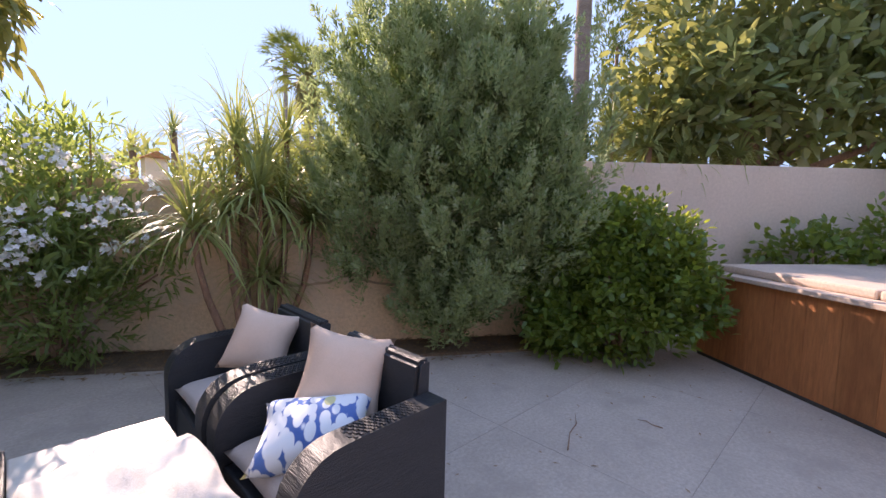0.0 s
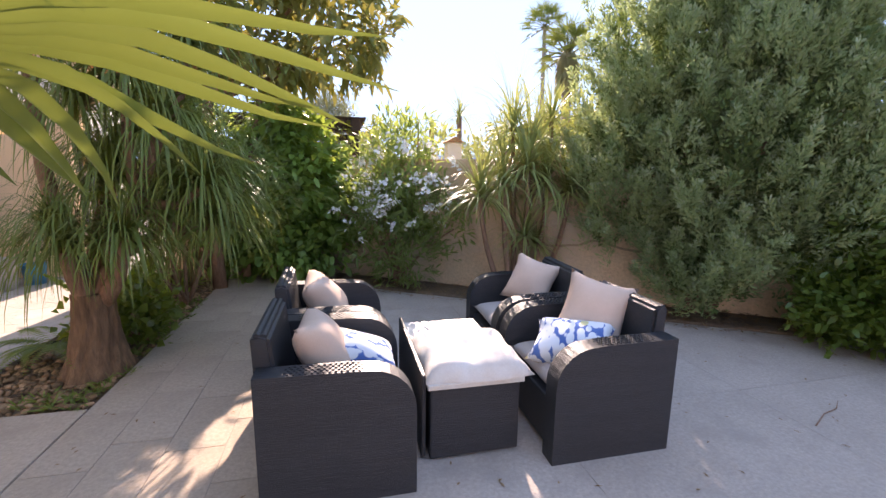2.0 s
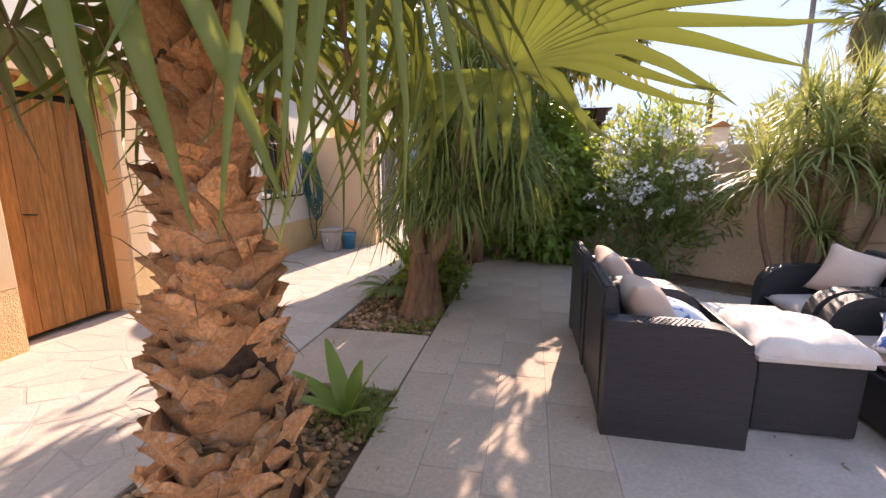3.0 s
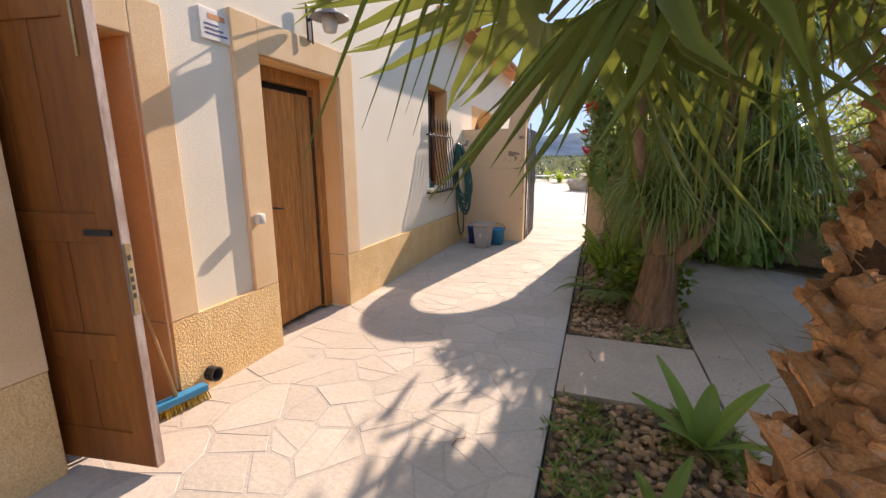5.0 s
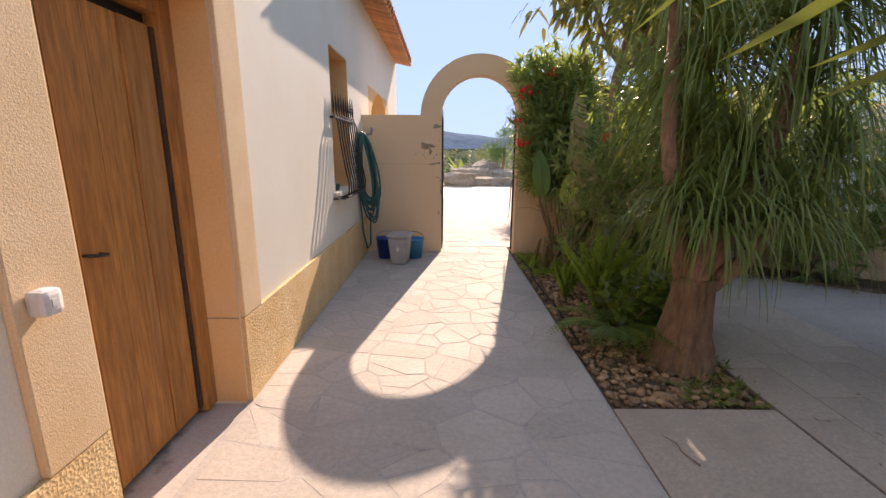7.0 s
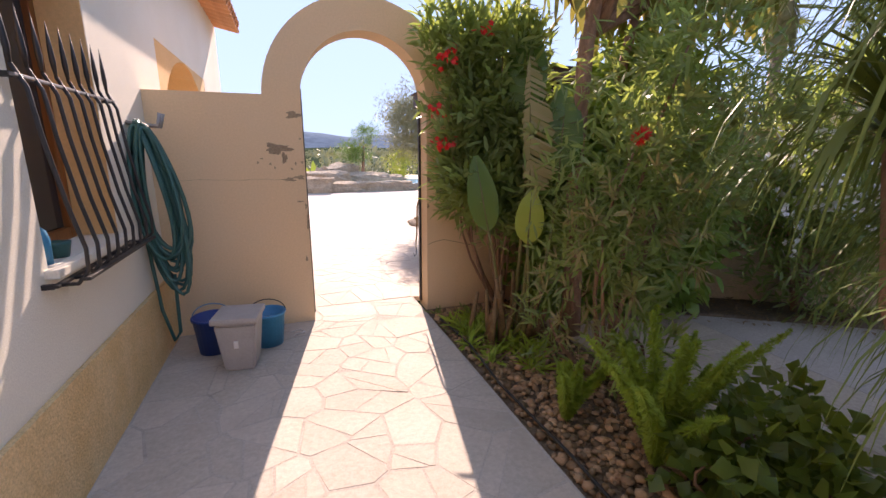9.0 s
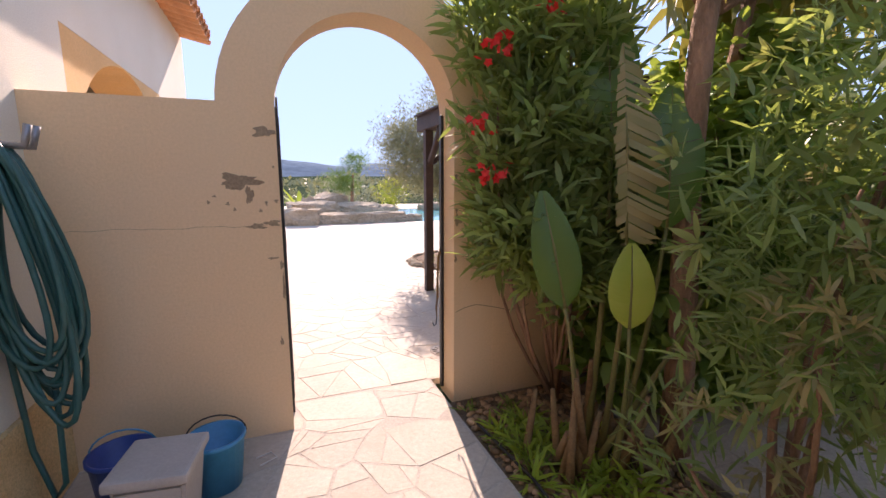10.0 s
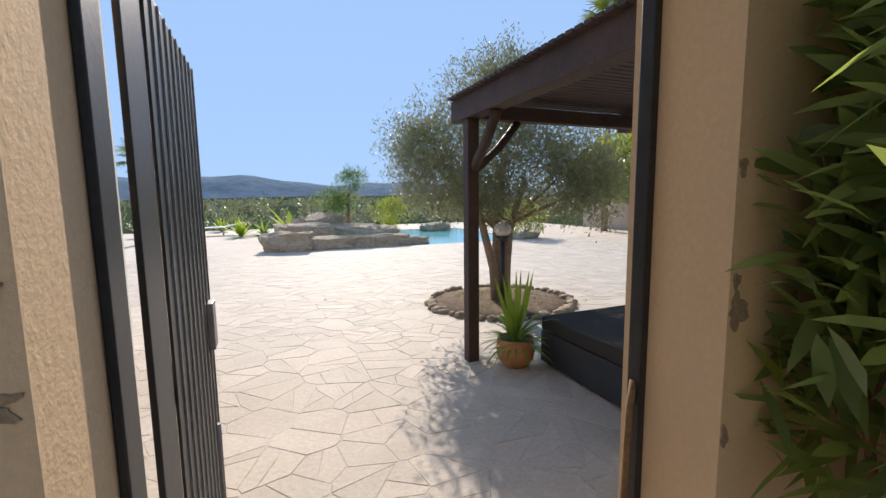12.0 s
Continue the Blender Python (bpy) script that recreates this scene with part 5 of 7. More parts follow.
BASES = [base_mesh(s) for s in range(9)]
g = random.Random(5)
cover = bmesh.new()
for i in range(430):
    z = 2.08 * (i / 430) ** 0.93
    a = i * 137.508 + g.uniform(-12, 12)
    sc = (0.134 - 0.030 * z / 2) * g.uniform(0.75, 1.25)
    r = trunk_r(z) - 0.03
    lean = (1 if i % 2 else -1) * g.uniform(6, 34)
    m = pose(r * math.cos(radians(a)), r * math.sin(radians(a)), z - 0.02 + g.uniform(-0.012, 0.012), lean * 0.2, g.uniform(2, 26), a) @ pose(0, 0, 0, lean, 0, 0) @ Matrix.Diagonal((sc * 0.95, sc * 1.35, sc * g.uniform(0.75, 1.1), 1))
    if i % 9 < 6:
        o = new("leaf_base", BASES[i % 9])
        o.parent = palm
        o.matrix_basis = m
    else:
        n0 = len(cover.verts)
        cover.from_mesh(BASES[i % 9])
        cover.verts.ensure_lookup_table()
        bmesh.ops.transform(cover, matrix=m, verts=cover.verts[n0:])
part("leaf_base_cover", cover, M_LEAFCOVER, palm, "smaller orange-brown leaf bases between", kind="stuff")
bm = bmesh.new()
for i in range(170):
    z = g.uniform(0.02, 2.1)
    a = g.uniform(0, 6.28)
    r = trunk_r(z) + g.uniform(0.0, 0.03)
    p0 = Vector((r * math.cos(a), r * math.sin(a), z))
    d = Vector((math.cos(a + g.uniform(-0.9, 0.9)), math.sin(a + g.uniform(-0.9, 0.9)), g.uniform(-0.8, 0.9))) * g.uniform(0.05, 0.13)
    tube(bm, [p0, p0 + d * 0.6, p0 + d + Vector((0, 0, -0.02))], [0.0022, 0.0016, 0.0006], 4, False)
part("trunk_fibres", bm, M_DRIED, palm, "loose pale fibres", kind="stuff")


def frond(hub, axis, up, scale, kind, start=None):
    """One leaf: stalk from the crown and a fan at the hub (places in the world)."""
    hub, axis = Vector(hub), Vector(axis).normalized()
    s = start or (PX + (hub.x - PX) * 0.12, PY + (hub.y - PY) * 0.12, 2.02)
    loc = Vector((PX, PY, -0.03))
    s = Vector(s)
    o = part("frond", FANS[kind], None, palm, "", aim(hub - loc, axis, up) @ Matrix.Diagonal((scale, scale, scale, 1)))
    pts = [p - loc for p in curve(s, hub, -0.10, 7)]
    part("leaf_stalk", tubem(pts, [0.017, 0.014, 0.012, 0.011, 0.010, 0.009, 0.008], 6), M_PETIOLE, palm)
    return o


frond((3.62, -5.62, 1.68), (0.85, 0.50, 0.06), (-0.30, 0.15, 0.95), 1.12, 5)
frond((2.02, -5.80, 1.76), (-0.80, 0.58, 0.06), (0.22, 0.22, 0.92), 1.0, 3)
frond((2.12, -5.28, 2.32), (-0.66, 0.60, 0.25), (0.25, 0.10, 0.95), 0.95, 3)
frond((3.06, -6.52, 2.0), (0.44, 0.10, -0.64), (0.34, -0.78, 0.44), 0.72, 6)
frond((2.80, -6.42, 2.1), (-0.10, -0.45, -0.55), (0.10, -0.80, 0.50), 0.62, 6)
frond((2.62, -6.42, 2.05), (-0.45, -0.55, -0.5), (-0.35, -0.6, 0.6), 0.62, 3)
frond((2.36, -6.10, 1.74), (-0.75, -0.10, -0.5), (-0.5, -0.3, 0.8), 0.70, 3)
frond((2.45, -6.45, 1.95), (-0.7, -0.6, -0.35), (-0.3, -0.3, 0.9), 0.8, 1)
frond((2.62, -5.35, 2.12), (-0.2, 0.9, -0.15), (0, 0.25, 0.95), 0.8, 1)
frond((3.30, -6.10, 2.2), (0.95, -0.2, 0.1), (-0.1, 0, 0.98), 1.0, 1)
frond((3.05, -5.40, 2.3), (0.3, 0.9, 0.1), (0, -0.1, 1), 1.0, 1)
frond((2.30, -5.75, 2.45), (-0.9, 0.35, 0.25), (0.2, 0, 0.95), 1.0, 0)
frond((2.35, -6.65, 2.45), (-0.6, -0.7, 0.25), (0.1, 0.2, 0.95), 1.0, 1)
frond((3.15, -6.55, 2.55), (0.5, -0.75, 0.45), (-0.2, 0.3, 0.9), 1.0, 0)
frond((3.30, -5.65, 2.6), (0.7, 0.5, 0.55), (-0.4, -0.2, 0.9), 1.0, 0)
frond((2.75, -5.85, 2.75), (-0.1, 0.4, 0.9), (0.3, -0.8, 0.4), 1.0, 0)
frond((2.95, -6.15, 2.8), (0.3, -0.3, 0.9), (-0.5, 0.5, 0.5), 0.9, 0)
frond((3.14, -5.80, 1.96), (0.45, 0.38, -0.72), (0.55, 0.25, 0.65), 0.80, 2)
frond((2.74, -5.52, 1.92), (-0.12, 0.62, -0.74), (-0.2, 0.6, 0.65), 0.78, 2)
frond((2.48, -5.50, 1.98), (-0.40, 0.42, -0.78), (-0.5, -0.1, 0.7), 0.85, 2)
frond((3.22, -6.22, 1.98), (0.72, -0.1, -0.62), (0.4, -0.35, 0.75), 0.75, 1)
# hanging dead strips under the crown
bm = bmesh.new()
for i in range(26):
    a = g.uniform(0, 6.28)
    r = g.uniform(0.08, 0.5)
    p0 = Vector((r * math.cos(a), r * math.sin(a), g.uniform(1.85, 2.1)))
    tube(bm, [p0, p0 + Vector((g.uniform(-0.06, 0.06), g.uniform(-0.06, 0.06), -g.uniform(0.1, 0.25))), p0 + Vector((g.uniform(-0.1, 0.1), g.uniform(-0.1, 0.1), -g.uniform(0.3, 0.5)))], [0.006, 0.004, 0.001], 4, False)
part("dry_fringe", bm, M_DRIED, palm, "hanging dry leaf strips", kind="stuff")

# ---- ponytail palm ----
pony = thing("ponytail_palm", "ponytail palm with a swollen fissured foot and drooping leaves", "palm", pose(2.70, -3.20, -0.03))
part("trunk", ridged([(0, 0, 0), (0.01, 0, 0.08), (0.02, 0, 0.25), (0.03, -0.01, 0.45), (0.04, -0.02, 0.62)], [0.235, 0.20, 0.155, 0.13, 0.12]), M_PONYBARK, pony, "swollen fissured trunk foot")
for pts, rr in ((((0.02, 0, 0.5), (-0.10, 0.02, 0.9), (-0.20, 0.08, 1.5), (-0.22, 0.12, 2.3)), (0.085, 0.06, 0.045, 0.04)),
                (((0.06, 0, 0.5), (0.20, 0.0, 0.85), (0.36, 0.02, 1.25), (0.55, 0.05, 1.75)), (0.085, 0.06, 0.05, 0.04)),
                (((0.03, -0.02, 0.5), (0.0, -0.12, 0.75), (0.0, -0.18, 0.95)), (0.08, 0.055, 0.045)),
                (((0.07, 0.0, 0.5), (0.26, -0.12, 0.75), (0.36, -0.2, 1.0)), (0.07, 0.05, 0.04)),
                (((0.02, 0.02, 0.5), (-0.02, 0.25, 1.0), (0.1, 0.4, 1.5)), (0.07, 0.05, 0.04)),
                (((0.36, 0.02, 1.2), (0.62, 0.12, 1.02), (0.82, 0.2, 1.06)), (0.04, 0.03, 0.026)),
                (((0.2, 0.0, 0.85), (0.4, 0.2, 1.0), (0.55, 0.4, 1.22)), (0.05, 0.035, 0.028)),
                (((0.36, 0.02, 1.25), (0.62, 0.04, 1.22), (0.80, 0.05, 1.36)), (0.045, 0.035, 0.03)),
                (((0.36, 0.02, 1.2), (0.38, -0.05, 1.7), (0.42, -0.08, 2.12)), (0.04, 0.032, 0.028)),
                (((0.55, 0.05, 1.7), (0.68, 0.1, 2.0), (0.75, 0.15, 2.32)), (0.04, 0.032, 0.028))):
    part("limb", tubem(pts, rr, 9), M_BARK, pony)
HEADS = [strap_head("leaf_head", 210, 0.85, 0.016, s, (0.1, 1.45), 1.15, 6) for s in (1, 2)]
for me in HEADS:
    me.materials.append(L_PONY)
for i, (x, yv, z, sc) in enumerate(((0.0, -0.19, 0.97, 0.82), (0.36, -0.21, 1.02, 0.85), (-0.22, 0.12, 2.3, 1.05), (0.55, 0.05, 1.76, 1.05), (0.1, 0.4, 1.5, 1.0), (-0.14, -0.02, 1.05, 0.75), (0.22, 0.0, 1.35, 0.8), (0.80, 0.05, 1.35, 1.0), (0.42, -0.08, 2.1, 1.05), (0.02, 0.14, 1.9, 1.0), (0.75, 0.15, 2.3, 1.0), (0.82, 0.2, 1.05, 0.8), (0.55, 0.4, 1.2, 0.9))):
    part("leaf_head", HEADS[i % 2], None, pony, "", pose(x, yv, z, 0, 0, 60 * i) @ Matrix.Diagonal((sc, sc, sc, 1)))

# ---- bushes along the garden wall ----
jun = thing("juniper_bush", "large dense grey-green juniper bush against the garden wall", "bush", pose(8.2, -3.0, 0))
JB = [(-0.05, 0.0, 1.5, 1.05, 1.05, 1.1), (-0.35, 0.35, 2.35, 0.85, 0.85, 1.15), (0.2, -0.35, 2.05, 0.74, 0.74, 1.1), (-0.62, 0.45, 1.5, 0.75, 0.75, 0.9), (0.45, -0.6, 1.4, 0.64, 0.64, 0.9), (-0.15, 0.0, 2.7, 0.55, 0.55, 0.6), (0.3, -0.45, 2.75, 0.40, 0.40, 0.55), (0.1, -0.1, 0.75, 0.75, 0.75, 0.6), (0.42, -0.5, 2.1, 0.34, 0.34, 0.7), (-0.3, -0.2, 0.5, 0.4, 0.4, 0.5)]
part("branchwork", limbs((0, 0, 0), [(b[0] * 0.8, b[1] * 0.8, b[2]) for b in JB], 0.06, 0.02, 3), M_BARK, jun)
part("crown", plumes("crown", JB, 1700, 105, 0.34, 0.036, 0.052, 0.017, 31, up=0.95, out=0.5, lump=0.26, shell=0.8), L_JUNIPER, jun)
# added filler: a darker leaf colour stands for shade in the bush's gaps
part("inner_growth", plumes("inner_growth", [(*b[:3], b[3] * 0.82, b[4] * 0.82, b[5] * 0.86) for b in JB], 1500, 36, 0.2, 0.04, 0.06, 0.026, 33, shell=0.6), L_CYPRESS, jun, "filler sprays in darker green for the shade inside the bush", kind="stuff")
part("spray_growth", plumes("spray_growth", JB, 1700, 20, 0.36, 0.03, 0.040, 0.016, 31, up=0.95, out=0.5, lump=0.26, shell=0.8, tip=0.72), L_JUNTIP, jun, "pale grey-green spray tips", kind="stuff")

lau = thing("laurel_bush", "glossy dark green laurel bush beside the hot tub", "bush", pose(9.05, -4.35, 0))
LB = [(0, 0, 0.55, 0.72, 0.72, 0.55), (-0.15, 0.2, 0.9, 0.5, 0.5, 0.5), (0.15, -0.3, 0.95, 0.5, 0.5, 0.5), (0.1, -0.1, 1.3, 0.3, 0.3, 0.3), (-0.35, 0.3, 0.5, 0.45, 0.45, 0.45), (0.25, -0.5, 0.7, 0.35, 0.35, 0.4), (-0.3, 0.1, 1.3, 0.2, 0.2, 0.25)]
part("branchwork", limbs((0, 0, 0), [(b[0], b[1], b[2]) for b in LB], 0.03, 0.01, 4), M_BARK, lau)
part("crown", foliage("crown", LB, 1300, 11, 0.05, 0.085, 0.042, 32, up=0.5, wild=0.6, shell=0.7, long=True), L_LAUREL, lau)


def petals(pts, size, seed):
    """Small open five-petalled flowers."""
    g = np.random.default_rng(seed)
    P = np.repeat(np.asarray(pts), 5, 0)
    ax = np.repeat(unit(g.normal(size=(len(pts), 3)) + np.array([0, -0.9, 0.7])), 5, 0)
    a = np.tile(np.arange(5) * 2 * math.pi / 5, len(pts))
    u = unit(np.cross(ax, np.array([0.3, 0.2, 1.0])))
    v = np.cross(ax, u)
    D = unit(u * np.cos(a)[:, None] + v * np.sin(a)[:, None] + ax * 0.25)
    return leaf_mesh("flowers", P, D, ax, size, size * 0.85, 0.05)


ole = thing("oleander_bush", "oleander bush with clusters of white flowers at the wall", "bush", pose(5.15, -1.25, 0))
OB = [(0, 0.1, 1.35, 0.62, 0.55, 0.62), (-0.3, 0, 1.05, 0.5, 0.45, 0.55), (0.35, 0.0, 1.0, 0.55, 0.45, 0.5), (0.05, -0.1, 0.5, 0.6, 0.5, 0.5), (0.1, 0.1, 1.8, 0.4, 0.35, 0.4), (0.7, -0.2, 0.75, 0.3, 0.3, 0.25)]
part("branchwork", limbs((0, 0, 0), [(b[0], b[1], b[2]) for b in OB] + [(0.3, 0.1, 2.1), (-0.3, 0.1, 1.9)], 0.022, 0.008, 6), M_BARK, ole)
part("crown", foliage("crown", OB, 620, 11, 0.06, 0.14, 0.024, 33, up=0.6, out=0.6, wild=0.5, shell=0.6, long=True, droop=0.15), L_OLEANDER, ole)
g2 = np.random.default_rng(8)
C, _ = in_blobs([(0.05, -0.12, 1.25, 0.62, 0.5, 0.6), (-0.5, -0.1, 1.1, 0.34, 0.3, 0.4)], 95, 0.85, g2)
F = np.repeat(C, 7, 0) + g2.normal(size=(95 * 7, 3)) * 0.036
part("blossom", petals(F, 0.030, 3), L_WHITE, ole, "white flower clusters", kind="stuff")

bush = thing("green_bush", "tall broad-leaved green bush in the wall corner", "bush", pose(3.85, -0.55, 0))
GB = [(0, 0, 1.5, 0.75, 0.5, 0.7), (-0.4, 0.05, 1.1, 0.6, 0.5, 0.8), (0.35, -0.05, 1.0, 0.5, 0.45, 0.6), (0.0, -0.15, 0.5, 0.65, 0.45, 0.5), (-0.1, 0, 2.0, 0.4, 0.4, 0.35), (-0.7, 0.05, 0.6, 0.4, 0.4, 0.6)]
part("branchwork", limbs((0, 0, 0), [(b[0], b[1], b[2]) for b in GB], 0.04, 0.012, 7), M_BARK, bush)
part("crown", foliage("crown", GB, 1100, 9, 0.07, 0.13, 0.075, 34, up=0.1, wild=0.6, shell=0.68, long=True, droop=0.25), L_BUSH, bush)

# dracaena clump
drac = thing("dracaena_clump", "clump of dracaenas with spiky narrow leaves on bare stems", "plant", pose(6.35, -2.02, 0))
DH = [strap_head("leaf_head", 130, 0.82, 0.022, s, (-0.3, 1.5), 0.6, 5) for s in (11, 12)]
for me in DH:
    me.materials.append(L_DRAC)
for i, (x, yv, z, sc) in enumerate(((-0.12, -0.1, 1.32, 1.0), (0.28, 0.1, 1.75, 1.0), (0.05, 0.1, 1.95, 0.9), (0.42, -0.05, 1.35, 0.95), (0.15, -0.15, 0.75, 0.7), (0.38, 0.05, 0.62, 0.65), (0.55, 0.15, 2.05, 0.8), (-0.38, -0.12, 1.2, 1.05), (0.12, -0.22, 1.5, 1.05), (0.62, -0.2, 1.25, 0.95))):
    part("stem", tubem(curve((0.1 + x * 0.3, yv * 0.3, -0.0), (x, yv, z), 0, 5, (x * 0.2, 0, 0)), [0.04, 0.034, 0.03, 0.026, 0.024], 7), M_BARK, drac)
    part("leaf_head", DH[i % 2], None, drac, "", pose(x, yv, z, 0, 0, 50 * i) @ Matrix.Diagonal((sc, sc, sc, 1)))
part("tall_blades", leaf_mesh("tall_blades", np.array([[0.1 + 0.06 * i, 0.02 * i, 1.6] for i in range(9)]), np.array([[(-1) ** i * 0.12 * (i % 4), 0.02, 1.0] for i in range(9)]), np.tile([0, -1.0, 0.1], (9, 1)), 1.0, 0.012, 0.0, True), L_DRAC, drac)

# broad tree by the gate, over the path corner
tree = thing("broadleaf_tree", "leaning tree with long drooping leaves behind the bed", "tree", pose(2.98, -0.95, -0.03))
TB = [(0.5, 0.2, 3.1, 0.9, 0.8, 0.7), (-0.3, 0.0, 3.3, 0.8, 0.8, 0.7), (1.3, 0.2, 3.0, 0.8, 0.7, 0.6), (0.4, -0.2, 3.9, 1.0, 0.9, 0.6), (1.9, 0.3, 3.2, 0.6, 0.6, 0.55), (1.0, 0.1, 2.75, 0.6, 0.45, 0.3), (1.3, 0.2, 3.9, 0.8, 0.7, 0.5)]
part("trunk", tubem([(0, 0, 0), (-0.02, 0.0, 0.7), (-0.05, 0.02, 1.5), (0.0, 0.05, 2.2), (0.15, 0.1, 2.8)], [0.08, 0.068, 0.06, 0.055, 0.04], 12), M_BARK, tree, "reddish brown trunk")
part("second_trunk", tubem([(0.25, 0.25, 0), (0.30, 0.25, 0.9), (0.42, 0.25, 1.7), (0.6, 0.25, 2.6)], [0.06, 0.052, 0.045, 0.035], 10), M_BARK, tree)
part("branchwork", limbs((0.1, 0.1, 2.3), [(b[0], b[1], b[2]) for b in TB], 0.045, 0.012, 9), M_BARK, tree)
part("crown", foliage("crown", TB, 400, 9, 0.08, 0.20, 0.062, 35, up=-0.15, out=0.6, wild=0.5, shell=0.55, long=True, droop=0.35), L_TREE, tree)

# red oleander over the gate
red = thing("oleander_bush", "oleander bush with red flowers leaning over the gate pier", "bush", pose(2.42, -0.32, -0.03))
RB = [(-0.1, -0.1, 1.75, 0.38, 0.30, 0.42), (0.15, 0.0, 2.2, 0.45, 0.35, 0.45), (-0.12, -0.18, 1.25, 0.30, 0.25, 0.35), (0.35, 0.05, 1.7, 0.35, 0.3, 0.4), (-0.2, -0.05, 2.25, 0.3, 0.25, 0.3), (0.05, -0.25, 1.05, 0.28, 0.22, 0.3), (0.35, -0.25, 1.4, 0.3, 0.25, 0.4), (-0.08, 0.18, 1.2, 0.17, 0.12, 0.38), (-0.05, 0.2, 1.75, 0.18, 0.12, 0.3)]
part("branchwork", limbs((0.30, 0.08, 0), [(b[0], b[1], b[2]) for b in RB] + [(-0.3, -0.15, 1.9), (0.1, -0.2, 2.3)], 0.015, 0.006, 12), M_BARK, red)
part("crown", foliage("crown", RB, 900, 11, 0.04, 0.15, 0.028, 36, up=0.5, out=0.5, wild=0.55, shell=0.5, long=True, droop=0.15), L_OLEANDER, red)
g2 = np.random.default_rng(18)
C = np.array([(-0.42, -0.24, 1.49), (-0.45, -0.22, 1.76), (-0.40, -0.25, 2.1), (-0.30, -0.30, 2.15), (-0.36, -0.28, 1.52), (-0.1, -0.3, 2.3)])
F = np.repeat(C, 9, 0) + g2.normal(size=(54, 3)) * 0.035
part("blossom", petals(F, 0.026, 5), L_RED, red, "red flower clusters", kind="stuff")


def paddle(name, L, W, seed, torn=0.0):
    """A large oval leaf with a midrib fold; torn: split into strips along the side veins."""
    g = random.Random(seed)
    V, F = [], []
    n = 25 if torn > 0.5 else 14
    for s in (-1, 1):
        for i in range(n):
            a, b = i / n, (i + 1) / n
            gap = torn * g.choice((0.0, 0.0, 0.15, 0.35, 0.6)) / n
            W1 = W * (0.35 if torn > 0.5 and s > 0 else 1.15 if torn > 0.5 else 1.0)
            for_w = lambda t: W1 * 0.5 * math.sin(math.pi * min(1, t ** 0.7 * 0.96 + 0.02)) ** 0.7
            wa, wb = for_w(a) * (1 - torn * g.uniform(0, 0.4)), for_w(b) * (1 - torn * g.uniform(0, 0.4))
            k = len(V)
            for t, w in ((a, wa), (b - gap, wb)):
                x, zc = t * L, -0.18 * L * t * t
                sk = -0.75 * w if torn > 0.5 else torn * 0.25 * w
                dz = g.uniform(-0.35, 0.15) * w * torn
                V += [(x, 0, zc), (x + sk * 0.6 + 0.1 * w, s * w * 0.6, zc + 0.10 * w + dz * 0.5), (x + sk + 0.2 * w, s * w, zc + 0.02 * w + dz)]
            F += [(k, k + 3, k + 4, k + 1), (k + 1, k + 4, k + 5, k + 2)]
    return mesh_np(name, np.array(V), np.array(F))


strel = thing("giant_strelitzia", "giant strelitzia with big paddle leaves, one torn and dry", "plant", pose(2.45, -0.85, -0.03))
for base, hubp, axis, up, L, W, torn, mt, lab in (
        ((-0.05, 0.0, 0), (-0.20, -0.06, 0.90), (-0.16, 0.10, 0.9), (-0.45, -0.85, 0.0), 0.54, 0.215, 0.0, L_STREL, ""),
        ((0.05, -0.15, 0), (0.03, -0.22, 0.82), (0.06, 0.05, 0.9), (-0.50, -0.8, 0.1), 0.38, 0.20, 0.0, L_YELLOW, "yellowing paddle leaf"),
        ((0.1, 0.0, 0), (0.10, -0.10, 1.18), (-0.05, 0.0, 0.95), (-0.5, -0.8, 0.0), 0.95, 0.36, 1.0, L_DRYLEAF, "torn dry paddle leaf"),
        ((0.2, 0.0, 0), (0.32, -0.12, 1.25), (0.05, 0.05, 0.9), (-0.6, -0.75, 0.0), 0.7, 0.30, 0.1, L_STREL, ""),
        ((0.1, 0.1, 0), (0.2, 0.15, 1.7), (0.0, 0.1, 0.9), (-0.5, -0.8, 0.1), 0.8, 0.3, 0.2, L_STREL, ""),
        ((0.0, -0.05, 0), (0.45, -0.3, 1.05), (0.5, -0.3, 0.4), (-0.3, -0.5, 0.8), 0.6, 0.24, 0.2, L_STREL, "")):
    part("leaf_stalk", tubem(curve(base, hubp, 0, 6, (0.03, 0, 0)), [0.022, 0.018, 0.015, 0.012, 0.010, 0.008], 7), M_PETIOLE, strel)
    lf = part("leaf", paddle("leaf", L, W, int(L * 100), torn), mt, strel, lab, aim(hubp, axis, up))
    part("midrib", tubem([(0, 0, 0.003), (L * 0.5, 0, -0.045 * L + 0.003), (L * 0.97, 0, -0.17 * L + 0.003)], [0.008, 0.006, 0.002], 5), M_PETIOLE, lf)
bm = bmesh.new()
g = random.Random(31)
for i in range(16):
    a = g.uniform(0, 6.28)
    p0 = Vector((g.uniform(-0.25, 0.25), g.uniform(-0.25, 0.2), 0))
    d = Vector((math.cos(a) * 0.12, math.sin(a) * 0.12, g.uniform(0.2, 0.55)))
    tube(bm, [p0, p0 + d * 0.6, p0 + d], [0.024, 0.02, 0.012], 6)
part("stubble", bm, M_DRIED, strel, "dry cut leaf stubs", kind="stuff")

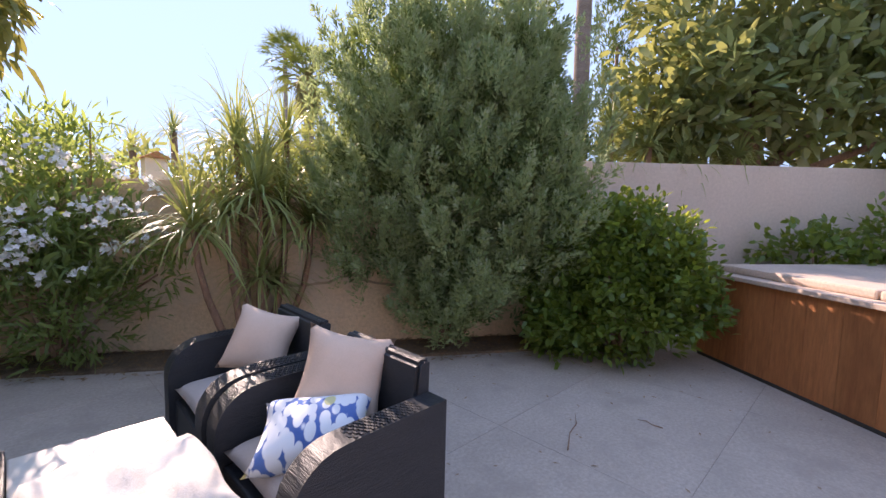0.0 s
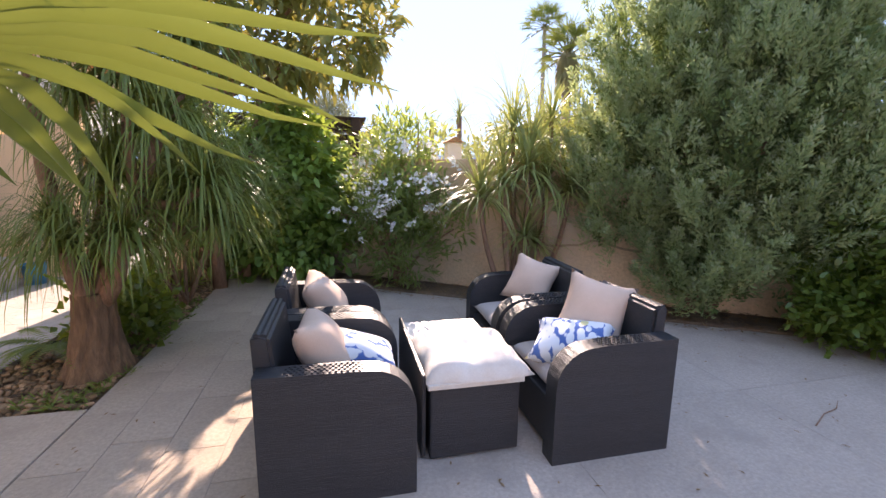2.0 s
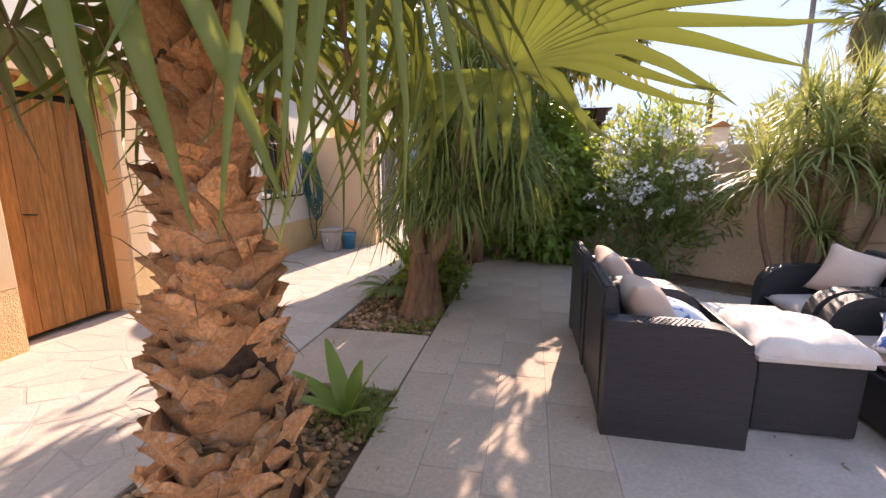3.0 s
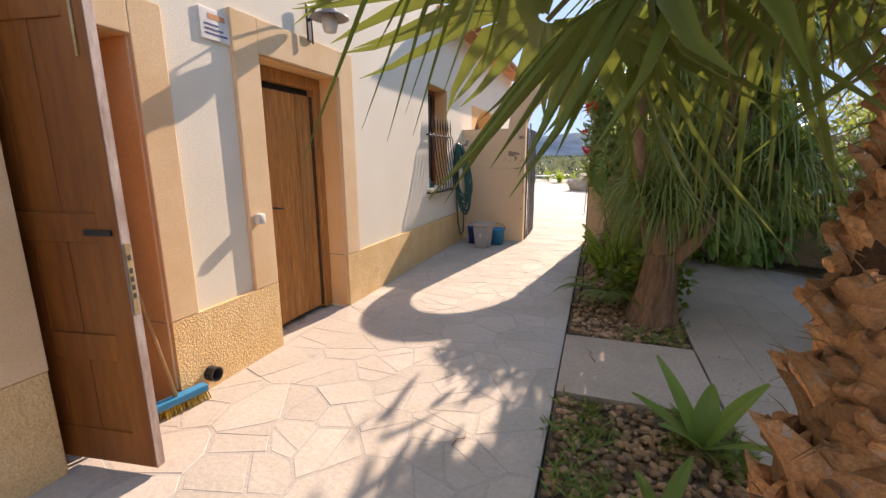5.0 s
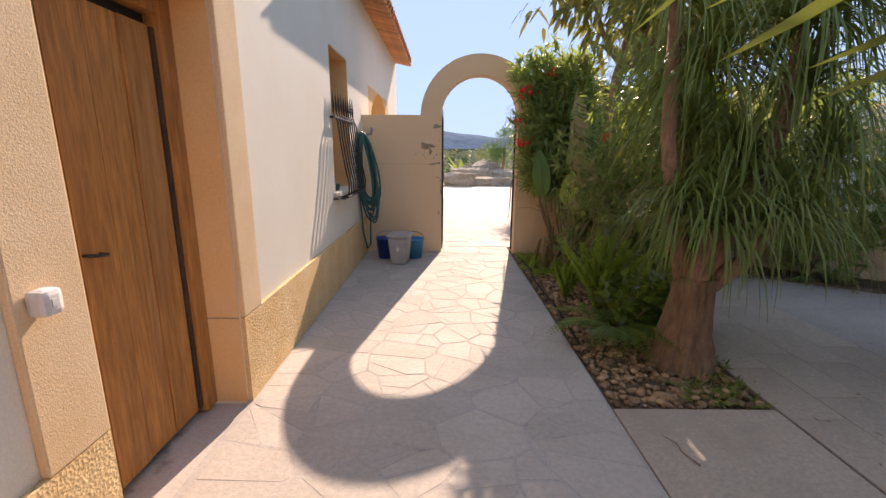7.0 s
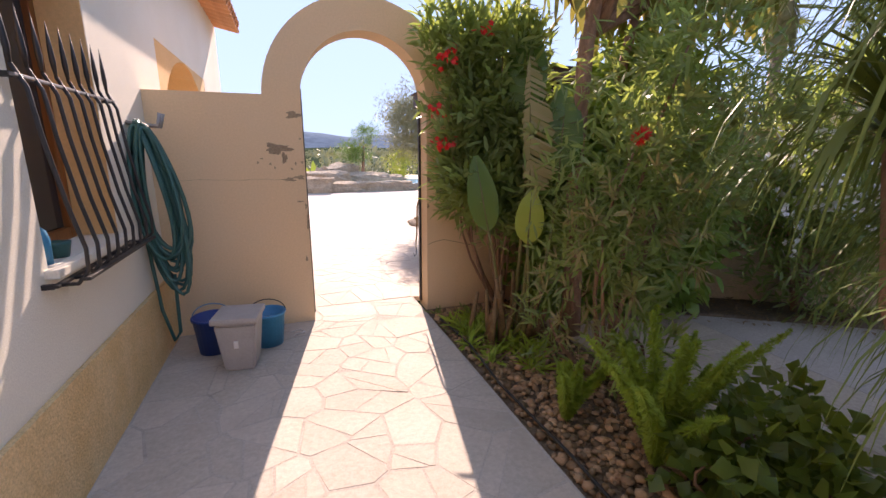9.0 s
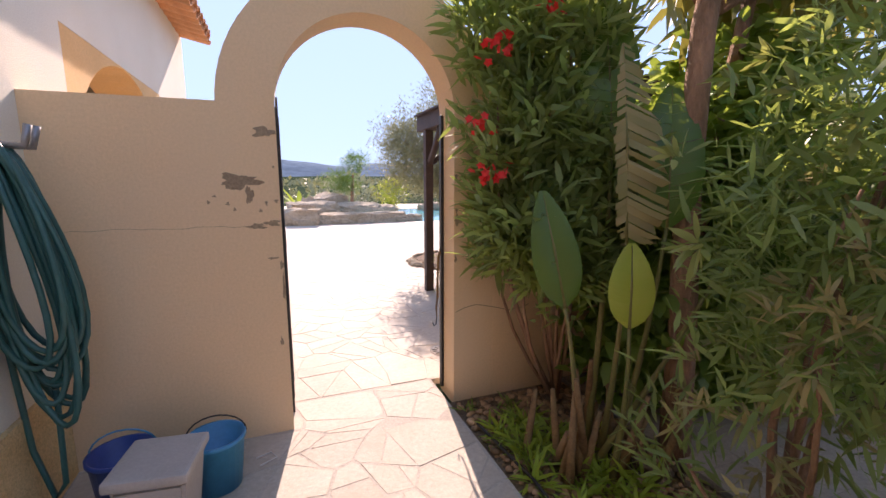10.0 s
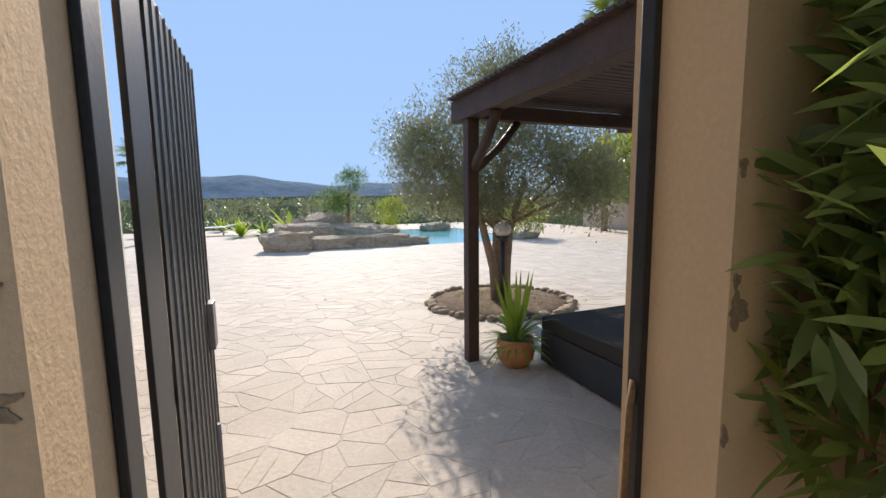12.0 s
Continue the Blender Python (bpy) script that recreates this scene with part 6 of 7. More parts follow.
# bottlebrush shrub with pale dry tufts
bott = thing("bottlebrush_shrub", "loose bottlebrush shrub with dry tips and a red flower", "bush", pose(2.75, -1.70, -0.03))
BB = [(0.0, 0, 1.45, 0.55, 0.5, 0.45), (0.3, 0.2, 1.1, 0.5, 0.5, 0.45), (-0.2, -0.05, 0.95, 0.35, 0.35, 0.35), (0.45, 0.1, 1.7, 0.55, 0.5, 0.5), (0.7, 0.3, 1.3, 0.5, 0.5, 0.5), (0.2, -0.1, 2.0, 0.5, 0.5, 0.4), (-0.32, 0.25, 0.42, 0.24, 0.28, 0.24), (-0.15, -0.3, 0.5, 0.25, 0.25, 0.25)]
part("branchwork", limbs((0.05, 0.1, 0), [(b[0], b[1], b[2]) for b in BB], 0.02, 0.006, 14), M_BARK, bott)
part("crown", foliage("crown", BB, 560, 10, 0.05, 0.12, 0.016, 37, up=0.3, out=0.5, wild=0.6, shell=0.45, long=True), L_OLEANDER, bott)
part("fresh_growth", foliage("fresh_tufts", BB, 60, 13, 0.010, 0.105, 0.022, 137, up=0.4, out=0.7, wild=0.8, shell=0.92, long=True), L_DRAC, bott, "yellow-green leaf rosettes", kind="stuff")
part("dry_growth", foliage("dry_tufts", [(0, -0.2, 1.1, 0.45, 0.3, 0.4), (-0.2, 0.1, 0.6, 0.3, 0.3, 0.3), (0.5, 0.0, 1.4, 0.4, 0.4, 0.4)], 62, 12, 0.012, 0.10, 0.014, 38, up=0.2, out=0.6, wild=0.7, shell=0.7, long=True), L_DRYLEAF, bott, "pale dry leaf tufts", kind="stuff")
rf = unit(np.random.default_rng(4).normal(size=(160, 3)))
part("flower", leaf_mesh("flower", np.tile([-0.22, -0.28, 1.53], (160, 1)) + rf * 0.012, rf, np.roll(rf, 1, 1), 0.042, 0.006), L_RED, bott, "round red brush flower")

# foxtail ferns, ivy and young plants in the beds
def foxtail(name, m, n, L, seed, label):
    f = thing(name, label, "fern", m)
    g = random.Random(seed)
    for i in range(n):
        a, lean = g.uniform(0, 6.28), g.uniform(0.1, 0.65)
        l = L * g.uniform(0.6, 1.15)
        pts = [np.array([math.cos(a) * lean * l * t ** 1.4, math.sin(a) * lean * l * t ** 1.4, l * t * (1 - 0.22 * lean * t)]) for t in np.linspace(0, 1, 60)]
        gg = np.random.default_rng(seed * 50 + i)
        P = np.repeat(np.array(pts)[6:], 20, 0)
        D = unit(gg.normal(size=P.shape) + np.array([0, 0, 0.35]))
        taper = np.repeat(np.sin(np.linspace(0.5, 2.95, 54)) ** 0.6, 20)
        part("plume", leaf_mesh("plume", P, D, np.roll(D, 1, 1), 0.050 * taper, 0.0065), L_FERN, f)
    return f


foxtail("foxtail_fern", pose(2.45, -2.35, -0.03), 24, 0.72, 3, "bright green foxtail fern with upright plumes")
foxtail("foxtail_fern", pose(2.28, -1.9, -0.03), 9, 0.42, 4, "small foxtail fern beside the path")
ivy = thing("ivy", "dark green ivy mound at the foot of the ponytail palm", "ivy", pose(2.62, -2.72, -0.03))
part("branchwork", limbs((0, 0, 0), [(0.2, 0.1, 0.3), (-0.2, 0.1, 0.25), (0, -0.2, 0.3)], 0.012, 0.005, 8), M_BARK, ivy)
part("leafage", foliage("leafage", [(0, 0, 0.18, 0.33, 0.30, 0.26), (0.15, 0.1, 0.3, 0.25, 0.25, 0.2)], 260, 3, 0.05, 0.085, 0.08, 39, up=0.2, wild=0.5, shell=0.75), L_LAUREL, ivy, kind="stuff")
cyc = thing("fern_clump", "arching dark fern fronds beside the ponytail palm", "fern", pose(2.35, -2.95, -0.03))
g = random.Random(17)
for i in range(16):
    a, l = g.uniform(0, 6.28), g.uniform(0.35, 0.55)
    t = np.linspace(0.1, 1, 22)
    sp = np.c_[np.cos(a) * l * t, np.sin(a) * l * t, 0.08 + l * (0.75 * t - 0.75 * t * t) + 0.05]
    P = np.repeat(sp, 2, 0)
    side = np.tile([1, -1], 22)[:, None] * np.array([-math.sin(a), math.cos(a), 0.1])
    D = side + np.array([math.cos(a), math.sin(a), 0]) * 0.5
    part("fern_frond", leaf_mesh("fern_frond", P, D, np.tile([0, 0, 1.0], (44, 1)), 0.11 * np.repeat(np.sin(np.pi * (0.12 + 0.85 * t)), 2), 0.016, 0.15), L_LAUREL if i % 3 else L_GRASS, cyc)


def rosette(m, n, L, W, seed, label, name="young_plant", material=None):
    o = thing(name, label, "plant", m)
    g = random.Random(seed)
    for i in range(n):
        a, el = 360 * i / n + g.uniform(-20, 20), g.uniform(35, 80)
        l = L * g.uniform(0.7, 1.1)
        part("leaf", paddle("leaf", l, W * g.uniform(0.8, 1.1), seed + i), material or L_STREL, o, "", pose(0, 0, 0.0, 0, 0, a) @ pose(0.01, 0, 0.03, 0, -el, 0))
    return o


rosette(pose(2.74, -5.02, -0.03), 6, 0.42, 0.125, 5, "young plant with broad upright green leaves in gravel", material=L_BUSH)
rosette(pose(2.5, -5.55, -0.03), 5, 0.25, 0.08, 9, "small green seedling in the gravel bed", material=L_BUSH)
# low weeds
def weeds(name, boxes, n, L, W, seed, label, material=None):
    g = np.random.default_rng(seed)
    P = []
    for x0, x1, y0, y1, k in boxes:
        c = np.c_[g.uniform(x0, x1, k), g.uniform(y0, y1, k)]
        q = np.repeat(c, n, 0) + g.normal(size=(k * n, 2)) * 0.025
        P.append(np.c_[q, np.full(len(q), -0.02)])
    P = np.concatenate(P)
    D = unit(g.normal(size=P.shape) * np.array([1, 1, 0.2]) + np.array([0, 0, 0.9]))
    return place(name, leaf_mesh(name, P, D, unit(g.normal(size=P.shape)), L * g.uniform(0.5, 1.3, len(P)), W, 0.2, True), material or L_GRASS, None, label, kind="stuff")


weeds("weeds", [(2.06, 2.3, -5.6, -4.75, 28), (2.6, 2.92, -5.2, -4.75, 40), (2.1, 2.9, -6.9, -5.4, 40), (2.1, 2.4, -0.9, -0.1, 26), (2.5, 2.9, -3.75, -3.45, 14), (2.7, 2.95, -3.4, -1.5, 40)], 12, 0.10, 0.012, 61, "low weeds and grass tufts in the beds")
weeds("leafy_weeds", [(2.12, 2.45, -1.4, -0.25, 16), (2.3, 2.6, -1.2, -0.5, 9)], 22, 0.20, 0.018, 62, "leafy weed clumps beside the gate pier", L_FERN)
# pebbles
def strew(name, areas, size, seed, label):
    gg = np.random.default_rng(seed)
    P = np.concatenate([np.c_[gg.uniform(x0, x1, k), gg.uniform(y0, y1, k), gg.uniform(-0.03, -0.008, k)] for x0, x1, y0, y1, k in areas])
    place(name, cloud_stones(P, size, seed), M_PEBBLE, None, label, kind="stuff")


strew("pebbles", [(2.06, 2.90, -7.1, -4.75, 2000), (2.06, 2.90, -3.76, -0.05, 3100)], 0.025, 5, "brown and tan pebbles covering the planting beds")
strew("wall_gravel", [(6.2, 7.6, -2.2, -1.9, 10)], 0.02, 6, "gravel crumbs at the wall foot")
# irrigation hose in the bed
irr = thing("irrigation_hose", "thin black irrigation hose along the bed edge", "hose")
part("tube", tubem([(2.08, -0.35, 0.01), (2.12, -0.9, 0.015), (2.08, -1.5, 0.012), (2.11, -2.2, 0.012), (2.09, -3.0, 0.01)], 0.008, 6), M_DARK, irr)

# ---- trees beyond the wall ----
fic = thing("rubber_tree", "large rubber tree with bronze-tinted leaves behind the wall", "tree", pose(12.4, -4.7, -0.05))
FB = [(0, 0, 3.2, 1.3, 1.3, 1.0), (-0.9, 0.6, 3.0, 1.0, 1.0, 0.95), (0.9, -1.1, 3.2, 1.3, 1.3, 1.1), (0.1, 0.2, 4.4, 1.4, 1.4, 1.0), (1.2, -1.6, 4.2, 1.2, 1.2, 1.0), (-1.2, 0.9, 2.5, 0.5, 0.5, 0.45), (0.9, -2.2, 2.2, 0.9, 0.9, 0.9), (1.5, -2.9, 3.2, 1.1, 1.1, 1.0)]
part("trunk", tubem([(0.3, -0.2, 0), (0.2, -0.1, 1.2), (0.05, 0, 2.4), (0, 0, 3.4)], [0.22, 0.18, 0.14, 0.08], 10), M_BARK, fic)
part("branchwork", limbs((0.1, 0, 1.8), [(b[0], b[1], b[2]) for b in FB], 0.08, 0.02, 19), M_BARK, fic)
part("crown", foliage("crown", FB, 1900, 8, 0.07, 0.26, 0.085, 41, up=0.35, out=0.7, wild=0.75, shell=0.7, long=True, droop=0.12, lump=0.26), L_FICUS, fic)
tp = thing("tall_palm", "tall palm with a bare pale trunk behind the wall", "palm", pose(10.63, -3.07, -0.05))
part("trunk", tubem([(0, 0, 0), (-0.03, 0.02, 2.0), (-0.05, 0.03, 4.2), (-0.05, 0.03, 6.2)], [0.13, 0.115, 0.105, 0.10], 12), M_PALEBARK, tp)
for i in range(14):
    part("frond", FANS[i % 3], None, tp, "", pose(-0.05, 0.03, 6.2, 0, 0, i * 26) @ pose(0.5, 0, 0.12, 0, -30 + 22 * (i % 4), 0))


def cypress(x, yv, hgt, r, seed, m=None):
    c = thing("cypress", "slender dark green cypress beyond the garden wall", "tree", pose(x, yv, -0.05), "cypresses behind the wall")
    part("trunk", tubem([(0, 0, 0), (0, 0, hgt * 0.6)], [0.09, 0.03], 7), M_BARK, c)
    blobs = [(0.1 * math.sin(k * 2.0), 0.1 * math.cos(k * 1.3), 0.5 + hgt * k / 9, r * (1.02 - 0.85 * (k / 8.6) ** 1.7), r * (1.02 - 0.85 * (k / 8.6) ** 1.7), hgt * 0.10) for k in range(9)]
    part("crown", foliage("crown", blobs, 900, 10, 0.05, 0.12, 0.03, seed, up=1.2, out=0.4, wild=0.3, shell=0.75), L_CYPRESS, c)


for i, (x, yv, hh, r) in enumerate(((11.9, -1.6, 6.8, 0.42), (13.1, -2.4, 7.6, 0.55), (10.9, 0.6, 5.4, 0.42), (9.8, 1.0, 6.3, 0.45), (12.6, 1.4, 6.2, 0.5), (9.3, -0.9, 4.9, 0.4))):
    cypress(x, yv, hh, r, 50 + i)


def far_palm(x, yv, hgt, sc, label, skirt=True):
    p = thing("far_palm", label, "palm", pose(x, yv, -0.05))
    part("trunk", tubem([(0, 0, 0), (0.05, 0, hgt * 0.5), (0, 0, hgt)], [0.14, 0.10, 0.09], 9), M_PALEBARK, p)
    g = random.Random(int(x * 10))
    for i in range(24):
        el = -30 + 105 * (i / 23)
        m = pose(0, 0, hgt, 0, 0, i * 137.5) @ pose(0, 0, 0, 0, -el, 0)
        part("leaf_stalk", tubem([(0.02, 0, 0), (0.75 * sc, 0, 0)], [0.02, 0.012], 5), M_PETIOLE, p, "", m)
        part("frond", FANS[4], None, p, "", m @ pose(0.75 * sc, 0, 0, g.uniform(-25, 25)) @ Matrix.Diagonal((sc * 0.62, sc * 0.62, sc * 0.62, 1)))
    if skirt:
        gg = np.random.default_rng(int(x * 7))
        a = gg.uniform(0, 6.28, 400)
        P = np.c_[np.cos(a) * 0.1, np.sin(a) * 0.1, hgt - gg.uniform(-0.1, 0.55, 400)]
        part("dry_skirt", leaf_mesh("dry_skirt", P, np.c_[np.cos(a) * 0.6, np.sin(a) * 0.6, -np.ones(400)], np.c_[np.cos(a), np.sin(a), np.ones(400)], 0.34, 0.06, 0.1, True), L_DRYLEAF, p, "hanging dry leaf skirt")


far_palm(9.2, 2.1, 3.95, 0.62, "palm with a brown leaf skirt beyond the wall")
for i, (x, yv, z, sc) in enumerate(((6.75, 1.7, 2.55, 0.85), (6.25, 1.9, 2.3, 0.7), (7.6, 1.4, 2.35, 0.8), (8.3, 1.2, 2.5, 0.8))):
    yu = thing("yucca", "spiky yucca showing over the garden wall", "plant", pose(x, yv, -0.05), "yuccas behind the wall")
    part("stem", tubem([(0, 0, 0), (0.03, 0, z * 0.5), (0, 0, z)], [0.07, 0.055, 0.05], 8), M_BARK, yu)
    part("leaf_head", DH[i % 2], None, yu, "", pose(0, 0, z) @ Matrix.Diagonal((sc * 0.8, sc * 0.8, sc * 0.8, 1)))
for i, (x, yv, z, sc) in enumerate(((10.35, -3.55, 2.15, 0.8), (10.75, -3.95, 2.3, 0.85), (11.15, -4.25, 2.1, 0.8), (11.6, -4.75, 2.2, 0.8), (10.6, -3.5, 2.6, 0.75))):
    st = thing("strap_leaf_plant", "arching strap-leaved plant behind the pale wall", "plant", pose(x, yv, -0.05), "strap-leaved plants behind the wall")
    part("stem", tubem([(0, 0, 0), (0.02, 0, z * 0.5), (0, 0, z)], [0.05, 0.045, 0.04], 8), M_BARK, st)
    part("leaf_head", DH[i % 2], None, st, "", pose(0, 0, z, 0, 0, 70 * i) @ Matrix.Diagonal((sc, sc, sc, 1)))
# shrubs over the wall top
over = thing("wall_top_shrubs", "mixed green shrubs showing over the garden wall", "bush", pose(0, 0, 0))
part("branchwork", limbs((6.9, -0.4, 0), [(6.4, -0.2, 1.8), (7.6, -0.8, 1.9), (8.0, -0.7, 2.1)], 0.03, 0.01, 5), M_BARK, over)
part("crown", foliage("crown", [(6.9, -0.5, 1.75, 0.7, 0.4, 0.5), (7.8, -1.0, 1.9, 0.7, 0.4, 0.6), (6.0, 0.3, 1.6, 0.7, 0.5, 0.5), (5.0, 0.6, 1.7, 0.7, 0.4, 0.6)], 420, 9, 0.06, 0.14, 0.04, 44, up=0.5, wild=0.6, shell=0.6, long=True), L_DRAC, over)
pil = thing("gate_pillar", "white pillar with a terracotta cap beyond the wall", "pillar", pose(5.97, -0.88, -0.05))
part("shaft", boxm(-0.10, 0.10, -0.10, 0.10, 0, 1.90, bevel=0.01), M_STUCCO, pil)
part("cap", prism(bmesh.new(), [(-0.13, 1.901), (0.13, 1.901), (0.0, 1.97)], -0.13, 0.13, "y"), M_TERRACOTTA, pil, "terracotta cap")
# plants on the tub corner
low_ = thing("potted_shrub", "dark green shrub growing behind the hot tub", "bush", pose(11.3, -5.6, -0.05))
part("branchwork", limbs((0, -0.2, 0), [(0, 0, 1.1), (0.6, -0.9, 1.3), (0.2, -0.4, 0.8)], 0.03, 0.01, 3), M_BARK, low_)
part("crown", foliage("crown", [(0, 0, 1.05, 0.5, 0.5, 0.35), (0.6, -0.9, 1.2, 0.7, 0.7, 0.6), (0.2, -0.4, 0.6, 0.6, 0.8, 0.6)], 380, 8, 0.06, 0.11, 0.06, 45, up=0.4, wild=0.6, shell=0.6, long=True), L_LAUREL, low_)


# ---- terrace beyond the gate ----
perg = thing("pergola", "dark stained timber pergola with a slatted roof", "pergola", pose(2.865, 2.765, 0.0))
for x, yv in ((0, 0), (1.86, 0), (1.86, -2.2)):
    part("post", boxm(x - 0.05, x + 0.05, yv - 0.05, yv + 0.05, -0.01, 2.06, bevel=0.006), M_PERGOLA, perg)
part("beam", boxm(-0.07, 0.07, -2.5, 0.25, 2.062, 2.24, bevel=0.006), M_PERGOLA, perg)
part("beam", boxm(1.79, 1.93, -2.5, 0.25, 2.062, 2.24, bevel=0.006), M_PERGOLA, perg)
part("cross_beam", boxm(0.071, 1.789, -0.05, 0.05, 2.062, 2.18, bevel=0.006), M_PERGOLA, perg)
part("cross_beam", boxm(0.071, 1.789, -2.3, -2.2, 2.062, 2.18, bevel=0.006), M_PERGOLA, perg)
for a, b in (((0, -0.45, 2.06), (0, -0.06, 1.66)), ((0.45, 0, 2.06), (0.06, 0, 1.66))):
    part("brace", tubem([a, Vector(a).lerp(Vector(b), 0.5) + Vector((0, 0, -0.03)), b], 0.04, 4), M_PERGOLA, perg)
for i in range(38):
    yv = -2.48 + i * 0.072
    part("roof_slat", boxm(-0.12, 2.02, yv - 0.026, yv + 0.026, 2.2405, 2.262), M_PERGOLA, perg)

pot = thing("plant_pot", "round terracotta pot with a spiky yucca", "plant pot", pose(3.16, 2.52, 0.0))
part("pot", lathe(bmesh.new(), [(0.0, 0.001), (0.10, 0.001), (0.15, 0.07), (0.165, 0.15), (0.15, 0.22), (0.155, 0.24), (0.135, 0.24), (0.13, 0.2), (0.0, 0.2)], 24), M_TERRACOTTA, pot)
yh = strap_head("rosette", 75, 0.42, 0.03, 71, (0.0, 1.5), 0.45, 5)
part("rosette", yh, L_BUSH, pot, "", pose(0, 0, 0.2))
part("leaf_spray", leaf_mesh("leaf_spray", np.array([[0.01 * i, 0.008 * i, 0.2] for i in range(-3, 4)]), np.array([[0.10 * i, 0.05 * (i % 2), 1.0] for i in range(-3, 4)]), np.tile([0, -1.0, 0.2], (7, 1)), 0.62, 0.04, 0, True), L_FERN, pot)

daybed = thing("outdoor_sofa", "low black outdoor sofa under the pergola", "sofa", pose(3.37, 1.60, 0.0))
part("base", boxm(0.0, 1.6, -0.65, 0.86, 0.03, 0.30, bevel=0.012), M_RATTAN, daybed)
part("seat", boxm(0.002, 1.6, -0.65, 0.86, 0.302, 0.42, bevel=0.02), M_DARK, daybed, "flat black seat pad")
part("backrest", boxm(1.45, 1.6, -0.65, 0.86, 0.422, 0.75, bevel=0.02), M_RATTAN, daybed)
for x in (0.05, 1.5):
    for yv in (-0.6, 0.8):
        part("foot", boxm(x, x + 0.05, yv, yv + 0.05, -0.005, 0.03), M_DARK, daybed)

olive = thing("olive_tree", "olive tree with grey-green leaves and a forked trunk", "tree", pose(4.15, 4.55, -0.03))
VB = [(0.0, 0.0, 2.3, 1.0, 1.0, 0.75), (-0.75, 0.25, 1.75, 0.75, 0.7, 0.6), (0.75, -0.4, 1.8, 0.75, 0.7, 0.6), (0.1, 0.1, 2.95, 0.65, 0.65, 0.45), (-0.3, -0.2, 1.5, 0.6, 0.6, 0.4), (0.9, -0.7, 1.55, 0.55, 0.5, 0.5), (-0.95, 0.5, 2.2, 0.5, 0.5, 0.4)]
for pts in (((-0.05, 0, 0), (-0.10, 0, 0.5), (-0.22, 0.05, 1.0), (-0.35, 0.1, 1.6)), ((0.08, 0, 0), (0.10, 0, 0.5), (0.16, 0.02, 1.0), (0.32, -0.1, 1.7)), ((0.03, 0.05, 0), (0.0, 0.1, 0.8), (0.05, 0.1, 1.9))):
    part("trunk", tubem(pts, [0.075, 0.06, 0.05, 0.035][:len(pts)], 9), M_PALEBARK, olive)
part("branchwork", limbs((0, 0.05, 1.0), [(b[0], b[1], b[2]) for b in VB], 0.035, 0.008, 23), M_BARK, olive)
part("crown", foliage("crown", VB, 3800, 14, 0.07, 0.068, 0.016, 71, up=0.5, out=0.5, wild=0.55, shell=0.5, lump=0.25), L_OLIVE, olive)
a = np.linspace(0, 2 * math.pi, 46, endpoint=False)
ringm = cloud_stones(np.c_[4.15 + 0.95 * np.cos(a), 4.55 + 0.95 * np.sin(a), np.full(46, 0.02)], 0.085, 72)
place("bed_rim_stones", ringm, M_ROCK, None, "ring of rough stones round the olive bed", kind="stuff")
struct("bed_soil_olive", lathe(bmesh.new(), [(0.0, 0.035), (0.6, 0.03), (0.93, 0.012), (0.93, -0.03)], 32, (4.15, 4.55)), M_SOIL, "soil of the round olive bed", "soil")
weeds("bed_weeds", [(3.6, 4.7, 4.0, 5.1, 70)], 12, 0.12, 0.014, 63, "dry weeds under the olive tree")
glob = thing("garden_lamp", "white globe garden lamp on a short dark post", "lamp", pose(3.99, 4.2, 0.0))
part("post", tubem([(0, 0, 0), (0, 0, 0.88)], 0.03, 8), M_IRON, glob)
part("collar", lathe(bmesh.new(), [(0.03, 0.86), (0.08, 0.9), (0.08, 0.93), (0.0, 0.93)], 14), M_IRON, glob)
bm = bmesh.new()
bmesh.ops.create_icosphere(bm, subdivisions=3, radius=0.11, matrix=Matrix.Translation((0, 0, 1.02)))
for v in bm.verts:
    v.co.z = 1.02 + (v.co.z - 1.02) * 0.85
part("globe", bm, M_WHITE, glob, "white opal globe")


def rock(name, m, sx, sy, sz, seed, label):
    """A worn boulder: a noisy rounded block."""
    bm = bmesh.new()
    bmesh.ops.create_cube(bm, size=1)
    bmesh.ops.subdivide_edges(bm, edges=bm.edges[:], cuts=7, use_grid_fill=True)
    for v in bm.verts:
        d = v.co.normalized()
        q = v.co.lerp(d * 0.62, 0.35)
        k = 1 + 0.22 * noise.noise(v.co * 2.3 + Vector((seed, 0, 0))) + 0.10 * noise.noise(v.co * 6 + Vector((0, seed, 0)))
        v.co = Vector((q.x * sx * k, q.y * sy * k, (q.z + 0.42) * sz * k))
    o = place(name, bm, M_ROCK, None, label, m)
    return tagged(o, category="rock", group="pool rocks")


RL = "worn tan boulder at the pool edge"
for i, (x, yv, sx, sy, sz, rz) in enumerate(((1.75, 12.3, 1.3, 0.9, 0.62, -10), (3.0, 12.35, 1.9, 0.7, 0.42, 3), (4.4, 12.35, 1.7, 0.6, 0.42, 0), (5.4, 12.4, 1.0, 0.5, 0.30, 4), (2.3, 14.2, 1.8, 1.2, 0.75, 10), (3.9, 14.8, 2.2, 1.2, 0.6, -6), (2.9, 15.6, 1.6, 1.3, 0.95, 20), (5.0, 15.2, 1.3, 0.9, 0.5, 0), (9.4, 12.2, 0.9, 0.6, 0.3, 10), (8.2, 17.6, 1.3, 0.8, 0.4, 15))):
    rock("pool_rock", pose(x, yv, -0.08, 0, 0, rz), sx, sy, sz, i * 3.7, RL)
struct("pool_water", boxm(3.2, 9.5, 11.9, 18.5, -0.055, -0.02), M_WATER, "turquoise pool water", "water")
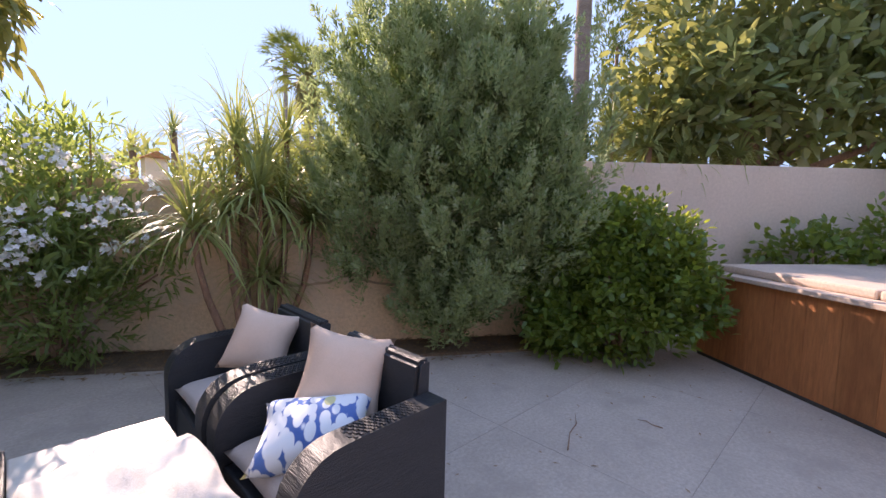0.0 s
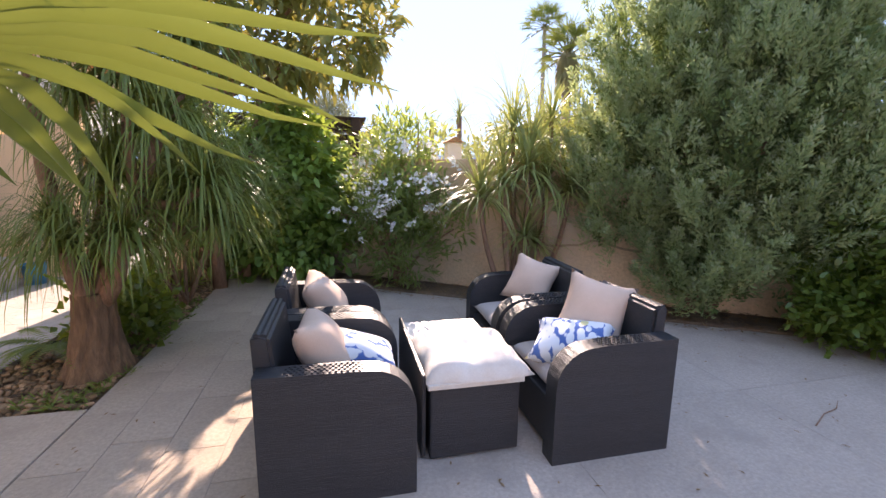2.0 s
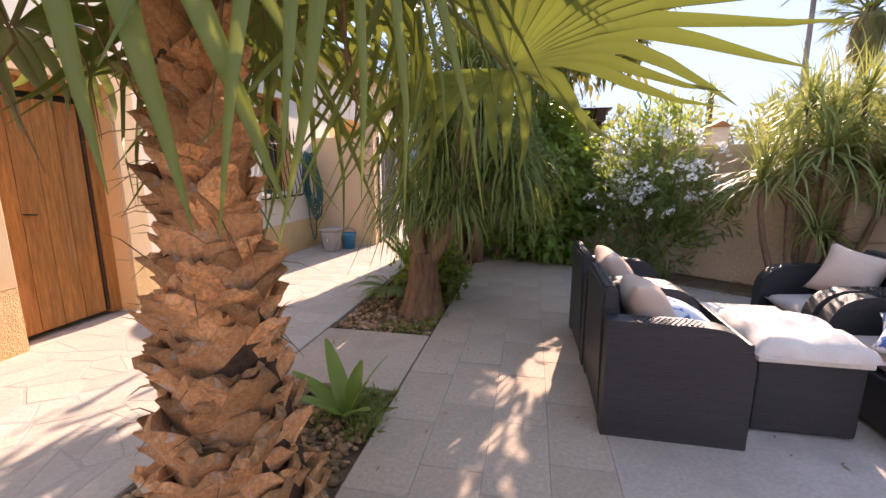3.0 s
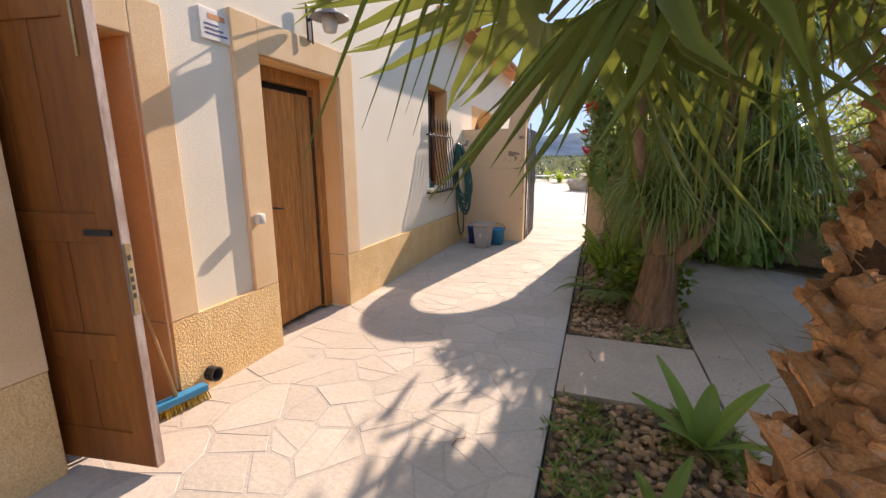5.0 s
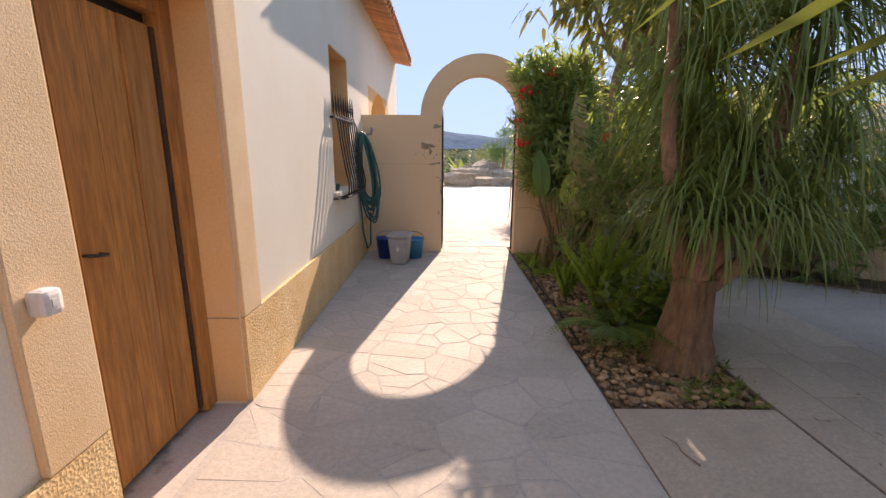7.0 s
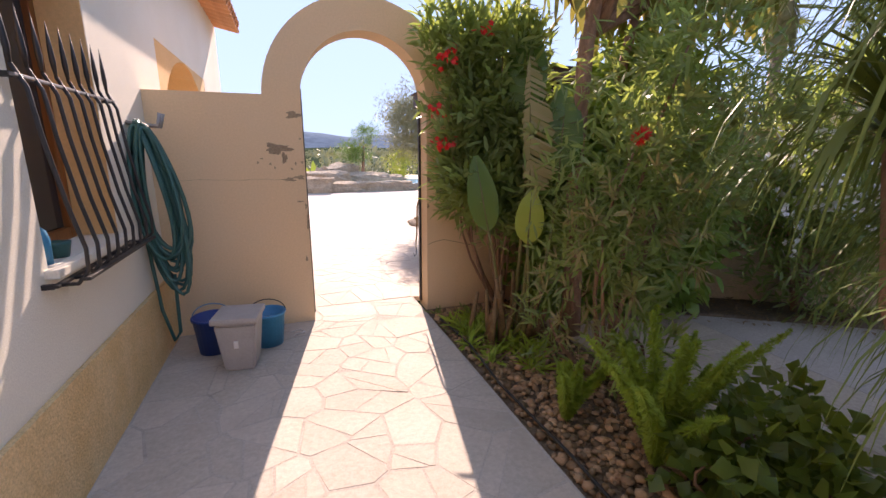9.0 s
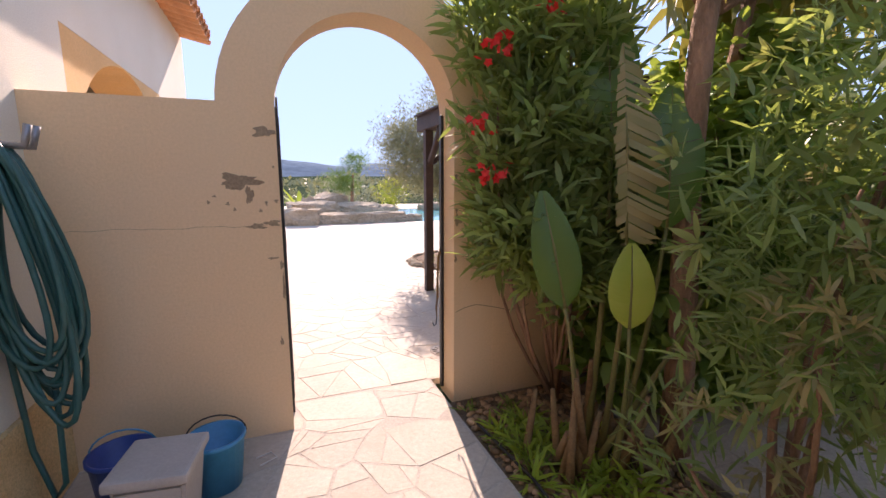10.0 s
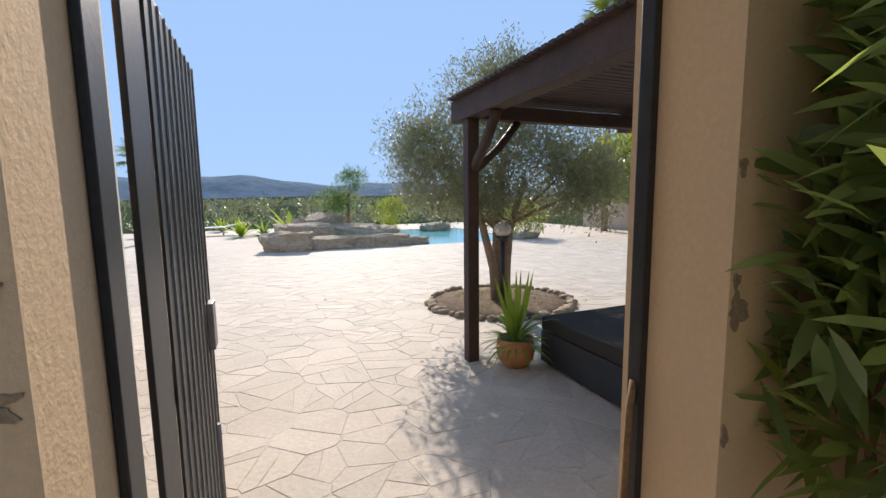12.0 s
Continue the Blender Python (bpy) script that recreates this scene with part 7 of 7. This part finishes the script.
struct("pool_far_edge", boxm(3.2, 9.5, 18.5, 22.5, -0.06, -0.005), M_TERRACE, "pale paving behind the pool", "terrace")

pine = thing("pine_tree", "small rounded pine on the pool rocks", "tree", pose(4.0, 16.0, -0.05))
part("trunk", tubem([(0, 0, 0), (0.05, 0, 0.8), (0.1, 0.0, 1.7)], [0.09, 0.07, 0.04], 8), M_BARK, pine)
part("crown", foliage("crown", [(0.25, 0, 2.2, 0.65, 0.6, 0.45), (-0.5, 0, 1.5, 0.7, 0.6, 0.5), (-0.1, 0.1, 1.3, 0.6, 0.6, 0.4)], 420, 10, 0.06, 0.16, 0.016, 81, up=0.6, wild=0.6, shell=0.5, long=True), L_PINE, pine)
for i, (x, yv, l, w, lab) in enumerate(((2.0, 17.2, 1.5, 0.30, "tall young banana plant by the pool"),)):
    rosette(pose(x, yv, 0.0), 5, l, w, 40 + i, lab, "banana_plant", L_FERN)
for i, (x, yv, sc) in enumerate(((0.2, 18.0, 1.1), (1.0, 18.6, 0.9), (-0.8, 21.5, 1.0), (1.7, 19.4, 0.9), (6.6, 19.6, 0.9))):
    ag = thing("agave", "spiky green agave at the terrace edge", "plant", pose(x, yv, 0), "agaves at the terrace edge")
    part("rosette", strap_head("rosette", 45, 0.8 * sc, 0.09, 90 + i, (0.1, 1.4), 0.25, 4), L_FERN if i % 2 == 0 else L_BUSH, ag)
hedge = thing("valley_shrubs", "row of green shrubs below the terrace edge", "bush", pose(0, 0, 0))
part("crown", foliage("crown", [(x, 25 + 1.5 * math.sin(x), 0.25, 1.6, 1.2, 0.7) for x in np.linspace(-14, 26, 26)], 900, 8, 0.14, 0.30, 0.07, 83, up=0.6, wild=0.6, shell=0.6, long=True), L_OLIVE, hedge)
gv = np.random.default_rng(97)
vx, vy = gv.uniform(-90, 150, 260), 34 + 200 * gv.random(260) ** 1.6
place("valley_woods", foliage("valley_woods", [(x, y, 0.0, 1.6 + y * 0.02, 1.4, 0.55 + y * 0.004) for x, y in zip(vx, vy)], 4200, 6, 0.5, 0.9, 0.5, 98, up=0.5, wild=0.6, shell=0.6, floor=-0.2), L_OLIVE, None, "dark olive groves and scrub across the valley", kind="stuff")
yel = thing("yellow_shrub", "yellow-flowering shrub beyond the pool", "bush", pose(6.4, 19.0, 0))
part("crown", foliage("crown", [(0, 0, 0.7, 0.8, 0.7, 0.75), (0.3, 0, 1.1, 0.5, 0.5, 0.4)], 240, 10, 0.06, 0.12, 0.04, 84, up=0.5, wild=0.6, shell=0.6), L_YELLOW, yel)
ball = thing("round_shrub", "round dark green clipped shrub on the terrace", "bush", pose(9.6, 12.6, 0))
part("crown", foliage("crown", [(0, 0, 0.6, 0.75, 0.75, 0.65)], 520, 10, 0.05, 0.08, 0.035, 85, up=0.3, wild=0.6, shell=0.8), L_LAUREL, ball)
for i, (x, yv) in enumerate(((-0.95, 19.4), (-2.8, 19.6))):
    lg = thing("sun_lounger", "low sun lounger with a pale frame on the terrace", "lounger", pose(x, yv, 0, 0, 0, 8), "sun loungers")
    part("bed_panel", boxm(-0.9, 0.45, -0.3, 0.3, 0.30, 0.34, bevel=0.01), M_WHITE, lg)
    part("back_panel", boxm(0.0, 0.7, -0.3, 0.3, 0.0, 0.035, bevel=0.01), M_WHITE, lg, "", pose(0.45, 0, 0.31, 0, -12, 0))
    for lx in (-0.8, 0.4):
        for ly in (-0.27, 0.27):
            part("leg", boxm(lx - 0.02, lx + 0.02, ly - 0.02, ly + 0.02, -0.005, 0.30), M_GREYMETAL, lg)


def wood_tree(name, x, yv, hgt, r, seed, label, leaf):
    t = thing(name, label, "tree", pose(x, yv, -0.05))
    part("trunk", tubem([(0, 0, 0), (0.05, 0, hgt * 0.35), (0, 0.05, hgt * 0.7)], [r * 0.12, r * 0.09, r * 0.04], 8), M_BARK, t)
    bl = [(0, 0, hgt * 0.7, r, r, hgt * 0.3), (-r * 0.5, 0, hgt * 0.55, r * 0.7, r * 0.7, hgt * 0.25), (r * 0.5, 0.2, hgt * 0.55, r * 0.7, r * 0.7, hgt * 0.25)]
    part("crown", foliage("crown", bl, 480, 9, 0.12, 0.26, 0.07, seed, up=0.4, wild=0.6, shell=0.55, long=True), leaf, t)


wood_tree("shade_tree", 13.6, 11.2, 4.2, 1.7, 91, "dark green shade tree at the terrace side", L_LAUREL)
wood_tree("shade_tree", 15.8, 14.0, 4.6, 1.8, 92, "dark green shade tree at the terrace side", L_OLIVE)
wood_tree("shade_tree", 18.5, 18.2, 4.5, 1.8, 93, "green tree beyond the terrace", L_BUSH)
far_palm(14.0, 13.4, 8.2, 1.0, "tall palm behind the pergola", False)
far_palm(-2.6, 17.5, 2.9, 0.8, "palm beside the sun loungers", False)
struct("wall_terrace_right", boxm(15.1, 15.35, 2.0, 16.0, -0.05, 1.1), M_PALEWALL, "low pale wall at the terrace side", "wall")
drain = thing("drain_cover", "round rusty drain cover set in the terrace", "drain cover", pose(2.30, 0.78, 0.0))
part("disc", lathe(bmesh.new(), [(0.0, 0.004), (0.10, 0.004), (0.115, 0.002), (0.115, -0.004)], 24), M_MORTAR, drain)
# raised near-black bars stand in for the shade down the slots
for i in range(12):
    part("slot", boxm(0.06, 0.095, -0.006, 0.006, 0.0042, 0.0062), M_DARK, drain, "", pose(0, 0, 0, 0, 0, i * 30))


# ---- paving stones, last ----
def shards(polys, g, chance=0.62, least=0.16):
    """Cut some of the stones across, for angular crazy paving."""
    out = []
    for poly in polys:
        if len(poly) < 3:
            continue
        q = np.array(poly)
        if g.random() < chance and np.ptp(q, 0).min() > least:
            c = q.mean(0) + g.normal(size=2) * 0.03
            a = g.uniform(0, math.pi)
            nrm = np.array([math.cos(a), math.sin(a)])
            for sgn in (1, -1):
                res = []
                for u, v in zip(q, np.roll(q, -1, 0)):
                    du, dv = sgn * ((u - c) @ nrm), sgn * ((v - c) @ nrm)
                    if du <= 0:
                        res.append(u)
                    if du * dv < 0:
                        res.append(u + (v - u) * du / (du - dv))
                if len(res) >= 3:
                    out.append(res)
        else:
            out.append(poly)
    return out


def jitter(x0, x1, y0, y1, step, g, amount=0.85):
    out = []
    ny = int((y1 - y0) / step)
    nx = max(1, int((x1 - x0) / step))
    for j in range(ny):
        for i in range(nx):
            out.append((x0 + (i + 0.5 + (0.25 if j % 2 else -0.25)) * (x1 - x0) / nx + g.normal() * step * amount * 0.6, y0 + (j + 0.5) * (y1 - y0) / ny + g.normal() * step * amount * 0.6))
    return [p for p in out if x0 < p[0] < x1 and y0 < p[1] < y1]


path_bed = bpy.data.objects["path_bed"]
g = np.random.default_rng(101)
rest = []
for poly in shards(cells(jitter(0.03, 2.01, -8.0, 0.31, 0.25, g), (0.03, 2.01, -8.0, 0.31)), g):
    if len(poly) >= 3 and np.ptp(np.array(poly), 0).min() > 0.05:
        if np.mean(poly, 0)[1] < -5.1:
            rest.append(poly)
            continue
        me = stone_mesh("flagstone", stone_verts(poly, 0.010, 0.0, 0.002, 0.02, g))
        me.materials.append(M_STONE)
        new("flagstone", me).parent = path_bed


def joined_stones(name, polys, z, gap, g, material, parent, label):
    V, F, nv = [], [], 0
    for poly in polys:
        rings = stone_verts(poly, gap, z, 0.005, 0.02, g)
        n = len(poly)
        V += np.concatenate(rings).tolist()
        F.append(tuple(range(nv + 2 * n, nv + 3 * n)))
        for r in range(2):
            F += [(nv + r * n + k, nv + r * n + (k + 1) % n, nv + (r + 1) * n + (k + 1) % n, nv + (r + 1) * n + k) for k in range(n)]
        nv += 3 * n
    me = bpy.data.meshes.new(name)
    me.from_pydata(V, [], F)
    place(name, me, material, parent, label, kind="stuff")


joined_stones("path_flagstones", rest, 0.0, 0.010, g, M_STONE, path_bed, "crazy paving of cream stones")
terrace = bpy.data.objects["terrace_bed"]
polys = [p for p in shards(cells(jitter(-4.0, 12.0, 0.33, 11.8, 0.28, g), (-4.0, 12.0, 0.33, 11.8)), g) if len(p) >= 3 and np.ptp(np.array(p), 0).min() > 0.08]
far = []
near = []
for p in polys:
    c = np.mean(p, 0)
    if (c[0] - 4.15) ** 2 + (c[1] - 4.55) ** 2 < 0.9 ** 2:
        continue
    (near if 0.9 < c[0] < 4.1 and c[1] < 4.1 else far).append(p)
for p in near:
    me = stone_mesh("flagstone", stone_verts(p, 0.005, 0.0, 0.003, 0.02, g))
    me.materials.append(M_STONE)
    new("flagstone", me).parent = terrace
joined_stones("far_flagstones", far, 0.0, 0.0045, g, M_STONE, terrace, "crazy paving of cream stones")

# patio slabs: narrow ones beside the bed, wide ones beyond
patio = bpy.data.objects["patio_bed"]
slabs = {}


def slab(x, yv, w, d, material):
    key = (round(w, 3), round(d, 3))
    if key not in slabs:
        me = done(boxm(0.0015, w - 0.0015, 0.0015, d - 0.0015, -0.04, 0.0, bevel=0.002), "slab")
        me.materials.append(material)
        slabs[key] = me
    o = new("slab", slabs[key])
    o.parent = patio
    o.matrix_basis = Matrix.Translation((x, yv, random.uniform(-0.0015, 0.0)))


for j in range(14):
    for i in range(4):
        slab(2.94 + i * 0.30, -9.94 + j * 0.55 + 0.55 * 3 + (0.0, 0.21, 0.08, 0.33)[i], 0.30, 0.55, M_WARMSLAB)
for j in range(10):
    for i in range(6):
        slab(4.14 + i * 1.5, -9.94 + j * 1.1, 1.5, 1.1, M_CONCRETE)
for i in range(3):
    slab(2.94 + i * 0.4, -9.94, 0.4, 1.65, M_WARMSLAB)
